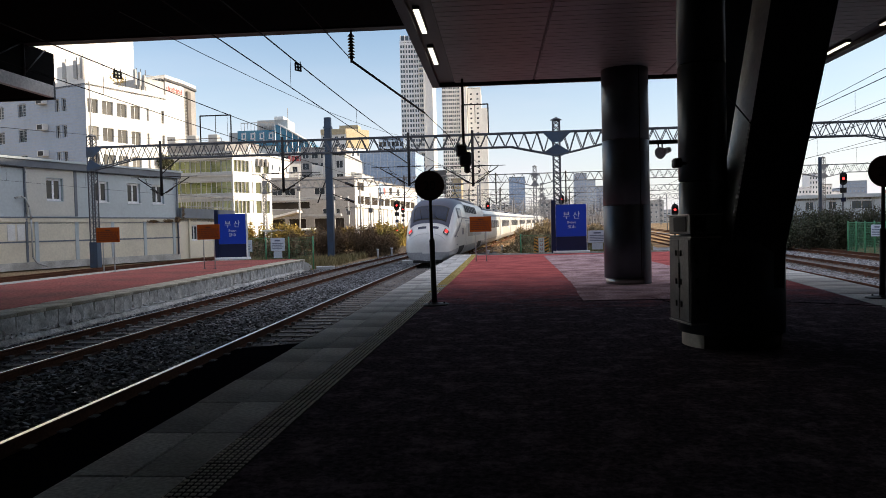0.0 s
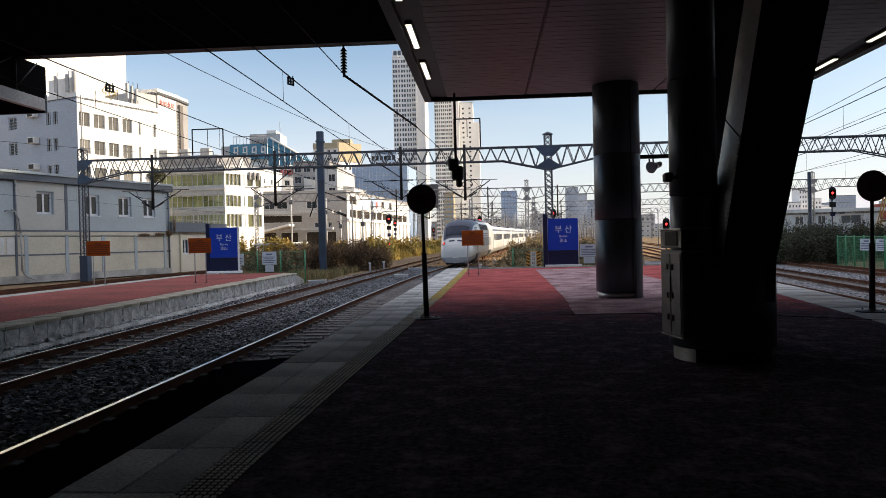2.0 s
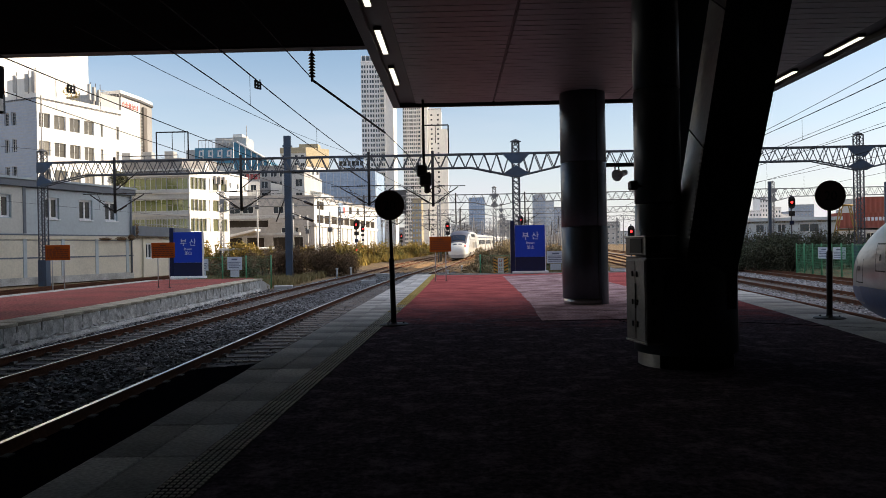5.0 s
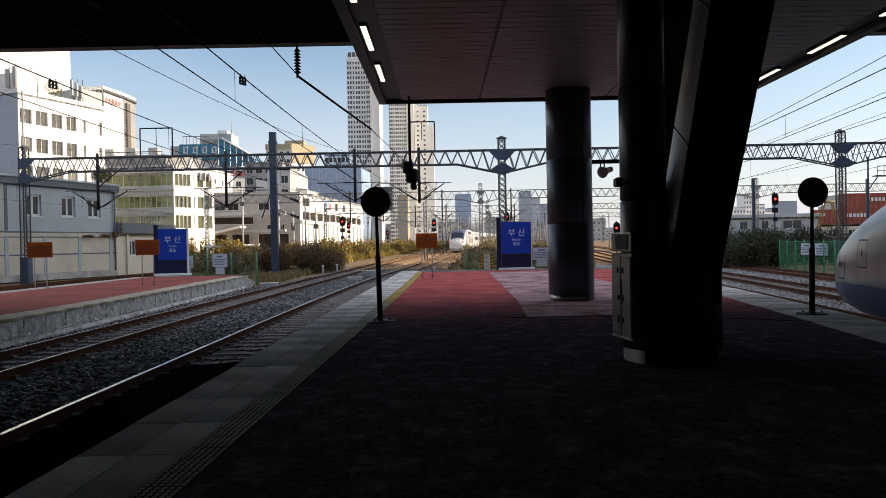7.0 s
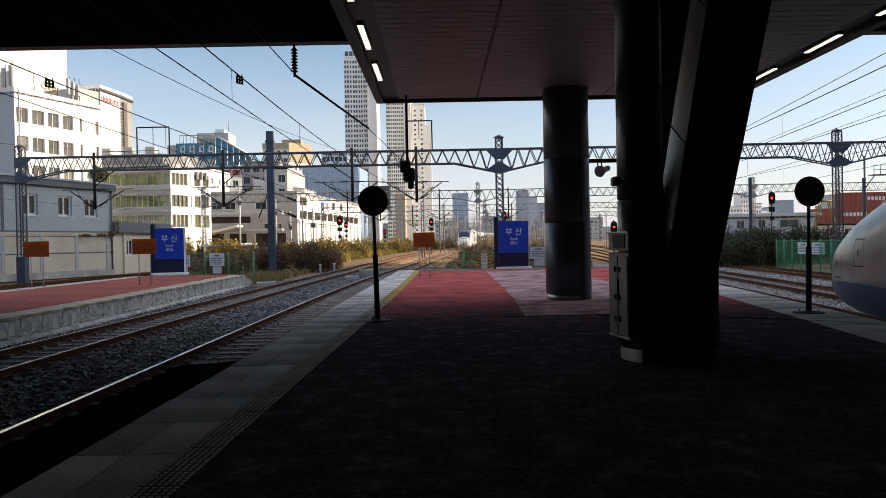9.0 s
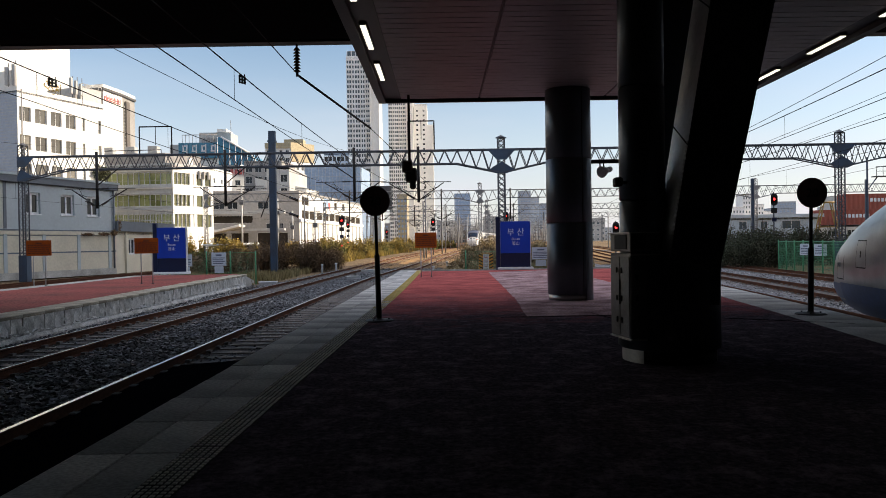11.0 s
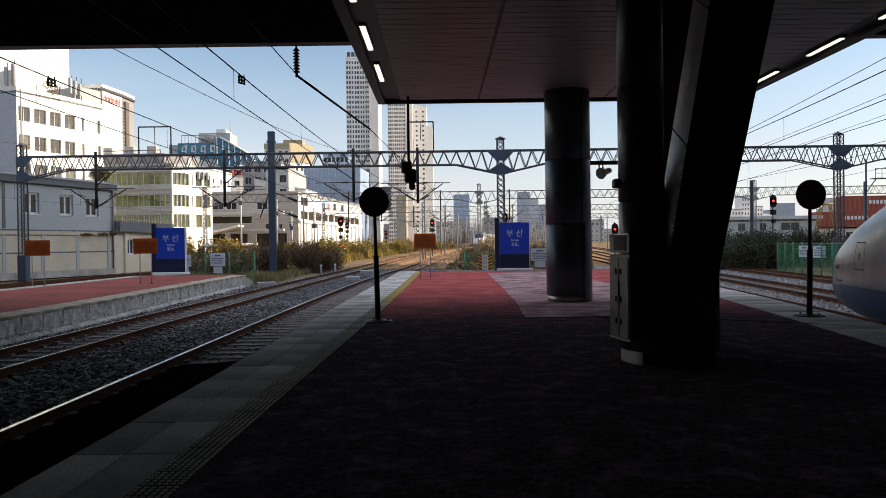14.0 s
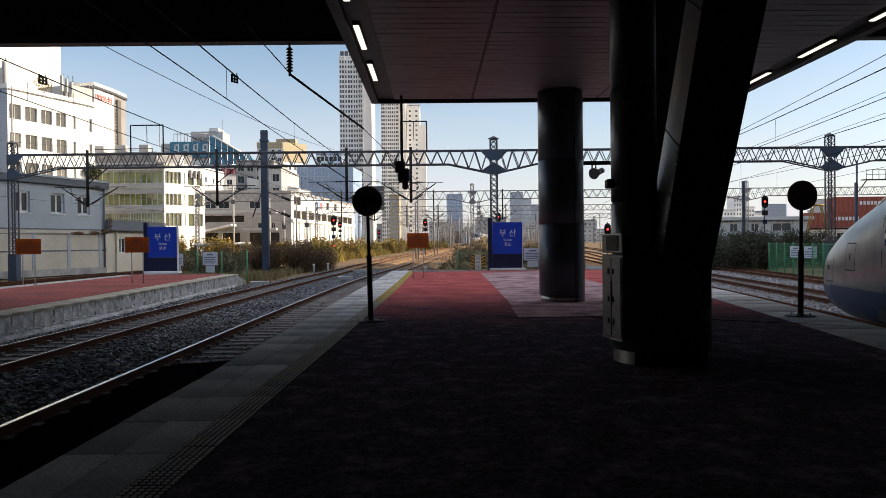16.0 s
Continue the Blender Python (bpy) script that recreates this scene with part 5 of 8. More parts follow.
    for k in range(34):
        part("baluster", rods([((-28.45 + 1.0 * k / 36.3, 63.4 + k * 0.3, 3.95), (-28.45 + 1.0 * k / 36.3, 63.4 + k * 0.3, 5.25), 0.016)], 4), M_WALLG, r)


def city():
    # white office block near the tracks: shaded end towards the station, sunlit long side
    A, B, C = (-79.0, 108.0), (-58.6, 100.0), (-53.2, 114.0)
    L0, L1 = length(A, B), length(B, C)
    r0 = []
    for k in range(6):
        z = 20.1 - k * 3.88
        r0.append((z, z + 1.85, [(1.6, 3.4), (6.75, 8.65), (15.3, 16.25), (16.75, 17.75)], M_GLASS, 1))
    r1 = []
    for k in range(4):
        z = 7.7 + k * 3.95
        r1.append((z, z + 2.05, [(0.3, 2.1), (2.75, 4.7), (5.35, 7.2), (7.9, 9.7), (10.9, 11.4), (13.9, 14.5)], M_GLASSB, 1))
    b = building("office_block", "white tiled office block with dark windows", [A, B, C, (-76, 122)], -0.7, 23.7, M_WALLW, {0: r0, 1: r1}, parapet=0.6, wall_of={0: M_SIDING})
    for k in range(52):
        o = part("siding_lap", boxes((0.05, L0 - 0.05, -0.03, -0.002, 1.0 + k * 0.44, 1.04 + k * 0.44)), M_WALLG, b)
        o.matrix_basis = pose(A[0], A[1], 0, 0, 0, math.degrees(math.atan2(B[1] - A[1], B[0] - A[0])))
    for x, h in ((-60.6, 2.6), (-59.6, 3.0), (-62.3, 2.4)):
        part("antenna_panel", boxes((x - 0.25, x + 0.25, 100.9, 101.3, 24.6, 24.6 + h), bevel=0.05), M_WALLG, b, "grey antenna panel")
        part("antenna_post", rods([((x, 101.5, 23.7), (x, 101.5, 25.2 + h), 0.07)]), M_GALV, b)
    for k in range(3):
        x, y = -55.4 + k * 0.32, 108.4 + k * 0.8
        part("antenna_panel", boxes((x - 0.2, x + 0.2, y - 0.2, y + 0.2, 24.9, 27.3 - 0.3 * k), bevel=0.05), M_WALLG, b, "grey antenna panel")
        part("antenna_post", rods([((x + 0.1, y + 0.3, 23.7), (x + 0.1, y + 0.3, 27.6), 0.06)]), M_GALV, b)
    part("drain_pipe", rods([((-58.3, 100.6, 2), (-58.3, 100.6, 24), 0.09)]), M_WALLD, b, "grey drain pipe")
    part("roof_hut", prism(bmesh.new(), [(-65, 103.6), (-59.4, 101.4), (-58.2, 104.6), (-63.8, 106.8)], 23.7, 26.9), M_WALLW, b)
    part("roof_pipe", rods([((-59.2, 100.6, 22), (-59.2, 100.6, 27.2), 0.2)]), M_WALLD, b)
    part("roof_pipe", rods([((-56.2, 107, 23), (-56.2, 107, 25.6), 0.1)]), M_GALV, b)
    part("roof_pipe", rods([((-55.3, 109.3, 23), (-55.2, 109.3, 26.0), 0.22)]), M_WALLD, b)
    part("roof_hut", prism(bmesh.new(), [(-55.0, 110.5), (-53.5, 114), (-60, 117), (-61.5, 113)], 24.2, 26.4), M_WALLG, b)
    part("railing", rods([((-54.9, 110.5, 26.9), (-53.4, 114, 26.9), 0.05)] + [((-54.9 + 1.5 * k / 6, 110.5 + 3.5 * k / 6, 26.3), (-54.9 + 1.5 * k / 6, 110.5 + 3.5 * k / 6, 26.9), 0.04) for k in range(7)]), M_WALLG, b)
    for u, z in ((12.9, 22.3), (12.9, 18.45), (12.9, 14.55)):
        o = part("air_unit", boxes((u - 0.8, u + 0.8, -0.9, -0.03, z - 0.9, z), bevel=0.05), M_WHITE, b, "white air-conditioning unit")
        o.matrix_basis = pose(A[0], A[1], 0, 0, 0, math.degrees(math.atan2(B[1] - A[1], B[0] - A[0])))
        g = part("air_grille", boxes((u - 0.55, u + 0.55, -0.93, -0.9, z - 0.8, z - 0.12)), M_IRON, o, "dark grille")
    rb = random.Random(90)
    me = leaf_cloud(rb, [(-56.6, 105.6, 24.6, 0.9, 0.9, 0.9), (-56.9, 104.8, 25.4, 0.7, 0.7, 0.7), (-56.3, 106.4, 25.3, 0.5, 0.5, 0.6)], 260, (0.1, 0.28), 0.25)
    me.materials.append(M_LEAFY)
    o = new("roof_plant", me)
    tagged(o, "straggly yellow plant on the office roof", "plant")
    building("tall_block", "tall plain white block behind the offices", [(-120, 112), (-94.8, 103.5), (-76.8, 150), (-100, 158)], -0.7, 60, M_WALLW, {}, parapet=0.6)
    # block with red lettering
    A, B, C = (-78.5, 152.5), (-70.0, 150.0), (-69.1, 157.0)
    # Station-facing side takes grey for its shade; the sunlit side stays white.
    b = building("cinema_block", "white block with dark roof band and red lettering", [A, B, C, (-69.0, 163), (-80, 166)], -0.7, 34.6, M_WALLD, {1: grid(7, 6, 22, 4, 2, 0.3, 0.3)}, parapet=0.0, wall_of={1: M_WALLW, 2: M_WALLD})
    part("roof_band", prism(bmesh.new(), [(-78.7, 152.3), (-69.9, 149.7), (-68.9, 157.0), (-68.8, 163), (-80, 166)], 35.0, 35.7), M_WALLW, b)
    part("dark_band", prism(bmesh.new(), [(-78.8, 152.2), (-69.8, 149.6), (-68.8, 157.1), (-68.7, 163.1), (-80, 166)], 34.5, 35.0), M_ROOFD, b)
    d = (Vector((*C, 0)) - Vector((*B, 0))).normalized()
    ang = math.degrees(math.atan2(d.y, d.x))
    rnd = random.Random(5)
    def glyph(x, w, h):
        """One sign letter as strokes."""
        bm = bmesh.new()
        box(bm, x, x + w * 0.55, -0.1, -0.02, h, h + 0.14)
        box(bm, x, x + 0.12, -0.1, -0.02, h, h + rnd.uniform(0.5, 1.0))
        box(bm, x + w * 0.3, x + w * 0.7, -0.1, -0.02, h + 0.5, h + 0.62)
        box(bm, x + w * 0.75, x + w * 0.75 + 0.12, -0.1, -0.02, h - 0.1, h + 1.1)
        box(bm, x + w * 0.55, x + w * 0.85, -0.1, -0.02, h + 0.75, h + 0.87)
        return bm
    for i in range(6):
        o = part("lettering_bar", glyph(0.35 + i * 1.02, 0.85, 32.5), M_REDTXT, b, "red sign lettering")
        o.matrix_basis = pose(B[0], B[1], 0, 0, 0, ang)
    turn = math.degrees(math.atan2(B[1] - A[1], B[0] - A[0]))
    for i in range(6):
        o = part("lettering_bar", glyph(3.0 + i * 0.9, 0.75, 32.1), M_REDTXT, b, "red sign lettering")
        o.matrix_basis = pose(A[0], A[1], 0, 0, 0, turn)
    part("stair_tower", boxes((-68.9, -68.5, 157.7, 159.3, -0.7, 33.6)), M_TAN, b, "brown-grey stair tower")
    for i in range(34):
        part("stair_slat", boxes((-69.5, -68.86, 157.3, 158.4, 8.5 + i * 0.72, 8.8 + i * 0.72)), M_WALLG, b, "pale stair slat")
    # green-windowed office
    A, B, C = (-60.6, 121.5), (-44.7, 120.0), (-40.3, 127.2)
    L0, L1 = length(A, B), length(B, C)
    bands = ((4.95, 2.2), (8.45, 1.95), (12.1, 2.0))
    rows0 = [(z, z + h, [(0.5 + i * 1.9, 2.38 + i * 1.9) for i in range(8)], M_GLASSG, 1) for z, h in bands]
    rows1 = [(z, z + h, [(0.25 + i * 0.82, 1.02 + i * 0.82) for i in range(5)] + [(4.9, 6.2), (6.7, 8.0)], M_GLASSO, 0) for z, h in bands]
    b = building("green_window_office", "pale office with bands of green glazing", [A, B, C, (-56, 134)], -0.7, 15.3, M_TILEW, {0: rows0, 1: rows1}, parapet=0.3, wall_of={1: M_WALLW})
    part("upper_storey", prism(bmesh.new(), [(-60.0, 122.6), (-46.5, 121.6), (-42.5, 127.6), (-56, 133)], 15.3, 17.5), M_WALLD, b, "grey roof storey")
    for k in range(14):
        part("tile_joint", prism(bmesh.new(), [(-60.62, 121.48), (-44.72, 119.97), (-44.72, 119.99), (-60.62, 121.5)], 0.4 + k * 1.12, 0.44 + k * 1.12), M_WALLD, b)
    for x, y in ((-58, 124), (-54, 123.4), (-50, 123)):
        part("roof_unit", boxes((x, x + 1.6, y, y + 1.4, 17.5, 18.9), bevel=0.04), M_WALLG, b, "pale roof unit")
    part("roof_pipe", rods([((-59.5, 122.3, 18.0), (-47, 121.3, 18.0), 0.08), ((-59.5, 122.3, 17.4), (-59.5, 122.3, 18.0), 0.06), ((-53, 121.8, 17.4), (-53, 121.8, 18.0), 0.06), ((-47, 121.3, 17.4), (-47, 121.3, 18.0), 0.06)]), M_GALV, b)
    part("fin", prism(bmesh.new(), [(-43.0, 123.0), (-42.6, 123.7), (-42.9, 123.9), (-43.3, 123.2)], -0.7, 16.8), M_WALLW, b, "white corner fin")
    for z in (4.6, 7.6, 11.3, 14.3):
        part("ledge", prism(bmesh.new(), [(-60.7, 121.3), (-44.6, 119.7), (-44.5, 120.1), (-60.6, 121.6)], z, z + 0.25), M_WALLG, b)
    for i in range(3):
        part("lettering_bar", boxes((-41.9 + i * 0.5, -41.6 + i * 0.5, 124.2 + i * 0.82, 124.8 + i * 0.82, 13.3, 14.6)), M_WALLD, b, "grey sign lettering")
    # teal-roofed block
    A, B, C = (-83.2, 220), (-66.4, 221), (-54.0, 225)
    b = building("teal_roof_block", "white block with a teal glazed front", [A, B, C, (-54, 245), (-83, 245)], -0.7, 26, M_WALLG, {0: grid(16.8, 3, 26, 7, 7, 0.6, 0.5), 1: grid(13, 3, 26, 7, 5, 0.6, 0.5)}, parapet=0.4, wall_of={1: M_WALLW})
    part("upper_storey", boxes((-83.2, -80.2, 221.5, 240, 26, 33.0)), M_WALLG, b, "grey stair head")
    part("upper_storey", boxes((-80, -66, 221.5, 240, 26, 30.6)), M_WALLW, b, "white upper storey")
    for i in range(8):
        part("glazed_panel", boxes((-80.2 + i * 1.56, -78.72 + i * 1.56, 220.6, 221.2, 28.6, 33.4)), M_TEAL, b, "teal glass panel")
    for i in range(4):
        x = -79.0 + i * 2.9
        part("lettering_bar", boxes((x, x + 1.5, 220.4, 220.55, 30.6, 31.0), (x + 0.1, x + 0.5, 220.4, 220.55, 31.0, 32.6), (x + 1.2, x + 1.55, 220.4, 220.55, 30.0, 32.8), (x + 0.2, x + 1.1, 220.4, 220.55, 32.2, 32.6)), M_WHTXT, b, "white sign lettering")
    # the sloping teal glass gable with its white ribs
    bm = bmesh.new()
    q = [bm.verts.new(v) for v in ((-68.5, 220.8, 26.5), (-56.6, 222.6, 26.5), (-58.6, 222.2, 29.8), (-67.2, 221.0, 35.0), (-68.5, 220.8, 35.0), (-68.5, 236, 35.0), (-67.2, 236, 35.0), (-58.6, 236, 29.8), (-56.6, 236, 26.5))]
    for fc in ((0, 1, 2, 3, 4), (4, 3, 6, 5), (3, 2, 7, 6), (2, 1, 8, 7)):
        bm.faces.new([q[k] for k in fc])
    part("sloping_glass", bm, M_TEAL, b, "teal glass gable")
    for k in range(7):
        x = -68.2 + k * 1.75
        zt = 35.0 if x < -67.2 else 35.0 - (x + 67.2) * 0.605
        part("glazing_rib", rods([((x, 220.55 + k * 0.24, 26.5), (x, 220.55 + k * 0.24, zt), 0.12)], 4), M_FRAMEW, b, "white glazing rib")
    part("gable_edge", rods([((-67.2, 220.7, 35.1), (-58.4, 222.0, 29.9), 0.3), ((-58.4, 222.0, 29.9), (-56.4, 222.4, 26.4), 0.3)], 6), M_WALLW, b, "white gable edge")
    part("plant_room", boxes((-76.2, -66.3, 228, 236, 30.6, 37.6)), M_WALLG, b, "white plant room")
    part("plant_room", boxes((-70.5, -67.5, 227.6, 234, 37.6, 38.6)), M_WALLW, b)
    for i in range(5):
        part("lettering_bar", boxes((-75.4 + i * 1.5, -74.4 + i * 1.5, 227.7, 227.95, 34.4, 35.8)), M_WALLD, b, "grey sign lettering")
    part("mast", rods([((-66.5, 229, 37), (-66.5, 229, 41.5), 0.1)]), M_WALLD, b)
    part("plant_railing", rods([((-79.5, 222, 36.0), (-69, 222, 36.0), 0.12)] + [((-79.5 + k * 1.06, 222, 33), (-79.5 + k * 1.06, 222, 36.0), 0.08) for k in range(10)]), M_WALLD, b)
    for i in range(6):
        part("lettering_bar", boxes((-64.6 + i * 1.2, -63.8 + i * 1.2, 221.2 + i * 0.38, 221.5 + i * 0.38, 23.6, 25.2)), M_REDTXT, b, "red sign lettering")
    # white buildings crowded before it
    building("white_annex", "white rendered annex with few windows", [(-62.5, 176), (-56.3, 176), (-55.0, 190), (-62.5, 190)], -0.7, 20.6, M_WALLW, {0: grid(6.2, 9, 20, 3, 2, 0.35, 0.4), 1: grid(14, 9, 20, 3, 3, 0.25, 0.35)}, parapet=0.3)
    building("grey_glass_annex", "grey office annex with dark glazing", [(-56.0, 205), (-45.5, 206), (-44.0, 218), (-56, 220)], -0.7, 25.5, M_WALLD, {0: grid(10.5, 12, 25, 4, 4, 0.7, 0.6)}, parapet=0.3)
    w = building("sloped_white_hall", "long white hall with a sloping roof edge", [(-50.5, 196), (-37.0, 198), (-36.0, 212), (-50.5, 214)], -0.7, 17.2, M_WALLW, {}, parapet=0.0)
    bm = bmesh.new()
    q = [bm.verts.new(v) for v in ((-50.5, 195.9, 17.2), (-37.0, 197.9, 17.2), (-50.5, 195.9, 20.0), (-50.5, 214, 17.2), (-36.0, 212, 17.2), (-50.5, 214, 20.0))]
    for fc in ((0, 1, 2), (1, 4, 5, 2), (3, 5, 4), (0, 2, 5, 3)):
        bm.faces.new([q[k] for k in fc])
    part("sloping_roof", bm, M_WALLW, w, "white sloping roof")
    # car park block with an open gallery
    A, B, C = (-60, 166), (-33.6, 170), (-25.6, 232)
    r1 = [(7.9, 9.9, [(2 + i * 5.8, 7.3 + i * 5.8) for i in range(10)], M_DARKIN, 0), (11.2, 13.2, [(2.0, 7.5), (30, 33), (38, 41)], M_DARKIN, 1)]
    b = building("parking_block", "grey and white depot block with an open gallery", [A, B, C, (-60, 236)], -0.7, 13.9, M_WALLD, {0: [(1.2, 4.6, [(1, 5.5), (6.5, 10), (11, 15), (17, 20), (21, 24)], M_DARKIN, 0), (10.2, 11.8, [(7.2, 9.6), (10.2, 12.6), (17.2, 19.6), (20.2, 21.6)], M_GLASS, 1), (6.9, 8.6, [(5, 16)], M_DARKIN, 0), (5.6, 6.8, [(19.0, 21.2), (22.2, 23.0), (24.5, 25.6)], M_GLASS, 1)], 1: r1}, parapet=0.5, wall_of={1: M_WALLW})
    part("canopy_slab", boxes((-60, -36, 164.6, 166.2, 5.0, 5.5)), M_WALLG, b, "projecting slab")
    part("canopy_slab", boxes((-60, -36, 164.8, 166.2, 8.9, 9.6)), M_WALLG, b, "projecting slab")
    bm = bmesh.new()
    q = [bm.verts.new(p) for p in ((-59, 160, 3.2), (-45, 160, 6.4), (-45, 165, 6.4), (-59, 165, 3.2), (-59, 160, 2.7), (-45, 160, 5.9), (-45, 165, 5.9), (-59, 165, 2.7))]
    for f in ((0, 1, 2, 3), (4, 7, 6, 5), (0, 4, 5, 1), (1, 5, 6, 2), (2, 6, 7, 3), (3, 7, 4, 0)):
        bm.faces.new([q[i] for i in f])
    part("ramp", bm, M_WALLW, b, "sloping ramp")
    bm = bmesh.new()
    d = (Vector((*C, 0)) - Vector((*B, 0))).normalized()
    ang = math.degrees(math.atan2(d.y, d.x))
    for i in range(14):
        o = part("pier", boxes((1 + i * 4.4, 1.35 + i * 4.4, -0.35, -0.03, 0, 6.98)), M_WALLW, b, "white pier")
        o.matrix_basis = pose(B[0], B[1], 0, 0, 0, ang)
    o = part("gallery_edge", boxes((0, 62, -0.5, -0.03, 7.0, 7.7)), M_WALLW, b, "white gallery edge")
    o.matrix_basis = pose(B[0], B[1], 0, 0, 0, ang)
    o = part("poster", boxes((20, 24, -0.1, -0.02, 11.2, 13.8)), M_WALLB, b, "blue and red poster")
    o.matrix_basis = pose(B[0], B[1], 0, 0, 0, ang)
    o = part("poster", boxes((24, 26, -0.1, -0.02, 11.2, 12.8)), M_REDTXT, b)
    o.matrix_basis = pose(B[0], B[1], 0, 0, 0, ang)
    # white sheds between
    building("low_shed", "low white shed beside the yard", [(-46, 190), (-40, 190), (-40, 215), (-46, 215)], -0.7, 22, M_WALLG, {0: grid(6, 3, 21, 5, 2)}, parapet=0.3)
    # ochre apartment block
    A, B, C = (-73.0, 300), (-62.6, 300), (-54.2, 309)
    b = building("ochre_apartments", "white and ochre apartment block", [A, B, C, (-58, 330), (-76, 330)], -0.7, 43.5, M_WALLW, {0: grid(10.4, 6, 42, 11, 4, 0.5, 0.5), 1: grid(12.3, 6, 42, 11, 5, 0.5, 0.45)}, parapet=0.8)
    part("ochre_cladding", prism(bmesh.new(), [(-62.2, 299.9), (-54.1, 308.7), (-54.4, 309.1), (-62.5, 300.4)], 36.5, 44.4), M_WALLY, b, "ochre upper cladding")
    part("plant_room", boxes((-66, -58, 304, 310, 43.5, 46.2)), M_WALLY, b)
    part("ochre_cladding", boxes((-73.1, -62.5, 299.5, 299.9, 42.0, 44.2)), M_WALLY, b, "ochre upper cladding")
    building("dark_glass_block", "dark blue glass block behind the apartments", [(-53.5, 330), (-42, 330), (-42, 350), (-53.5, 350)], -0.7, 43, M_WALLB, {0: grid(11.5, 4, 42, 12, 6, 0.8, 0.7, M_GLASS, 0)}, parapet=0.4)
    # blue glass hall
    A, B, C = (-47, 248), (-27.8, 250), (-26.5, 268)
    b = building("glass_hall", "blue glass-clad office block", [A, B, C, (-47, 270)], -0.7, 28.6, M_WALLB, {}, parapet=0.0)
    bm = bmesh.new()
    for i in range(17):
        box(bm, -46.95 + i * 1.19, -46.85 + i * 1.19, 247.65 + i * 0.124, 247.9 + i * 0.124, 2, 28.6)
    for k in range(9):
        z = 4 + k * 3.0
        rod(bm, (-47, 247.8, z), (-27.8, 249.8, z), 0.07, 4)
    part("mullions", bm, M_FAR, b, "pale mullions")
    # pair of apartment towers
    tower("apartment_tower", "tall pale apartment tower with many windows", (-51.6, 400), 17.5, 23, 105.0)
    tower("apartment_tower", "second tall apartment tower with bright end wall", (-31.0, 432), 14.5, 30, 92.0)
    b = building("stepped_tower", "bright white stepped tower", [(-16.0, 440), (-8.0, 440), (-8, 470), (-16, 470)], -0.7, 86, M_WALLW, {0: grid(8, 8, 84, 26, 2, 0.3, 0.4)}, parapet=0.4)
    part("step", boxes((-8, -4.4, 441, 470, -0.7, 74)), M_WALLW, b)
    part("roof_panel", boxes((-38, -27, 392, 393, 20, 33)), M_ROOFD, b)
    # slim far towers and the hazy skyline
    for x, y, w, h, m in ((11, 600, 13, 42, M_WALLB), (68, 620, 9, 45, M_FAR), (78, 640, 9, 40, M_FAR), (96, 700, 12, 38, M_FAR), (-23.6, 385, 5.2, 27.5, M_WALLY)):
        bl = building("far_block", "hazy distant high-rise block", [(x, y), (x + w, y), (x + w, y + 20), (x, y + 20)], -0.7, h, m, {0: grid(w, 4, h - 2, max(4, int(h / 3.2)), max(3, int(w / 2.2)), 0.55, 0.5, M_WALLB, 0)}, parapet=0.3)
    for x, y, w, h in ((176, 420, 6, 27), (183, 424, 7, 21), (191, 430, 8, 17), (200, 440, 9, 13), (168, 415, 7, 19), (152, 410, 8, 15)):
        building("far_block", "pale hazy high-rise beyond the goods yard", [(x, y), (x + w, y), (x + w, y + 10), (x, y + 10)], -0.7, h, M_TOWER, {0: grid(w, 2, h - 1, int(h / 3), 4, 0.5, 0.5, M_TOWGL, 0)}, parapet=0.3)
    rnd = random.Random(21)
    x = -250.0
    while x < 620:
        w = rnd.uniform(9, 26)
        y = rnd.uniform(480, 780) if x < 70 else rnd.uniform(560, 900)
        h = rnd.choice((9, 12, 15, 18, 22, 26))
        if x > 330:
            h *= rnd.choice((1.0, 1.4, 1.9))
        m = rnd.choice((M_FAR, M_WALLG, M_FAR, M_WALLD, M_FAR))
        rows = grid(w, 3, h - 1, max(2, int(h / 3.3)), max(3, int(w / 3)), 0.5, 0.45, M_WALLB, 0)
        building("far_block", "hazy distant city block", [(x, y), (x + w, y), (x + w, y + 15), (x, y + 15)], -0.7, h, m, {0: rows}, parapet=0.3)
        x += w + rnd.uniform(-6, 7)
    for k in range(34):
        x, y, w, h = rnd.uniform(-20, 260), rnd.uniform(400, 520), rnd.uniform(8, 18), rnd.choice((6, 8, 10, 13, 16))
        building("far_block", "pale low block at the far end of the yard", [(x, y), (x + w, y), (x + w, y + 12), (x, y + 12)], -0.7, h, rnd.choice((M_WALLD, M_FAR, M_WALLG, M_WALLG, M_TAN)), {0: grid(w, 1, h - 1, max(2, int(h / 3.3)), max(3, int(w / 2.6)), 0.5, 0.45, M_TOWGL, 0)}, parapet=0.3)
    bm = bmesh.new()
    n = 90
    prev = None
    for i in range(n):
        x = -2600 + 5200 * i / (n - 1)
        h = 30 + 40 * noise.noise((x * 0.0016, 3, 0)) + 22 * noise.noise((x * 0.006, 9, 0))
        a, b2, c = bm.verts.new((x, 2300, -1)), bm.verts.new((x, 2500, max(h, 12))), bm.verts.new((x, 2900, -1))
        if prev:
            bm.faces.new((prev[0], a, b2, prev[1]))
            bm.faces.new((prev[1], b2, c, prev[2]))
        prev = (a, b2, c)
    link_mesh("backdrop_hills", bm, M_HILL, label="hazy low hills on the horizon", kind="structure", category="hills")


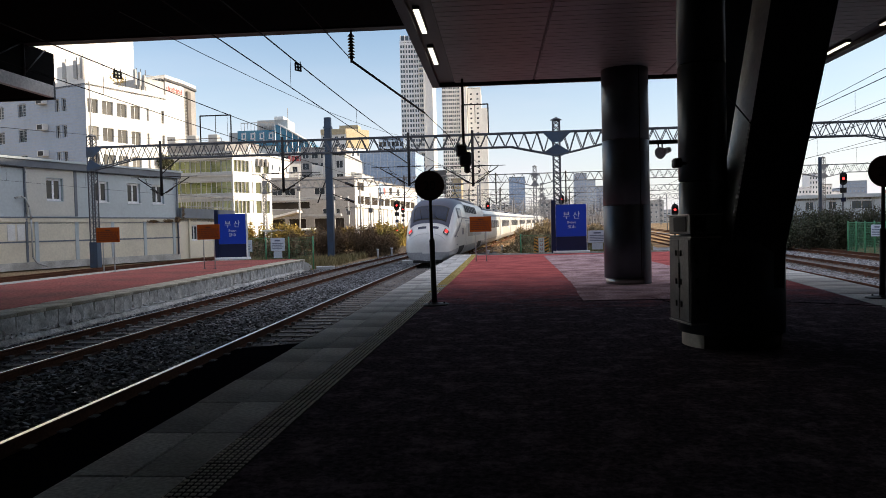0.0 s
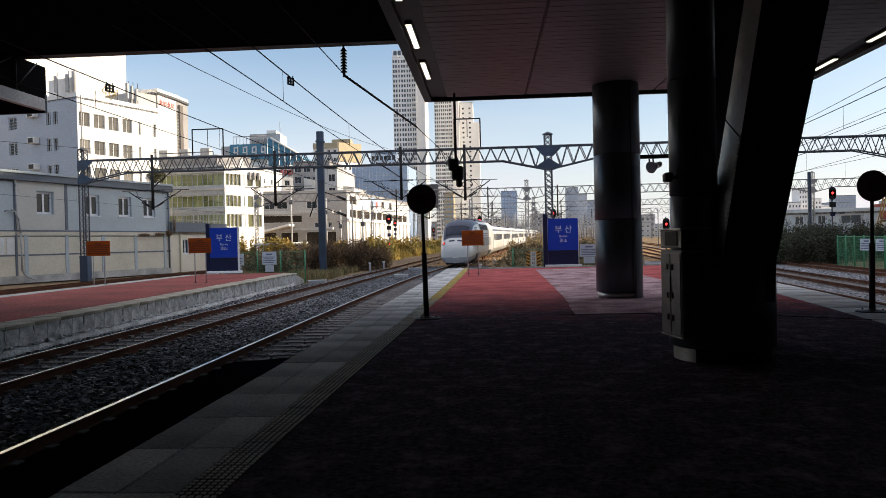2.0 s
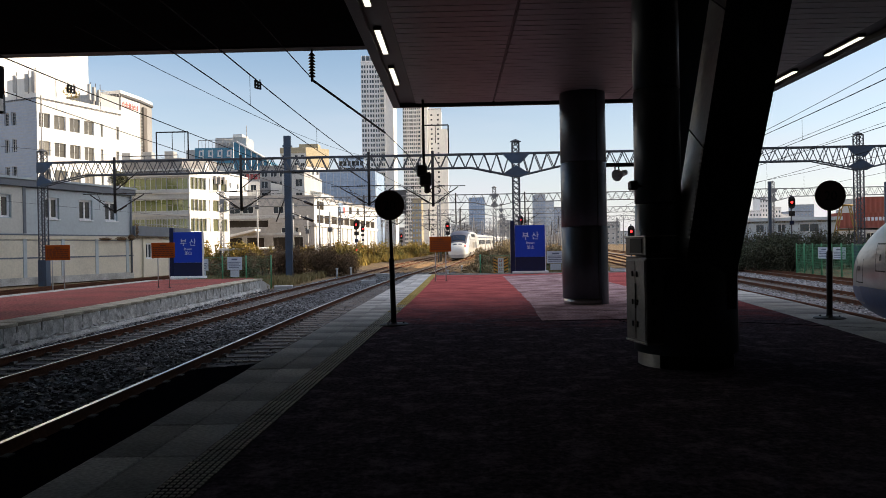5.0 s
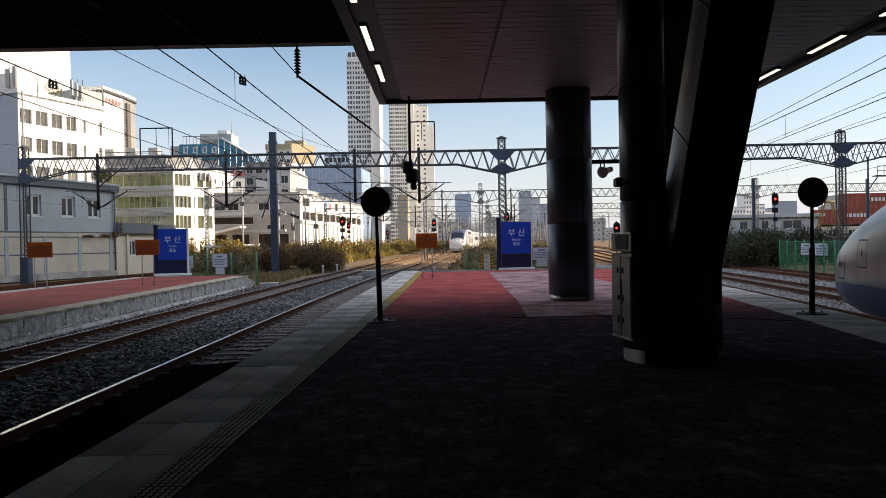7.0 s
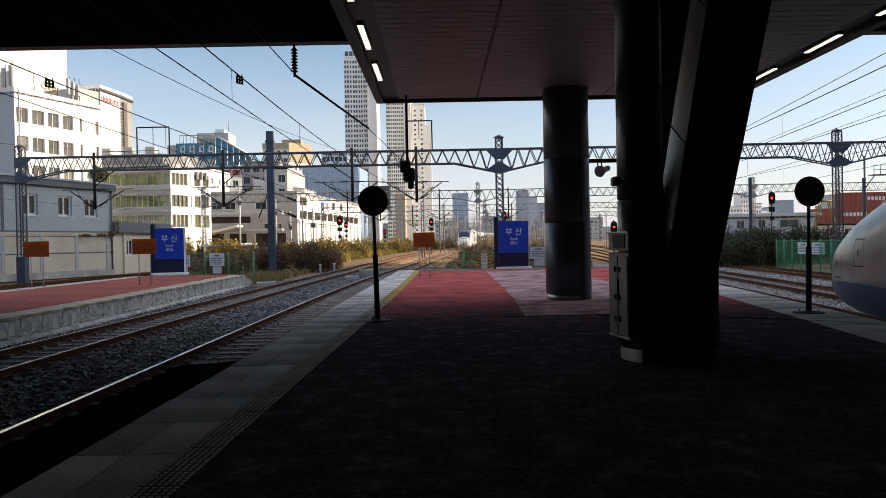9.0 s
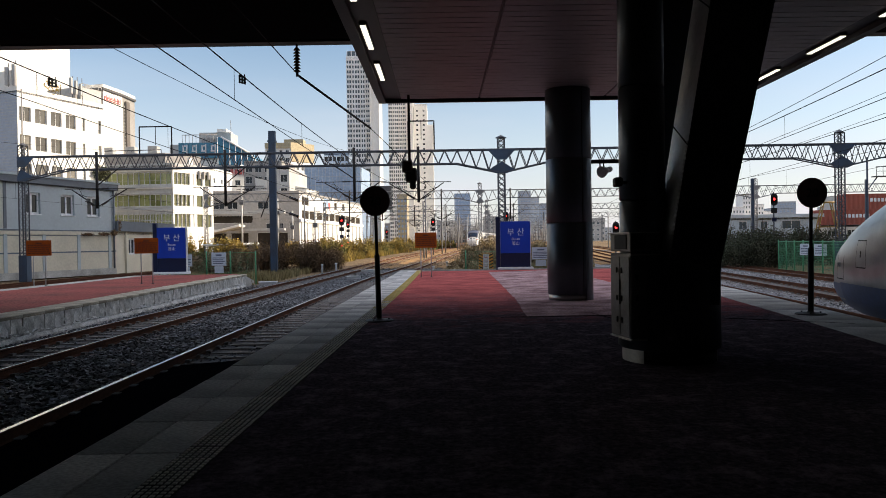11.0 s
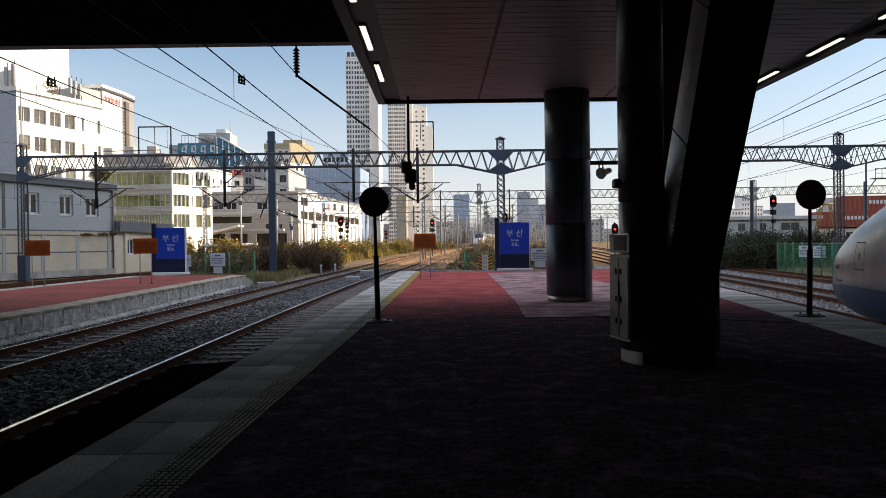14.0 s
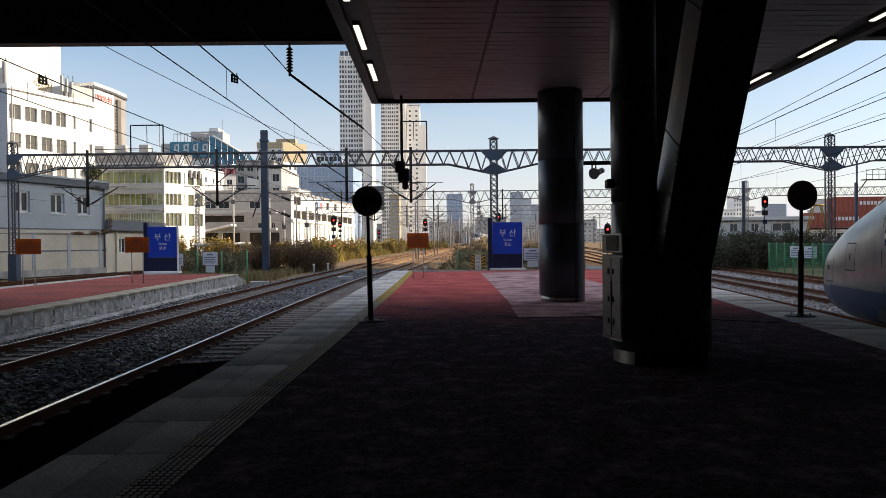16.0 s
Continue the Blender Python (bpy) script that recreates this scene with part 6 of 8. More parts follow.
def tower(name, label, at, w, dep, h):
    x, y = at
    r = []
    floors = 37
    fz = (h - 4) / floors
    for k in range(floors):
        z = 3 + k * fz
        cols = [(0.2, 1.2), (1.5, 2.5), (3.1, 3.9), (4.5, 5.5), (5.8, 6.8), (7.4, 8.2), (8.6, 9.4), (10.0, 10.8), (11.0, 11.8)]
        r.append((z + 0.55, z + 0.55 + fz * 0.62, [(a * w / 16.5, c * w / 16.5) for a, c in cols], M_TOWGL, 0))
    b = building(name, label, [(x, y), (x + w, y + 1), (x + w, y + dep), (x, y + dep)], -0.7, h, M_TOWER, {0: r}, parapet=1.0, wall_of={1: M_WALLW})
    part("end_wall", boxes((x + w * 0.78, x + w + 0.2, y + 0.2, y + dep, -0.7, h + 2.5)), M_WALLW, b, "bright end wall")
    part("roof_frame", boxes((x + 1, x + w * 0.5, y + 2, y + 8, h + 1, h + 4.2)), M_WALLG, b)
    bm = bmesh.new()
    for k in range(floors):
        z = 3 + k * fz
        box(bm, x + 9.6 * w / 16.5, x + 12.3 * w / 16.5, y - 0.5, y + 0.9, z - 0.15, z + 0.55)
    tagged(part("balconies", bm, M_WALLW, b), kind="stuff")
    for u in (2.75, 7.05, 9.7, 12.1):
        part("pier", boxes((x + u * w / 16.5 - 0.22, x + u * w / 16.5 + 0.22, y - 0.6, y + 0.1, -0.7, h + 0.6)), M_WALLW, b, "white pier")
    part("crown", boxes((x + 0.4, x + w * 0.55, y + 0.6, y + 1.2, h + 0.9, h + 3.6)), M_TOWGL, b, "glazed crown")
    for k in range(5):
        part("crown_post", boxes((x + 0.3 + k * w * 0.135, x + 0.7 + k * w * 0.135, y + 0.3, y + 0.7, h + 0.9, h + 4.0)), M_TOWER, b)


def containers():
    rows = [(63.0, 120, 3.4), (75.2, 120, 3.4), (67.3, 120, 6.0), (79.6, 120, 6.0)]
    for i, (x, y, z) in enumerate(rows):
        c = thing("shipping_container", "rust-red corrugated shipping container in a stack", "container", pose(x, y, z), group="stacked containers")
        bm = bmesh.new()
        L = 12.0
        n = 60
        prev = None
        for k in range(n + 1):
            u = L * k / n
            o = 0.06 if (k // 2) % 2 else 0.0
            a, b = bm.verts.new((u, o, 0.1)), bm.verts.new((u, o, 2.5))
            if prev:
                bm.faces.new((prev[0], a, b, prev[1]))
            prev = (a, b)
        box(bm, 0, L, 0.08, 2.4, 0, 2.6)
        part("corrugated_body", bm, M_CONTR, c)
        part("corner_frame", boxes((0, L, -0.04, 0.05, 2.48, 2.6), (0, L, -0.04, 0.05, 0, 0.12), (0, 0.15, -0.04, 0.05, 0, 2.6), (L - 0.15, L, -0.04, 0.05, 0, 2.6)), M_CONTR, c)
        for j in range(7):
            part("lettering_bar", boxes((4.2 + j * 0.62, 4.62 + j * 0.62, -0.08, -0.05, 1.25, 1.85)), M_WHTXT, c, "white lettering")
    b = building("yard_stack_base", "long low pale yard building under the containers", [(58.6, 117), (100, 117), (100, 130), (58.6, 130)], -0.7, 3.4, M_WALLG, {0: [(1.5, 2.6, [(1 + i * 3.2, 2.5 + i * 3.2) for i in range(12)], M_GLASS, 1)]}, parapet=0.0)
    b = building("yard_office", "low pale blue-grey yard office with square windows", [(36, 112), (57.6, 110), (58, 122), (36, 124)], -0.7, 4.6, M_YARD, {0: [(2.9, 4.1, [(1.0, 2.0), (3.4, 4.4), (6.5, 7.5), (10.0, 11.2), (13.2, 14.3), (16.4, 19.2)], M_TOWGL, 1)]}, parapet=0.0)
    part("eave", prism(bmesh.new(), [(35.5, 111.5), (58.2, 109.4), (58.5, 122), (35.5, 124)], 4.6, 5.1), M_YARD, b, "pale roof edge")
    t = thing("yellow_frame", "yellow steel A-frame in the goods yard", "frame")
    for a, c in (((55.4, 108, -0.7), (57.1, 108, 6.6)), ((60.0, 108, -0.7), (58.3, 108, 6.6))):
        for off in (0.0, 0.55):
            part("leg", rods([((a[0] + off, a[1], a[2]), (c[0] + off * 0.6, c[1], c[2]), 0.09)]), M_YFRAME, t, "yellow leg")
        part("lacing", rods([((a[0] + (c[0] - a[0]) * k / 9 + 0.5 * (k % 2), 108, a[2] + 7.3 * k / 9), (a[0] + (c[0] - a[0]) * (k + 1) / 9 + 0.5 * ((k + 1) % 2), 108, a[2] + 7.3 * (k + 1) / 9), 0.05) for k in range(9)]), M_YFRAME, t, "yellow lacing bars")
    part("cross_bar", rods([((56.4, 108, 3.0), (59.3, 108, 3.0), 0.08), ((56.6, 108, 6.7), (59.2, 108, 6.7), 0.16)]), M_YFRAME, t)


# ---- plants ----
def leaf_cloud(rnd, blobs, count, size, flat=0.5):
    """Small leaf blades through overlapping clumps, denser at the skin."""
    verts, faces = [], []
    for _ in range(count):
        cx, cy, cz, rx, ry, rz = blobs[rnd.randrange(len(blobs))]
        v = Vector((rnd.gauss(0, 1), rnd.gauss(0, 1), rnd.gauss(0, 1))).normalized() * (rnd.random() ** 0.4) * rnd.uniform(0.85, 1.12)
        p = Vector((cx + v.x * rx, cy + v.y * ry, cz + v.z * rz))
        s = rnd.uniform(*size)
        q = Euler((rnd.uniform(-1.2, 1.2), rnd.uniform(-1.2, 1.2), rnd.uniform(0, 6.28))).to_matrix()
        o = len(verts)
        verts.extend(tuple(p + q @ Vector(w)) for w in ((-s, 0, 0), (0, -s * flat, 0.1 * s), (s, 0, 0), (0, s * flat, 0.1 * s)))
        faces.append((o, o + 1, o + 2, o + 3))
    me = bpy.data.meshes.new("leaves")
    me.from_pydata(verts, [], faces)
    return me


def shrub(x, y, w, d, h, material, label, seed, count=3500, z=-0.78, size=(0.06, 0.13)):
    rnd = random.Random(seed)
    s = thing("shrub", label, "shrub", pose(x, y, z + rise(y)), group="shrubs beside the tracks")
    blobs = []
    even = material in (M_LEAFD, M_LEAFG)
    for _ in range(max(6, int(w * (4.5 if even else 2.2)))):
        hh = h * rnd.uniform(0.75 if even else 0.5, 1.0)
        blobs.append((rnd.uniform(-w / 2, w / 2), rnd.uniform(-d / 2, d / 2), hh * 0.5, rnd.uniform(0.5, 0.95), rnd.uniform(0.4, 0.8), hh * 0.5))
    me = leaf_cloud(rnd, blobs, count, size)
    me.materials.append(material)
    c = new("foliage", me)
    c.parent = s
    bm = bmesh.new()
    for _ in range(int(14 + w * 6)):
        bx = rnd.uniform(-w / 2, w / 2)
        by = rnd.uniform(-d / 2, d / 2)
        tip = Vector((bx + rnd.uniform(-0.6, 0.6), by + rnd.uniform(-0.4, 0.4), h * rnd.uniform(0.6, 1.15)))
        rod(bm, (bx, by, 0), tip, 0.022, 4, 0.006)
    tagged(part("twigs", bm, M_BARK, s, "thin bare twigs"), kind="stuff")


def tree(x, y, h, r, material, label, seed, count=4000, size=(0.12, 0.25)):
    rnd = random.Random(seed)
    t = thing("tree", label, "tree", pose(x, y, -0.78 + rise(y)))
    bm = bmesh.new()
    rod(bm, (0, 0, 0), (0.1, 0, h * 0.45), h * 0.028, 8, h * 0.018)
    blobs = []
    for k in range(9):
        a = k * 2.4
        tip = Vector((math.cos(a) * r * rnd.uniform(0.4, 0.8), math.sin(a) * r * rnd.uniform(0.4, 0.8), h * rnd.uniform(0.5, 0.92)))
        rod(bm, (0.1, 0, h * rnd.uniform(0.3, 0.45)), tip, h * 0.012, 5, 0.02)
        blobs.append((*tip, r * rnd.uniform(0.3, 0.5), r * rnd.uniform(0.3, 0.5), r * rnd.uniform(0.25, 0.45)))
    part("trunk", bm, M_BARK, t, "brown trunk and limbs")
    me = leaf_cloud(rnd, blobs, count, size)
    me.materials.append(material)
    c = new("crown", me)
    c.parent = t


def grass(name, label, area, count, h, material, seed, z=-0.78):
    """Tufts of blades over a stretch given by x(y) limits."""
    rnd = random.Random(seed)
    verts, faces = [], []
    y0, y1, lo, hi = area
    for _ in range(count):
        y = y0 + (y1 - y0) * rnd.random()
        x = rnd.uniform(lo(y), hi(y))
        if noise.noise((x * 0.25, y * 0.25, seed)) < -0.25:
            continue
        hh = h * rnd.uniform(0.35, 1.0) * (1 + 0.6 * noise.noise((x * 0.15, y * 0.15, seed + 3)))
        for _ in range(3):
            a = rnd.uniform(0, math.tau)
            lean = rnd.uniform(0.1, 0.55) * hh
            w = rnd.uniform(0.012, 0.03) + h * 0.012
            px, py = x + rnd.uniform(-0.12, 0.12), y + rnd.uniform(-0.12, 0.12)
            c, s = math.cos(a), math.sin(a)
            o = len(verts)
            g = z + rise(y)
            verts.extend([(px - s * w, py + c * w, g), (px + s * w, py - c * w, g), (px + c * lean, py + s * lean, g + hh)])
            faces.append((o, o + 1, o + 2))
    me = bpy.data.meshes.new(name)
    me.from_pydata(verts, [], faces)
    me.materials.append(material)
    tagged(new(name, me), label, "grass", kind="stuff")


def mesh_fence(name, label, pts, h, material, posts=2.0, z=-0.7, wr=0.003):
    """A welded-mesh fence along plan points."""
    f = thing(name, label, "fence", group="green mesh fences")
    for a, b in zip(pts, pts[1:]):
        L = length(a, b)
        n = max(1, round(L / posts))
        d = Vector((b[0] - a[0], b[1] - a[1], 0)) / L
        for k in range(n + 1):
            p = Vector((*a, 0)) + d * (L * k / n)
            part("post", rods([((p.x, p.y, z), (p.x, p.y, z + h + 0.08), 0.045)], 8), material, f, "green post")
        for k in range(n):
            p, q = Vector((*a, 0)) + d * (L * k / n), Vector((*a, 0)) + d * (L * (k + 1) / n)
            bm = bmesh.new()
            m = 22
            for i in range(1, m):
                r = p.lerp(q, i / m)
                rod(bm, (r.x, r.y, z + 0.08), (r.x, r.y, z + h), wr, 3)
            for i in range(13):
                zz = z + 0.08 + (h - 0.1) * i / 12
                rod(bm, (p.x, p.y, zz), (q.x, q.y, zz), wr * 3.2 if i in (0, 12) else wr * 1.15, 4)
            part("mesh_panel", bm, material, f, "welded wire panel")


def fence_notice(x, y, z, w, h, turn, lower=True):
    s = thing("fence_notice", "white notice with blue-grey writing on the fence", "sign", pose(x, y, z, 0, 0, turn), group="notices on the fences")
    p = part("sheet", boxes((-w / 2, w / 2, -0.015, 0.015, 0, h), bevel=0.004), M_PAPER, s)
    part("heading", boxes((-w * 0.2, w * 0.2, -0.02, -0.015, h * 0.74, h * 0.86)), M_GREYTXT, p, "grey heading")
    for k in range(4):
        part("writing_line", boxes((-w * 0.42, w * (0.42 - 0.1 * (k % 2)), -0.02, -0.015, h * (0.56 - k * 0.14), h * (0.62 - k * 0.14))), M_GREYTXT, p, "grey row of writing")
    if lower:
        part("lower_sheet", boxes((-w * 0.3, w * 0.3, -0.01, 0.01, -h * 0.55, -0.03)), M_PAPER, s)


def hazard_panel(x, y):
    s = thing("hazard_panel", "striped orange and black warning panel with a white strip", "sign", pose(x, y, -0.7), group="striped warning panels")
    part("panel", boxes((-0.45, 0.45, -0.02, 0.02, 0.35, 1.55), bevel=0.005), M_HAZY, s, "orange panel")
    bm = bmesh.new()
    for side in (-1, 1):
        for k in range(6):
            z = 0.38 + k * 0.2
            q = [bm.verts.new(p) for p in ((side * 0.2, -0.024, z), (side * 0.44, -0.024, z + 0.12 * side * side), (side * 0.44, -0.024, z + 0.2), (side * 0.2, -0.024, z + 0.09))]
            bm.faces.new(q if side < 0 else q[::-1])
    part("stripes", bm, M_BLACK, s, "black stripes")
    part("strip", boxes((-0.18, 0.18, -0.03, -0.02, 0.38, 1.52)), M_WHITE, s, "white strip")
    for k in range(4):
        part("writing_bar", boxes((-0.09, 0.09, -0.036, -0.03, 0.47 + k * 0.27, 0.5 + k * 0.27), (-0.09, -0.06, -0.036, -0.03, 0.5 + k * 0.27, 0.62 + k * 0.27), (0.04, 0.07, -0.036, -0.03, 0.5 + k * 0.27, 0.64 + k * 0.27)), M_REDTXT, s, "red writing")
    for sx in (-0.35, 0.35):
        part("leg", rods([((sx, 0.03, 0), (sx, 0.03, 1.5), 0.025)]), M_GALV, s)


# ---- trains ----
def hull(stations):
    """A body shape: u in metres back from the nose, v from -1 (lower left) over the roof to 1."""
    us = [s[0] for s in stations]
    cols = list(zip(*stations))

    def S(u, v, off=0.0):
        w, zb, zt, n = (float(np.interp(u, us, cols[k])) for k in (1, 2, 3, 4))
        a = v * radians(158)
        cs, sn = math.cos(a), math.sin(a)
        zc = zb + (zt - zb) * 0.42
        hh = (zt - zc) if cs >= 0 else (zc - zb) / math.cos(radians(22)) ** (2 / n)
        return Vector(((w / 2 + off) * math.copysign(abs(sn) ** (2 / n), sn), u, zc + (hh + off) * math.copysign(abs(cs) ** (2 / n), cs)))
    return S


def skin(S, us, v0, v1, nv, off=0.0, cap=False, bm=None):
    bm = bm or bmesh.new()
    rows = [[bm.verts.new(S(u, v0 + (v1 - v0) * k / nv, off)) for k in range(nv + 1)] for u in us]
    for a, b in zip(rows, rows[1:]):
        for k in range(nv):
            f = bm.faces.new((a[k], a[k + 1], b[k + 1], b[k]))
            f.smooth = True
    if cap:
        bm.faces.new(rows[0][::-1])
        bm.faces.new(rows[-1])
    return bm


def by_height(S, u, z, side):
    """The v at which the side of the body reaches height z."""
    lo, hi = 0.0, 1.0
    for _ in range(30):
        mid = (lo + hi) / 2
        if S(u, mid).z > z:
            lo = mid
        else:
            hi = mid
    return side * (lo + hi) / 2


def side_patch(S, u0, u1, z0, z1, side, off, n=2, bm=None):
    bm = bm or bmesh.new()
    rows = []
    for i in range(n + 1):
        u = u0 + (u1 - u0) * i / n
        va, vb = by_height(S, u, z0, side), by_height(S, u, z1, side)
        rows.append([bm.verts.new(S(u, va + (vb - va) * k / 4, off)) for k in range(5)])
    for a, b in zip(rows, rows[1:]):
        for k in range(4):
            f = bm.faces.new((a[k], a[k + 1], b[k + 1], b[k]) if side > 0 else (a[k], b[k], b[k + 1], a[k + 1]))
            f.smooth = True
    return bm


def bogie(parent, u):
    b = part("bogie", boxes((-1.1, 1.1, u - 1.6, u + 1.6, 0.35, 0.7), (-1.15, -1.0, u - 1.3, u + 1.3, 0.3, 0.62), (1.0, 1.15, u - 1.3, u + 1.3, 0.3, 0.62), bevel=0.03), M_BLACK, parent, "dark bogie frame")
    for du in (-1.25, 1.25):
        for s in (-0.75, 0.75):
            part("wheel", rods([((s - 0.06, u + du, 0.45), (s + 0.06, u + du, 0.45), 0.45)], 18), M_RUST, b, "steel wheel")


def tail_car():
    """The streamlined power car at the end of the leaving train; nose at the origin, body along +y."""
    c = thing("power_car", "white and grey streamlined high-speed power car", "train car", group="high-speed train")
    st = [(0.0, 0.5, 0.26, 1.1, 2.6), (0.03, 1.3, 0.2, 1.35, 2.6), (0.1, 1.95, 0.19, 1.6, 2.6), (0.35, 2.42, 0.2, 1.92, 2.7), (0.9, 2.66, 0.18, 2.24, 2.8), (1.5, 2.8, 0.2, 2.8, 3.1), (2.2, 2.86, 0.24, 3.3, 3.3), (3.0, 2.9, 0.28, 3.64, 3.5), (4.2, 2.94, 0.3, 3.84, 3.7), (6.5, 2.96, 0.32, 3.9, 3.8), (22.0, 2.96, 0.32, 3.9, 4.2)]
    S = hull(st)
    us = [0, 0.015, 0.03, 0.06, 0.12, 0.25, 0.4, 0.65, 0.9, 1.25, 1.6, 2.0, 2.4, 2.85, 3.3, 3.9, 4.6, 5.5, 6.5, 9, 13, 17, 21.6, 22]
    part("body", skin(S, us, -1, 1, 48, cap=True), M_TRAINW, c, "white painted shell")
    hood = part("grey_hood", skin(S, [1.0, 1.25, 1.6, 2.0, 2.4, 2.85, 3.3, 3.9, 4.6, 5.6, 6.6, 7.4], -0.3, 0.3, 26, 0.012), M_TRAING, c, "slate grey hood over the cab and roof")
    part("screen_frame", skin(S, [1.2, 1.4, 1.6, 2.0, 2.2, 2.32], -0.215, 0.215, 16, 0.02), M_BLACK, hood, "black windscreen surround")
    w = part("windscreen", skin(S, [1.28, 1.4, 1.6, 2.0, 2.12, 2.2], -0.19, 0.19, 16, 0.03), M_SCREEN, hood, "dark blue windscreen")
    for v in (-0.07, 0.07):
        part("wiper", rods([(S(1.24, v, 0.05), S(1.95, v * 0.5 - 0.06, 0.05), 0.018)]), M_BLACK, w)
    for s in (-1, 1):
        bm = bmesh.new()
        for ua, ub, zt in ((0.0, 0.015, 0.72), (0.015, 0.03, 0.72), (0.03, 0.06, 0.72), (0.06, 0.12, 0.72), (0.12, 0.25, 0.73), (0.25, 0.4, 0.74), (0.4, 0.65, 0.76), (0.65, 0.9, 0.78), (0.9, 2.0, 0.82), (2.0, 3.2, 0.88), (6.2, 15.8, 0.92), (19.4, 21.8, 0.92)):
            side_patch(S, ua, ub, S((ua + ub) / 2, 1).z + 0.02, zt, s, 0.02, 3, bm)
        part("skirt", bm, M_TRAINLG, c, "grey skirt")
        part("bogie_opening", side_patch(S, 3.3, 6.1, 0.36, 0.95, s, 0.006, 3), M_BLACK, c, "dark bogie opening")
        part("bogie_opening", side_patch(S, 15.9, 19.3, 0.36, 0.95, s, 0.006, 3), M_BLACK, c, "dark bogie opening")
        lam = part("light_cluster", skin(S, [0.36, 0.48, 0.62, 0.8], s * 0.235, s * 0.35, 6, 0.03), M_BLACK, c, "dark light cluster")
        part("tail_light", skin(S, [0.5, 0.62, 0.74], s * 0.255, s * 0.315, 4, 0.045), M_TAIL, lam, "glowing red tail light")
        part("head_light", skin(S, [0.39, 0.43, 0.47], s * 0.255, s * 0.325, 4, 0.045), M_WHITE, lam, "unlit white lamp")
        # a dark line sweeps up from the light and runs back below the roof
        bm = bmesh.new()
        for k in range(12):
            ua, ub = 1.3 + k * 0.3, 1.62 + k * 0.3
            z = 1.5 + 1.05 * (k / 11) ** 1.1
            side_patch(S, ua, ub, z, z + 0.1, s, 0.016, 1, bm)
        side_patch(S, 4.9, 14.5, 2.6, 2.68, s, 0.016, 5, bm)
        side_patch(S, 6.4, 14.5, 2.44, 2.49, s, 0.016, 5, bm)
        part("stripe", bm, M_TRAING, c, "dark line sweeping up the side")
        win = part("cab_window", side_patch(S, 3.05, 4.5, 2.62, 3.2, s, 0.02, 3), M_TRAING, c, "dark outlined cab side window")
        # Pale grey paint stands in for the reflection on the cab pane.
        part("cab_pane", side_patch(S, 3.2, 4.3, 2.7, 3.1, s, 0.032, 3), M_TRAINLG, win, "pane with its pale reflection as colour")
        for k in range(7):
            part("vent_grille", side_patch(S, 7.0 + k * 1.2, 8.05 + k * 1.2, 3.0, 3.5, s, 0.02, 2), M_BLACK, c, "black roof-side grille")
        part("crew_door", side_patch(S, 6.3, 7.2, 0.9, 2.4, s, 0.01, 2), M_TRAINW, c, "crew door")
        part("door_gap", side_patch(S, 6.24, 6.3, 0.9, 2.44, s, 0.012, 1), M_TRAING, c, "thin door gap")
        part("door_gap", side_patch(S, 7.2, 7.26, 0.9, 2.44, s, 0.012, 1), M_TRAING, c, "thin door gap")
        part("grey_panel", side_patch(S, 8.0, 11.6, 1.45, 2.3, s, 0.012, 4), M_TRAINTAN, c, "beige-grey side panel")
        part("grey_panel", side_patch(S, 11.9, 19.0, 1.45, 2.3, s, 0.012, 6), M_TRAINLG, c, "pale grey side panel")
        for k in range(3):
            part("number_bar", side_patch(S, 4.35 + k * 0.42, 4.65 + k * 0.42, 1.62, 2.02, s, 0.02, 1), M_TRAING, c, "dark car number")
        part("step_hatch", side_patch(S, 2.0, 2.5, 1.05, 1.1, s, 0.014, 1), M_TRAING, c)
        part("step_hatch", side_patch(S, 2.0, 2.5, 1.5, 1.55, s, 0.014, 1), M_TRAING, c)
        part("step_hatch", side_patch(S, 2.46, 2.52, 1.05, 1.55, s, 0.014, 1), M_TRAING, c)
    part("nose_seam", skin(S, [0.2, 0.21], -0.4, 0.4, 14, 0.014), M_TRAINLG, c, "thin nose seam")
    part("front_skirt", boxes((-0.26, 0.26, -0.022, 0.004, 0.3, 0.66)), M_TRAINLG, c, "grey front skirt")
    part("lower_lip", boxes((-0.8, 0.8, 0.0, 0.6, 0.14, 0.3), bevel=0.03), M_BLACK, c, "dark lower lip")
    # maker's mark on the bonnet as two plain shapes
    for v0, v1 in ((-0.125, -0.012), (0.012, 0.125)):
        part("mark", skin(S, [0.52, 0.62, 0.74], v0, v1, 5, 0.02), M_NAVY, c, "dark blue mark")
    part("roof_fairing", boxes((-0.9, 0.9, 8.5, 20, 3.84, 4.02), bevel=0.06), M_TRAING, c, "grey roof fairing")
    part("pantograph", rods([((-0.5, 13, 4.02), (0, 14.2, 4.6), 0.03), ((0.5, 13, 4.02), (0, 14.2, 4.6), 0.03), ((0, 14.2, 4.6), (0, 12.8, 5.15), 0.03), ((-0.8, 12.8, 5.15), (0.8, 12.8, 5.15), 0.03)]), M_IRON, c, "folded pantograph")
    part("gangway", boxes((-1.3, 1.3, 22.0, 22.5, 0.6, 3.85), bevel=0.1), M_BLACK, c)
    bogie(c, 4.6)
    bogie(c, 17.8)
    return c


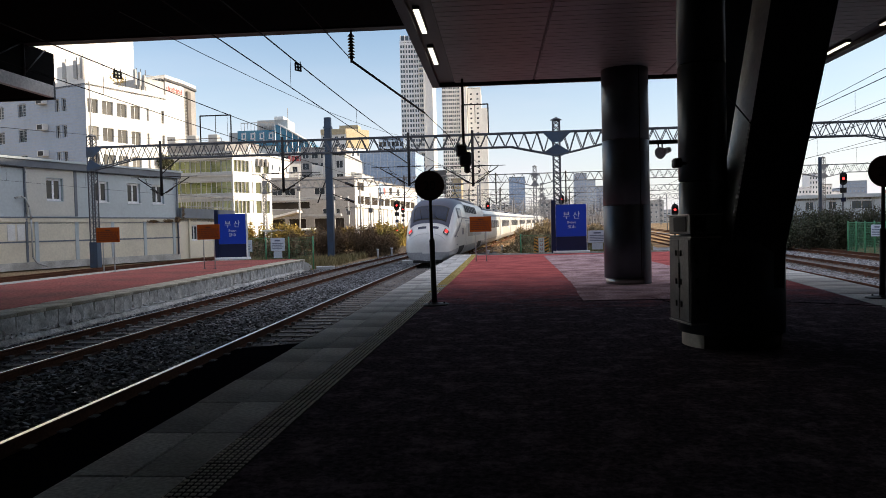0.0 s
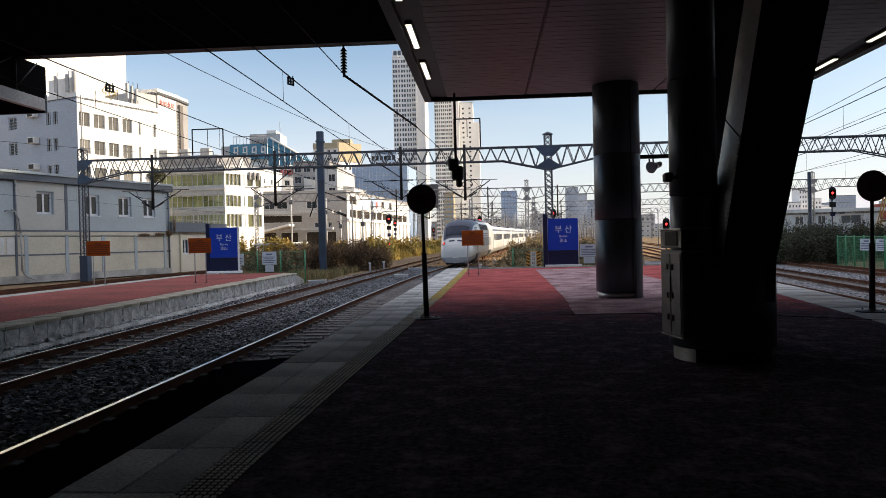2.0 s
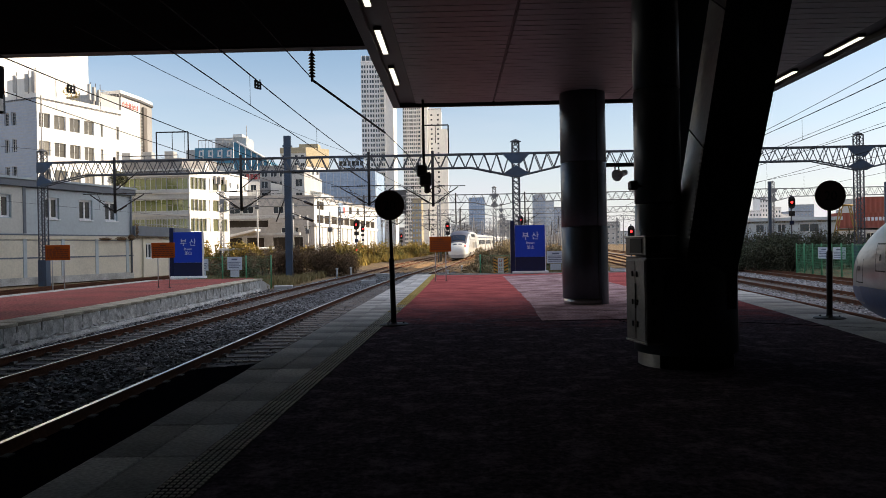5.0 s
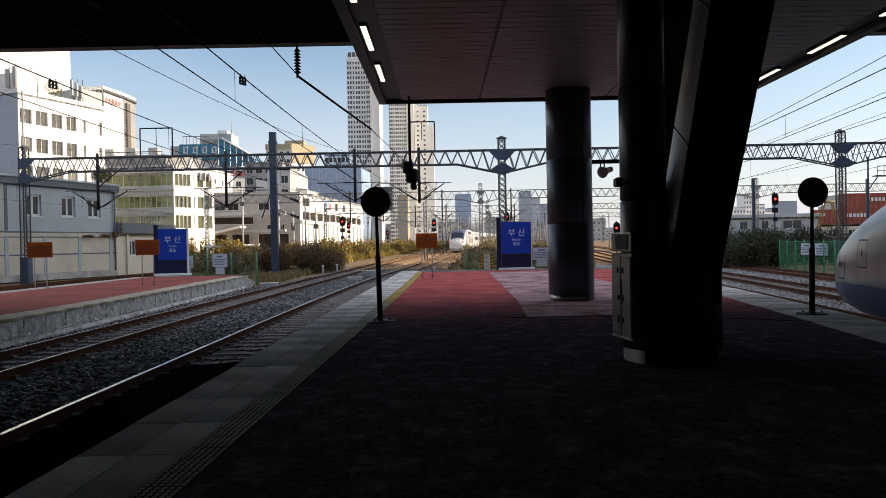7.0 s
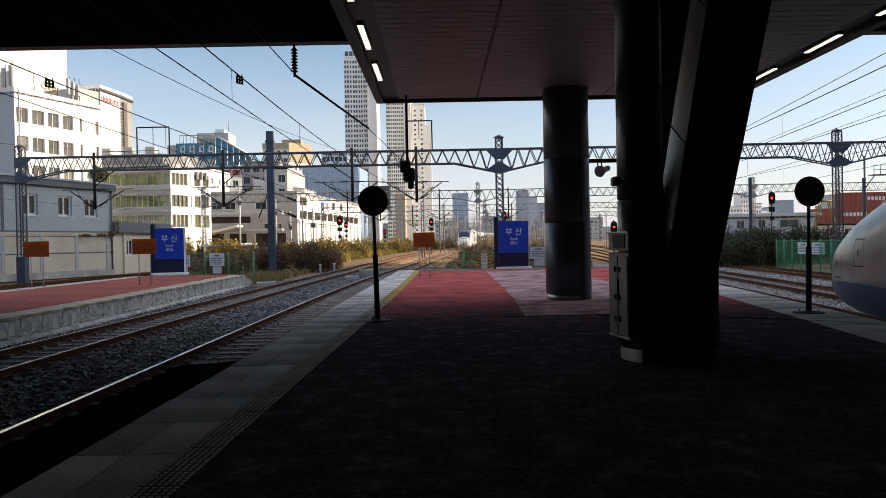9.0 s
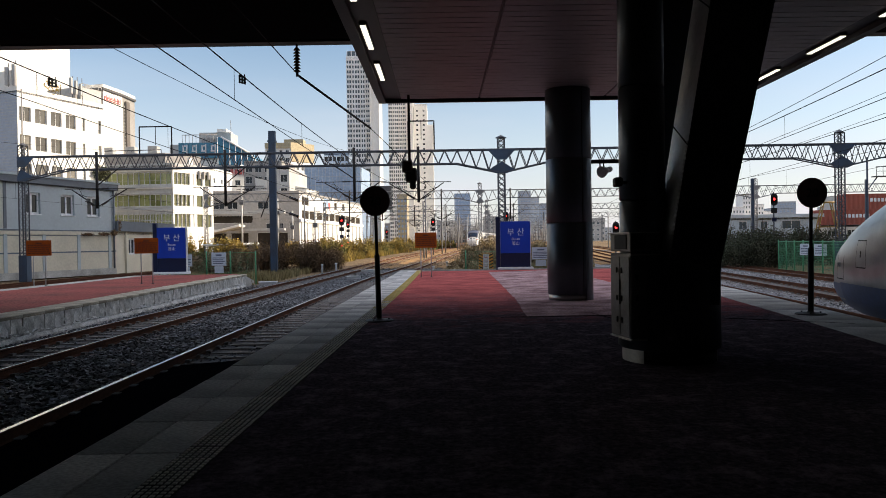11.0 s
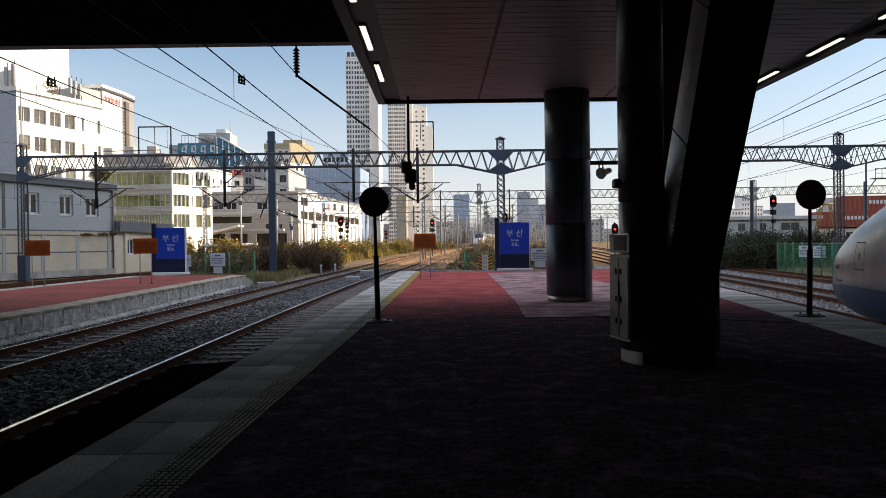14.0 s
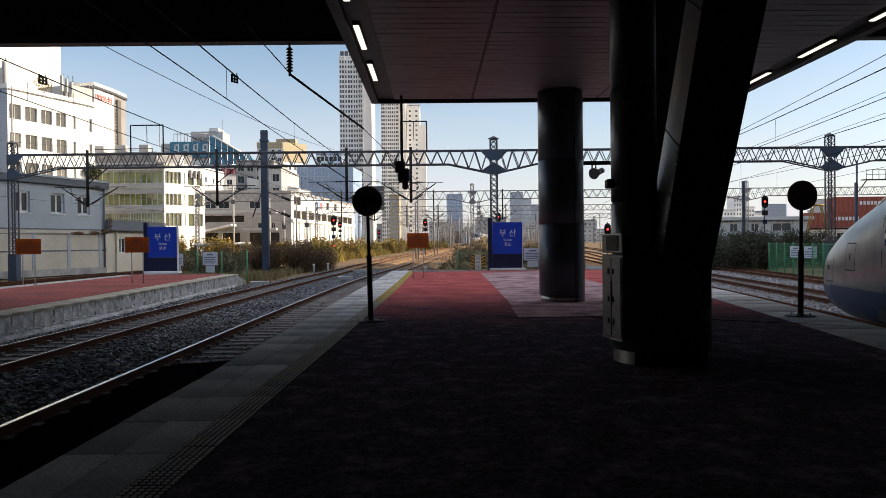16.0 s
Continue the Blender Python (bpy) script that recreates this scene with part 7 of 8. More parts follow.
def coach():
    c = thing("coach", "white high-speed coach with a dark window row", "train car", group="high-speed train")
    st = [(0.0, 2.9, 0.4, 3.6, 4.4), (18.2, 2.9, 0.4, 3.6, 4.4)]
    S = hull(st)
    part("body", skin(S, [0, 4, 9, 14, 18.2], -1, 1, 36, cap=True), M_TRAINW, c, "white painted shell")
    for s in (-1, 1):
        part("skirt", side_patch(S, 0.1, 18.1, 0.45, 0.95, s, 0.01, 2), M_TRAINLG, c, "pale grey skirt")
        part("roof_band", side_patch(S, 0.1, 18.1, 2.95, 3.15, s, 0.01, 2), M_TRAING, c, "grey band below the roof")
        for k in range(7):
            part("window", side_patch(S, 2.0 + k * 2.05, 3.6 + k * 2.05, 1.85, 2.6, s, 0.015, 1), M_SIDEWIN, c, "dark window")
        part("door", side_patch(S, 0.4, 1.3, 0.6, 2.7, s, 0.012, 1), M_TRAINLG, c, "grey door")
    part("roof_unit", boxes((-0.9, 0.9, 3, 15, 3.55, 3.72), bevel=0.05), M_TRAING, c)
    part("gangway", boxes((-1.2, 1.2, 18.2, 18.6, 0.6, 3.4)), M_BLACK, c)
    bogie(c, 18.4)
    return c


def standing_train():
    """The long-nosed train waiting at the other edge of the platform."""
    u0 = 18.2
    x = TRACK_D(u0)
    a = math.degrees(math.atan2(TRACK_D(u0) - TRACK_D(u0 - 10), 10.0))
    c = thing("waiting_power_car", "white long-nosed power car with a blue skirt band", "train car", pose(x + 0.4, u0, RAIL_Z, 0, 0, 180 - a))
    st = [(0.0, 0.55, 0.7, 1.2, 2.1), (0.12, 0.95, 0.55, 1.5, 2.2), (0.35, 1.38, 0.42, 1.78, 2.3), (0.8, 1.78, 0.3, 2.12, 2.4), (1.5, 2.06, 0.22, 2.42, 2.45), (2.2, 2.24, 0.2, 2.66, 2.5), (3.0, 2.38, 0.2, 2.9, 2.5), (4.0, 2.54, 0.22, 3.25, 2.55), (5.0, 2.7, 0.25, 3.65, 2.65), (6.5, 2.8, 0.3, 3.95, 3.0), (16.0, 2.82, 0.32, 4.05, 3.8)]
    S = hull(st)
    us = [0, 0.07, 0.15, 0.3, 0.5, 0.8, 1.1, 1.5, 2.0, 2.5, 3.0, 3.4, 3.9, 4.4, 5.0, 5.7, 6.5, 9, 12, 16]
    part("body", skin(S, us, -1, 1, 56, cap=True), M_TRAINDULL, c, "white shell with dull reflections put into its paint colour")
    part("windscreen", skin(S, [3.3, 3.6, 3.9, 4.3, 4.7], -0.26, 0.26, 14, 0.02), M_SCREEN, c, "dark windscreen")
    for s in (-1, 1):
        bm = bmesh.new()
        for ua, ub in ((0.35, 0.8), (0.8, 1.5), (1.5, 3.0), (3.0, 5.0), (5.0, 8.0), (8.0, 15.8)):
            side_patch(S, ua, ub, max(0.55, S(ua, 1).z + 0.3), 0.98 if ua > 1 else 0.95, s, 0.012, 3, bm)
        part("blue_band", bm, M_TRAINBL, c, "dark blue skirt band")
        bm = bmesh.new()
        for ua, ub in ((0.6, 1.5), (1.5, 3.0), (3.0, 5.0), (5.0, 15.8)):
            side_patch(S, ua, ub, S(ua, 1).z + 0.02, 0.55, s, 0.012, 3, bm)
        part("lower_skirt", bm, M_TRAINBL, c, "navy lower skirt")
        for ua, ub, za, zb in ((1.2, 1.23, 1.05, 1.6), (1.75, 1.78, 1.05, 1.6), (2.6, 2.62, 1.35, 1.95), (3.15, 3.17, 1.35, 1.95), (4.5, 4.53, 0.6, 2.9), (5.35, 5.38, 0.6, 2.9)):
            part("panel_gap", side_patch(S, ua, ub, za, zb, s, 0.012, 1), M_BLACK, c, "thin panel gap")
        for ua, ub, za in ((1.2, 1.78, 1.05), (2.6, 3.17, 1.35), (2.6, 3.17, 1.93)):
            part("panel_gap", side_patch(S, ua, ub, za, za + 0.025, s, 0.012, 2), M_BLACK, c, "thin panel gap")
        part("step_hole", side_patch(S, 2.83, 2.9, 1.58, 1.72, s, 0.012, 1), M_BLACK, c)
        part("door_window", side_patch(S, 4.65, 5.2, 1.9, 2.6, s, 0.012, 1), M_SIDEWIN, c)
    lo, hi = S(1.48, by_height(S, 1.48, 1.32, 1), 0.03), S(1.48, by_height(S, 1.48, 1.46, 1), 0.03)
    lean = math.degrees(math.atan2(hi.z - lo.z, lo.x - hi.x))
    lettering("car_number", "041", 0.17, M_GREYTXT, c, pose(lo.x, lo.y, lo.z, lean, 0, 82), "small dark number")
    bogie(c, 5.5)
    return c


# ---- putting the place together ----
ground()
platform()
far_platform()
track(TRACK_A, "track with polished rails beside the platform edge", -10, 420, True, 60)
track(TRACK_B, "rusty track between the two platforms", -10, 420, True, 60)
track(TRACK_C, "track beside the prefabricated office", 10, 300)
track(TRACK_D, "track along the other platform edge", -10, 300)
track(TRACK_E, "rusty track beyond the other platform edge", 5, 300, False, 50)
track(TRACK_F, "outer rusty track beside the green fence", 5, 300)
ballast()
station()
column(3.42, 19.3, 0.60, "round column clad in dark glossy steel")
forked_column()
control_cabinet()

disc_sign(-1.31, 14.7, 2.45, -1.0, "20")
disc_sign(7.48, 14.62, 2.47, 0.8, "20")
name_board(-15.8, 42.1, "blue station name board on the neighbouring platform")
name_board(4.16, 40.9, "blue station name board at the platform end")
notice_board(-0.75, 33.3, 1.36, 2.06, 0)
notice_board(-17.25, 30.8, 1.3, 1.96, 8)
notice_board(-12.9, 31.4, 1.32, 1.99, 6)

prefab()
city()
containers()

# gantries over the yard
gantry(51.5, [-29.85, 4.33, 28.55, 56.0], 7.2, 8.17, [(-24.4, 4.4, 1), (-15.3, 4.4, 1), (-6.15, 4.6, -1), (-1.6, 4.5, -1)], "steel lattice gantry spanning all the tracks", [(-21.5, -19.2, 10.2), (-2.3, -0.45, 10.3)], 0.7, 0.8, 0.88)
gantry(110.0, [-36.0, 5.9, 48.0, 85.0], 8.3, 9.5, [(-14.0, 5.0, 1), (-9.0, 5.0, -1), (0.0, 5.0, 1), (10.5, 5.0, 1), (29.0, 5.0, -1), (38.5, 5.0, 1)], "steel lattice gantry further along the yard", step=1.25)
for yy, sh in ((160.0, 4.0), (212.0, 8.0), (265.0, 13.0), (320.0, 19.0), (380.0, 24.0)):
    gantry(yy, [-30.0 + sh, 6.0 + sh, 46.0 + sh], 8.6, 9.8, [(-10.0 + sh, 5.2, 1), (-3.0 + sh, 5.2, 1), (12.0 + sh, 5.2, -1), (22.0 + sh, 5.2, 1)], "distant lattice gantry over the yard", step=1.6)

m = thing("catenary_mast", "dark blue steel mast beside the tracks", "mast", pose(-13.5, 57.8, -0.75))
part("shaft", boxes((-0.27, 0.27, -0.2, 0.2, 0, 11.5), bevel=0.02), M_MAST, m)
part("cap", boxes((-0.33, 0.33, -0.26, 0.26, 10.6, 10.75)), M_MAST, m)
part("brace", rods([((0, 0, 7.2), (-1.0, 0, 4.6), 0.05), ((0.2, 0, 6.6), (2.0, 0, 5.9), 0.04), ((0.2, 0, 5.3), (2.0, 0, 4.6), 0.04)]), M_IRON, m)
for z in (6.2, 4.9):
    part("insulator", rods([((1.3, 0, z), (2.0, 0, z - 0.3), 0.12)]), M_INSUL, m)
for x, y, h in ((34.6, 80, 8.9), (47.3, 80, 8.6)):
    p = thing("catenary_mast", "grey-blue steel mast in the yard", "mast", pose(x, y, -0.75))
    part("shaft", boxes((-0.15, 0.15, -0.13, 0.13, 0, h), bevel=0.02), M_MAST, p)

signal(-12.8, 92.0, 4.6, "red railway signal with lower head beside the tracks", True)
signal(-14.6, 112.0, 4.6, "red railway signal further along", True, 0.85)
signal(-9.8, 128.0, 3.6, "red railway signal half hidden behind the round sign", True, 0.8)
signal(-1.35, 112.0, 4.8, "red railway signal between the tracks", True)
signal(5.9, 66.0, 3.9, "red railway signal beside the gantry post", False, 0.7, False)
signal(26.6, 57.5, 4.6, "red railway signal on the outer track", False, 0.8)
signal(15.0, 62.0, 2.6, "red railway signal seen beside the column", False, 0.85)

# shrubs, trees and dry grass
shrub(-15.0, 60.0, 4.2, 2.6, 2.75, M_LEAFD, "dark brown dense shrub beside the tracks", 1, 19000, size=(0.035, 0.085))
shrub(-12.6, 61.5, 4.0, 2.6, 2.95, M_LEAFD, "dark brown dense shrub beside the tracks", 2, 19000, size=(0.035, 0.085))
shrub(-10.6, 63.0, 3.2, 2.4, 2.3, M_LEAFD, "dark brown dense shrub beside the tracks", 4, 14000, size=(0.035, 0.085))
shrub(-18.2, 57.0, 3.6, 2.0, 2.0, M_LEAFD, "dark olive shrub beside the fence", 3, 5000)
for i, (x, y, w, h) in enumerate(((-17, 92, 9, 3.4), (-15, 104, 9, 3.4), (-14, 118, 10, 3.2), (-10.5, 132, 10, 3.0), (-6, 150, 10, 3.0), (-2.5, 172, 12, 3.0), (-30, 90, 8, 3.8), (-24, 86, 6, 3.2))):
    shrub(x, y, w, 4, h, M_LEAFY, "sunlit yellowing shrub along the yard", 20 + i, 5000, size=(0.1, 0.22))
for i, (x, y, w, h) in enumerate(((21.0, 54, 5, 2.6), (24.5, 56.0, 5, 3.0), (28.5, 60, 6, 3.6), (32, 64, 6, 3.4), (25, 66, 8, 3.8), (38, 62, 8, 2.8), (34, 58, 5, 2.6))):
    shrub(x, y, w, 3, h, M_LEAFG, "shaded evergreen shrub behind the fence", 40 + i, 12000, size=(0.05, 0.11))
tree(-54.8, 112.0, 15.0, 3.6, M_LEAFG, "evergreen tree before the office", 60, 9000)
grass("grass_strip", "dry grass between the platform and the yard", (41.8, 62, lambda y: 0.8, lambda y: 10.5), 5200, 0.75, M_GRASS, 70)
grass("grass_mound", "dry brush beyond the platform end", (58, 140, lambda y: TRACK_A(y) + 3.5, lambda y: TRACK_D(y) - 3.0), 9000, 1.25, M_GRASS, 71)
grass("grass_verge", "dry grass beside the neighbouring platform", (40, 60, lambda y: -21.0 + (y - 40) * 0.1, lambda y: -10.8), 3800, 0.6, M_GRASS, 72)
grass("yellow_weeds", "sunlit yellow weeds beside the tracks", (80, 190, lambda y: TRACK_B(y) - 13.0, lambda y: TRACK_B(y) - 5.5), 9000, 1.3, M_LEAFY, 73)
for i, (x, y, w, h) in enumerate(((2.4, 50, 3.6, 1.4), (4.6, 53, 4, 1.75), (7.4, 52, 4, 1.85), (3.4, 60, 4, 1.95), (6.4, 63, 5, 2.4), (9.4, 60, 4, 2.3), (5.0, 74, 5, 2.2), (9.5, 84, 6, 2.6), (11.5, 72, 5, 2.4), (4.8, 88, 4.5, 3.0), (7.8, 93, 5, 3.3))):
    shrub(x, y, w, 3.5, h, M_BRUSH, "dry straggling brush beyond the platform end", 80 + i, 6500, size=(0.05, 0.16))

mesh_fence("green_fence", "green mesh fence beyond the platform end", [(1.45, 44.6), (7.4, 44.6)], 1.7, M_GREENP)
mesh_fence("green_fence", "green mesh fence beside the neighbouring platform", [(-18.3, 47.0), (-11.0, 42.4)], 1.9, M_GREENP)
mesh_fence("green_fence", "bright green mesh enclosure beside the outer track", [(23.4, 50.0), (21.6, 38.5), (27.0, 37.0)], 2.0, M_GREENP, 1.6, wr=0.005)
fence_notice(-16.2, 45.4, 0.35, 1.2, 0.75, -30)
fence_notice(-13.6, 43.8, 0.4, 1.2, 0.8, -28)
fence_notice(6.1, 44.5, 0.45, 1.1, 0.75, 0)
fence_notice(22.35, 44.2, 0.45, 1.1, 0.7, -82, False)
fence_notice(22.1, 42.0, 0.45, 1.1, 0.7, -82, False)
hazard_panel(2.75, 45.2)
hazard_panel(-18.6, 48.0)
standing_train()

# signal lamp hung from the canopy edge, loudspeaker and its rail
h = thing("hanging_signal", "black signal lamp hung on a rod below the canopy", "signal", pose(-0.85, 19.6, 0))
part("rod", rods([((0.0, 0, 5.6), (0.0, 0, 3.75), 0.035)], 8), M_IRON, h)
part("lamp_body", boxes((-0.2, 0.08, -0.15, 0.15, 3.5, 3.82), (-0.12, 0.2, -0.12, 0.12, 3.25, 3.62), (0.0, 0.16, -0.1, 0.1, 3.05, 3.3), bevel=0.04), M_IRON, h, "black lamp housing")
bm = bmesh.new()
for k in range(16):
    a, b = k * math.tau / 16, (k + 1) * math.tau / 16
    rod(bm, (0.3 + 0.14 * math.cos(a), 0, 3.12 + 0.1 * math.sin(a)), (0.3 + 0.14 * math.cos(b), 0, 3.12 + 0.1 * math.sin(b)), 0.012, 4)
part("cable_loop", bm, M_IRON, h, "looped cable")
i = thing("hanging_insulator", "ribbed dark insulator hung from the deck edge with a feeder", "insulator", pose(-3.98, 20.2, 0))
prof = [(0.03, 6.38)]
for k in range(8):
    prof += [(0.03, 6.42 + k * 0.085), (0.1, 6.435 + k * 0.085), (0.085, 6.46 + k * 0.085)]
part("ribs", lathe(bmesh.new(), prof + [(0.03, 7.12)], 16), M_INSUL, i, "stack of ribbed discs")
part("stem", rods([((0, 0, 7.1), (0, 0, DECK_Z + 0.1), 0.03), ((0, 0, 6.3), (0, 0, 6.42), 0.04)]), M_IRON, i)
part("feeder", rods([((0, 0, 6.35), (1.45, 6.0, 5.78), 0.035), ((1.45, 6.0, 5.78), (4.4, 38.0, 4.9), 0.014), ((-0.02, 0, 6.4), (-0.9, -7.0, 7.3), 0.014)], 6), M_WIRE, i, "insulated feeder wire")
s = thing("loudspeaker", "grey horn loudspeaker under a dark rail", "loudspeaker", pose(4.45, 19.7, 0))
part("rail", boxes((-0.55, 0.5, -0.06, 0.06, 3.68, 3.78)), M_IRON, s, "dark rail")
part("bracket", rods([((0, 0, 3.7), (0.02, 0, 3.5), 0.02), ((-0.1, 0, 3.7), (-0.08, 0, 3.45), 0.02)]), M_IRON, s)
bm = bmesh.new()
rod(bm, (0.12, 0.0, 3.5), (-0.1, -0.2, 3.42), 0.06, 16, 0.16)
rod(bm, (0.12, 0.0, 3.5), (0.2, 0.08, 3.53), 0.08, 12)
part("horn", bm, M_WHITE, s, "pale grey horn")
s = thing("camera_housing", "small dark box camera on the column", "camera", pose(2.3, 9.4, 2.33))
part("housing", boxes((-0.05, 0.05, -0.12, 0.06, -0.06, 0.06), bevel=0.02), M_IRON, s)
part("mount", rods([((0.03, 0, 0), (0.14, 0.05, 0), 0.02)]), M_IRON, s)


# overhead wires: messenger and contact wire over each track, and feeders
def catenary(fn, z_c, y0, y1, label="overhead contact line of dark wires"):
    g = thing("contact_line", label, "wire", group="overhead wires")
    ys = [y0 + k * 2.5 for k in range(int((y1 - y0) / 2.5) + 1)]
    part("contact_wire", _wire_bm([(fn(y), y, z_c) for y in ys], 0.007), M_WIRE, g)

    def top(y):
        k = (y - 13.5) / 38.0 if y < 51.5 else ((y - 51.5) % 58.5) / 29.25 - 1
        return z_c + 0.64 + 0.55 * k * k
    part("messenger_wire", _wire_bm([(fn(y), y, top(y)) for y in ys], 0.009), M_WIRE, g)
    for y in np.arange(y0 + 4, y1, 7.0):
        part("dropper", _wire_bm([(fn(y), y, z_c), (fn(y), y, top(y))], 0.005), M_WIRE, g)


def _wire_bm(pts, r):
    bm = bmesh.new()
    if len(pts) > 2:
        return sweep(bm, pts, [(-r, -r), (r, -r), (r, r), (-r, r)])
    for a, b in zip(pts, pts[1:]):
        rod(bm, a, b, r, 4)
    return bm


for fn in (TRACK_A, TRACK_B, TRACK_C, TRACK_D, TRACK_E, TRACK_F):
    catenary(fn, 4.62, 4.0, 214.0)


wire("feeder_wire", sag((-8.5, 16.0, 6.7), (-6.9, 51.5, 8.3), 0.35), 0.007, "thin dark feeder wire")
wire("feeder_wire", sag((-24.0, 20.0, 6.2), (-21.0, 51.5, 8.4), 0.3), 0.007, "thin dark feeder wire")
for k, (x, z) in enumerate(((16.5, 7.0), (20.5, 7.6), (24.0, 8.0))):
    wire("feeder_wire", sag((x - 5.0, 8.0, z), (x + 6.0, 110.0, z + 1.2), 0.9, 14), 0.008, "thin dark feeder wire")
for x, z in ((TRACK_A(15.6), 5.26), (TRACK_B(15.6), 5.26)):
    s = thing("wire_clamp_plate", "grey perforated plate hung on the overhead wire", "clamp", pose(x, 15.6, z, 0, 0, 62))
    bm = boxes((-0.1, -0.06, -0.01, 0.01, -0.15, -0.02), (-0.02, 0.02, -0.01, 0.01, -0.16, -0.02), (0.06, 0.1, -0.01, 0.01, -0.15, -0.02), (-0.1, 0.1, -0.01, 0.01, -0.035, 0.0), (-0.1, 0.1, -0.01, 0.01, -0.17, -0.14))
    box(bm, -0.09, 0.09, -0.004, 0.004, -0.105, -0.07)
    part("plate", bm, M_GALV, s)
    part("clip", rods([((-0.07, 0, -0.02), (-0.07, 0, 0.05), 0.012), ((0.07, 0, -0.02), (0.07, 0, 0.05), 0.012)]), M_IRON, s)
for x, y, h in ((-36.6, 132, 13.5), (-37.5, 165, 13.0), (-29.0, 140, 9.0), (-22.5, 128, 9.0)):
    p = thing("utility_pole", "slim pale concrete utility pole", "pole", pose(x, y, -0.75))
    part("shaft", rods([((0, 0, 0), (0, 0, h), 0.16)], 10), M_WALLG, p)
    for z, w in ((0.8, 0.9), (2.2, 0.7)):
        part("cross_arm", rods([((-w, 0, h - z), (w, 0, h - z), 0.05)]), M_IRON, p)
    part("box", boxes((-0.35, 0.35, -0.3, 0.3, h - 3.6, h - 2.8), bevel=0.03), M_GALV, p)
# masts with cantilever arms along the far yard
rm = random.Random(77)
for k in range(72):
    y = 95 + k * 5.2 + rm.uniform(-3, 3)
    fn = (TRACK_A, TRACK_B, TRACK_C, TRACK_D, TRACK_E, TRACK_F)[k % 6]
    side = 1 if k % 2 else -1
    q = thing("yard_mast", "thin grey catenary mast along the yard", "mast", pose(fn(y) + side * 2.7, y, -0.75 + rise(y)), group="far catenary masts")
    h = rm.uniform(7.0, 9.0)
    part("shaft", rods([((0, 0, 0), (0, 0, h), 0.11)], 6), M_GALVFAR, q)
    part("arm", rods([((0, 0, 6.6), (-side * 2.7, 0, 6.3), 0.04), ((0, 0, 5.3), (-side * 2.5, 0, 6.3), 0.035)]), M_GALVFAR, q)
for k in range(26):
    x, y = rm.uniform(-22, 30), rm.uniform(190, 330)
    q = thing("bare_tree", "pale bare winter tree beyond the yard", "tree", pose(x + y * 0.08, y, -0.78 + rise(y)), group="bare trees")
    bm = bmesh.new()
    h = rm.uniform(5, 10)
    rod(bm, (0, 0, 0), (0, 0, h * 0.5), 0.16, 5, 0.1)
    for _ in range(38):
        t0 = Vector((rm.uniform(-0.1, 0.1), 0, h * rm.uniform(0.25, 0.6)))
        t1 = t0 + Vector((rm.gauss(0, h * 0.16), rm.gauss(0, h * 0.1), h * rm.uniform(0.15, 0.45)))
        rod(bm, t0, t1, 0.06, 3, 0.02)
        rod(bm, t0.lerp(t1, 0.6), t1 + Vector((rm.gauss(0, h * 0.08), 0, h * rm.uniform(0, 0.15))), 0.035, 3, 0.012)
    tagged(part("twigs", bm, M_WALLD, q, "grey trunk and twigs"), kind="stuff")
# small yard equipment beside the tracks
for x, y in ((-9.3, 55.6), (-8.6, 58.2), (-0.6, 47.0), (0.4, 58.0)):
    q = thing("trackside_post", "short pale marker post beside the rails", "post", pose(x, y, -0.78), group="trackside posts")
    part("shaft", rods([((0, 0, 0), (0, 0, 0.75), 0.07)], 8), M_WALLG, q, "pale shaft")
    part("cap", rods([((0, 0, 0.75), (0, 0, 0.85), 0.1)], 8), M_WHITE, q, "white cap")
for x, y, w in ((-9.9, 40.8, 1.0), (-5.7, 46.2, 0.9), (-5.9, 57.0, 1.1)):
    q = thing("junction_box", "low pale cable box between the rails", "box", pose(x, y, -0.7, 0, 0, 8), group="cable boxes")
    part("box", boxes((-w / 2, w / 2, -0.2, 0.2, 0, 0.2), bevel=0.02), M_WALLG, q)
    part("lid", boxes((-w / 2 - 0.02, w / 2 + 0.02, -0.22, 0.22, 0.2, 0.24), bevel=0.008), M_WHITE, q, "pale lid")
q = thing("service_pipe", "raised white service pipe behind the fence", "pipe", pose(-26.0, 88.0, -0.78))
part("pipe", rods([((-3.2, 0, 2.5), (3.6, 0, 2.6), 0.15)], 10), M_WHITE, q, "white pipe")
for x in (-3.0, 0.5, 3.6):
    part("stand", rods([((x, 0, 0), (x, 0, 2.45), 0.08)], 6), M_GALV, q)
# working platform on the far mast
q = thing("mast_platform", "railed steel working platform beside the mast head", "platform", pose(50.0, 80.0, 8.1))
part("deck", boxes((-1.9, 3.2, -0.5, 0.5, 0, 0.1)), M_GALV, q)
for k in range(8):
    x = -1.85 + k * 0.71
    part("stanchion", rods([((x, -0.5, 0.1), (x, -0.5, 1.1), 0.035)]), M_GALV, q)
part("hand_rail", rods([((-1.9, -0.5, 1.1), (3.2, -0.5, 1.1), 0.04), ((-1.9, -0.5, 0.6), (3.2, -0.5, 0.6), 0.03)]), M_GALV, q)
part("prop", rods([((-1.5, 0, 0), (-2.7, 0, -1.6), 0.06), ((-2.6, 0, -8.85), (-2.6, 0, 2.2), 0.12)]), M_MAST, q)
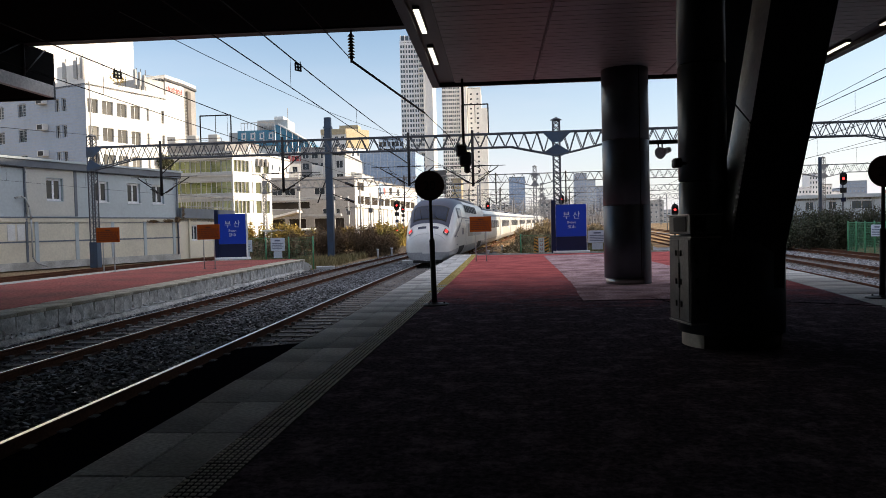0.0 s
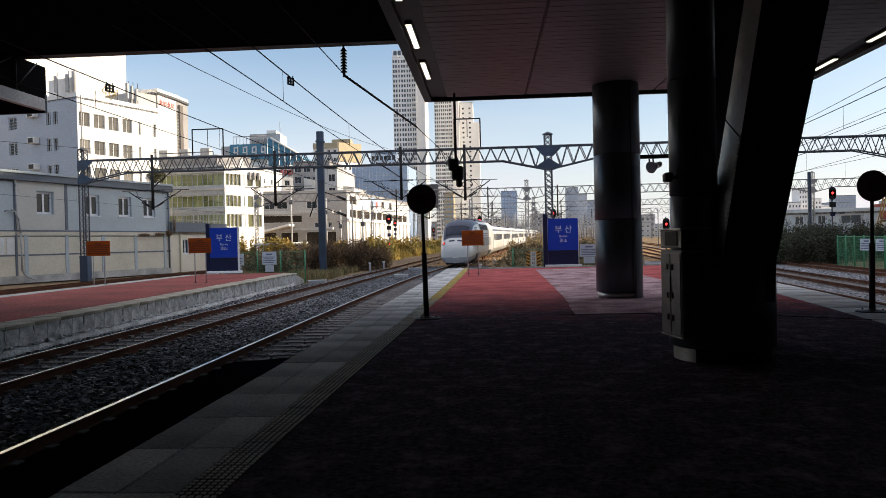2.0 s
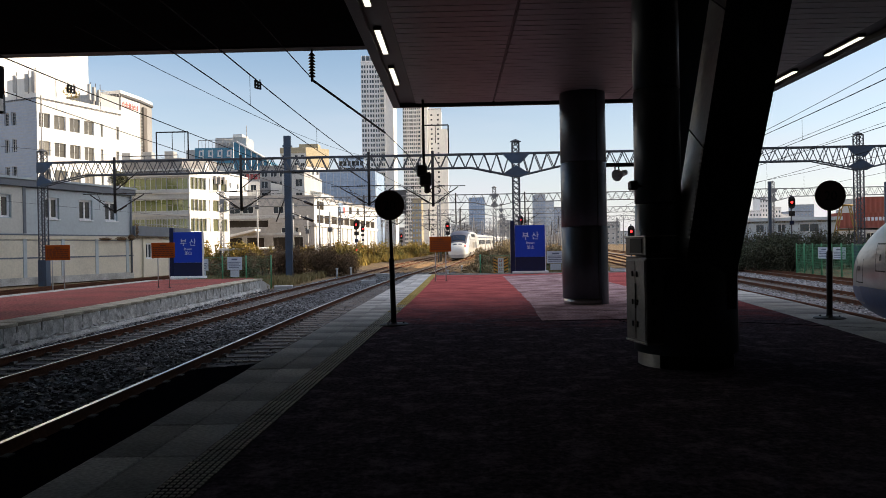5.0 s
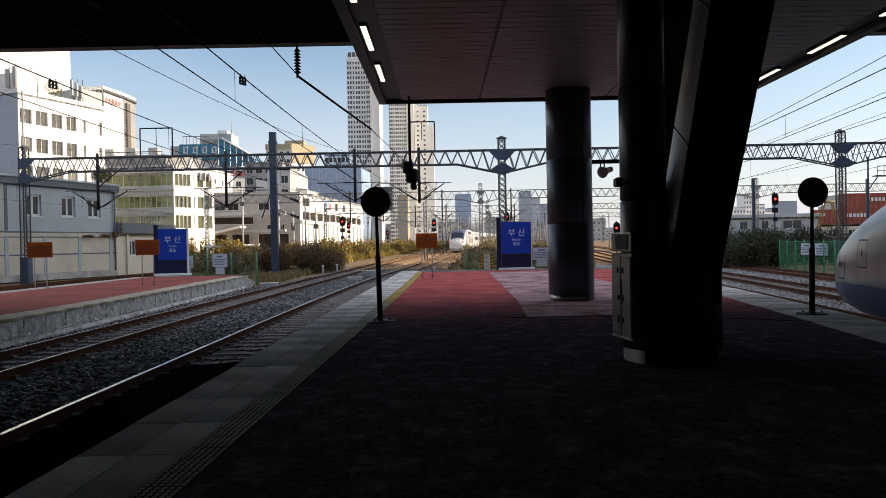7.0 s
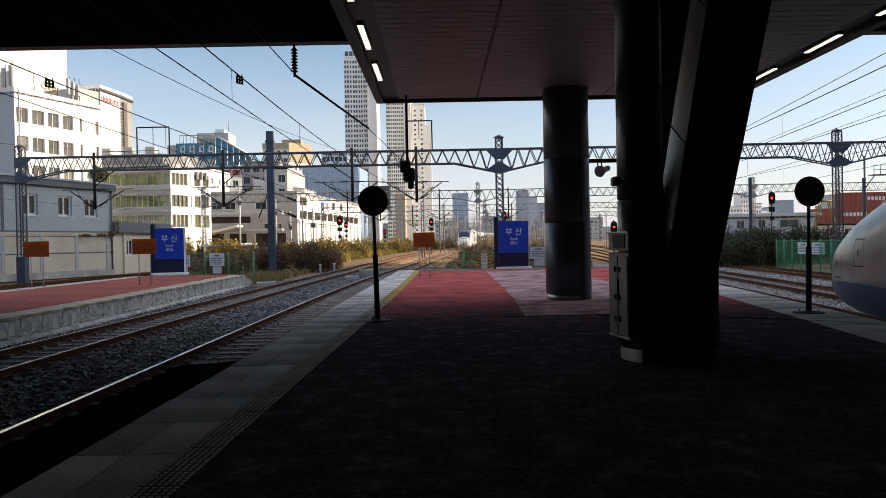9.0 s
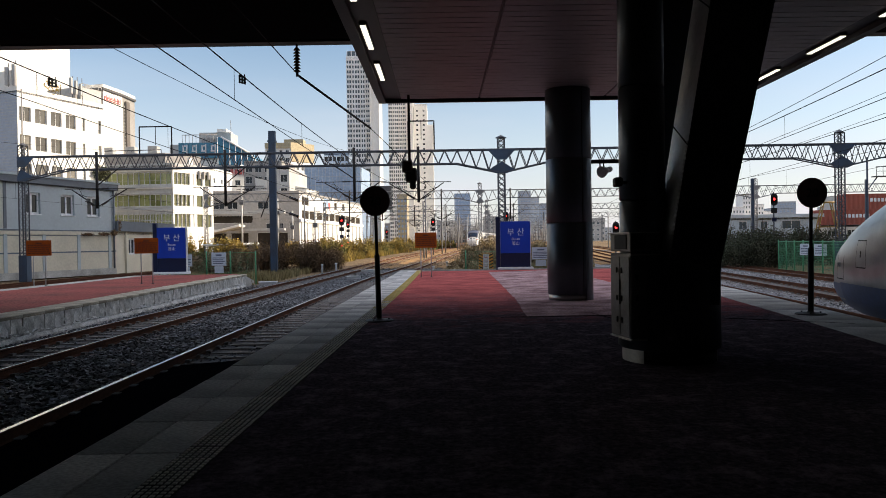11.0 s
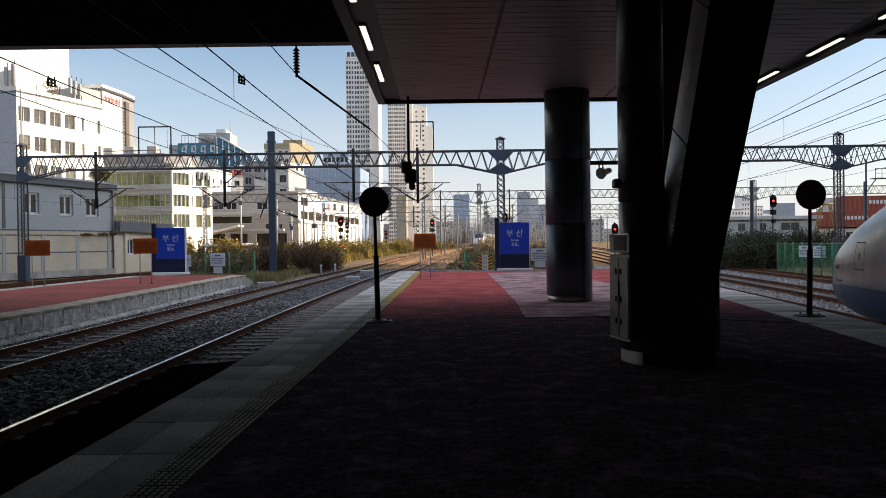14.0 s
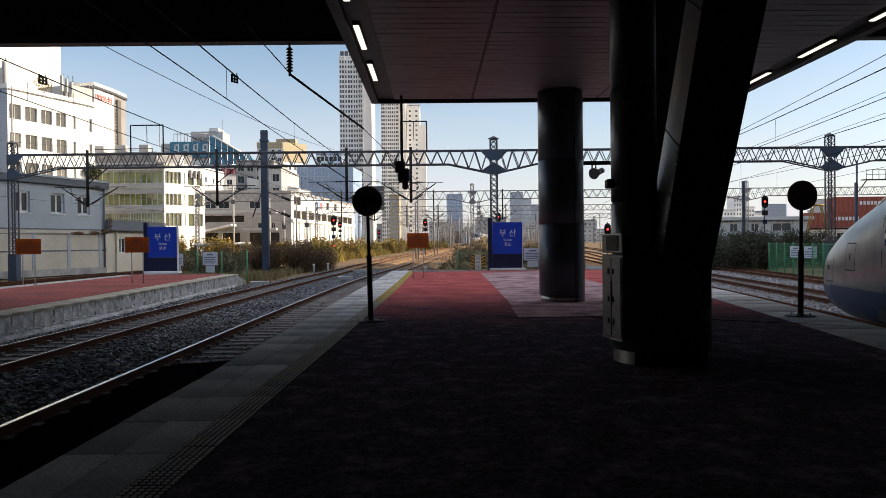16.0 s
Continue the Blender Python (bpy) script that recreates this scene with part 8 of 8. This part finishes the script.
# litter between the tracks
bm = bmesh.new()
vs = [bm.verts.new((rc0.uniform(-0.09, 0.09), rc0.uniform(-0.06, 0.06), rc0.uniform(0.0, 0.07))) for rc0 in [random.Random(5)] for _ in range(16)]
bmesh.ops.convex_hull(bm, input=vs)
o = link_mesh("plastic_bag", bm, M_WHITE, label="crumpled white plastic bag on the track stones", category="litter")
o.matrix_basis = pose(-5.95, 13.4, -0.64)
# dead creeper on the office corner
rc = random.Random(33)
me = leaf_cloud(rc, [(-28.6, 62.8, 2.9, 0.2, 0.5, 0.25), (-28.9, 61.6, 2.8, 0.2, 1.0, 0.14), (-29.5, 60.0, 2.75, 0.2, 1.0, 0.1), (-28.5, 63.6, 3.6, 0.2, 0.25, 0.7)], 900, (0.05, 0.1))
me.materials.append(M_LEAFD)
tagged(new("dead_creeper", me), "brown dead creeper on the prefabricated office", "creeper")


def motions():
    """The leaving train: its tail car and coaches follow the centre line of the track as it gathers speed."""
    first = tail_car()
    cars = [(first, 0.0, 22.5)]
    c = coach()
    gap = 22.5
    cars.append((c, gap, 18.6))
    for k in range(8):
        gap += 18.6
        cars.append((copy_thing(c, Matrix.Identity(4)), gap, 18.6))
    ys = np.arange(-20.0, 690.0, 1.0)
    xs = np.array([TRACK_A(y) for y in ys])
    arc = np.concatenate([[0], np.cumsum(np.hypot(np.diff(xs), np.diff(ys)))])
    times, nose = (0, 1, 2, 3, 4, 5, 6.3, 9, 11.5, 16), (39.4, 49, 59, 70, 82, 95, 112, 142, 169, 217)
    for ob, back, size in cars:
        rows = []
        for k in range(33):
            t = k * 0.5
            s = float(np.interp(np.interp(t, times, nose), ys, arc)) + back
            y0, y1 = float(np.interp(s, arc, ys)), float(np.interp(s + size, arc, ys))
            x0, x1 = TRACK_A(y0), TRACK_A(y1)
            rows.append((t, pose(x0, y0, RAIL_Z + rise(y0), math.degrees(math.atan2(rise(y1) - rise(y0), size)), 0, -math.degrees(math.atan2(x1 - x0, y1 - y0)))))
        walk(ob, rows)


motions()
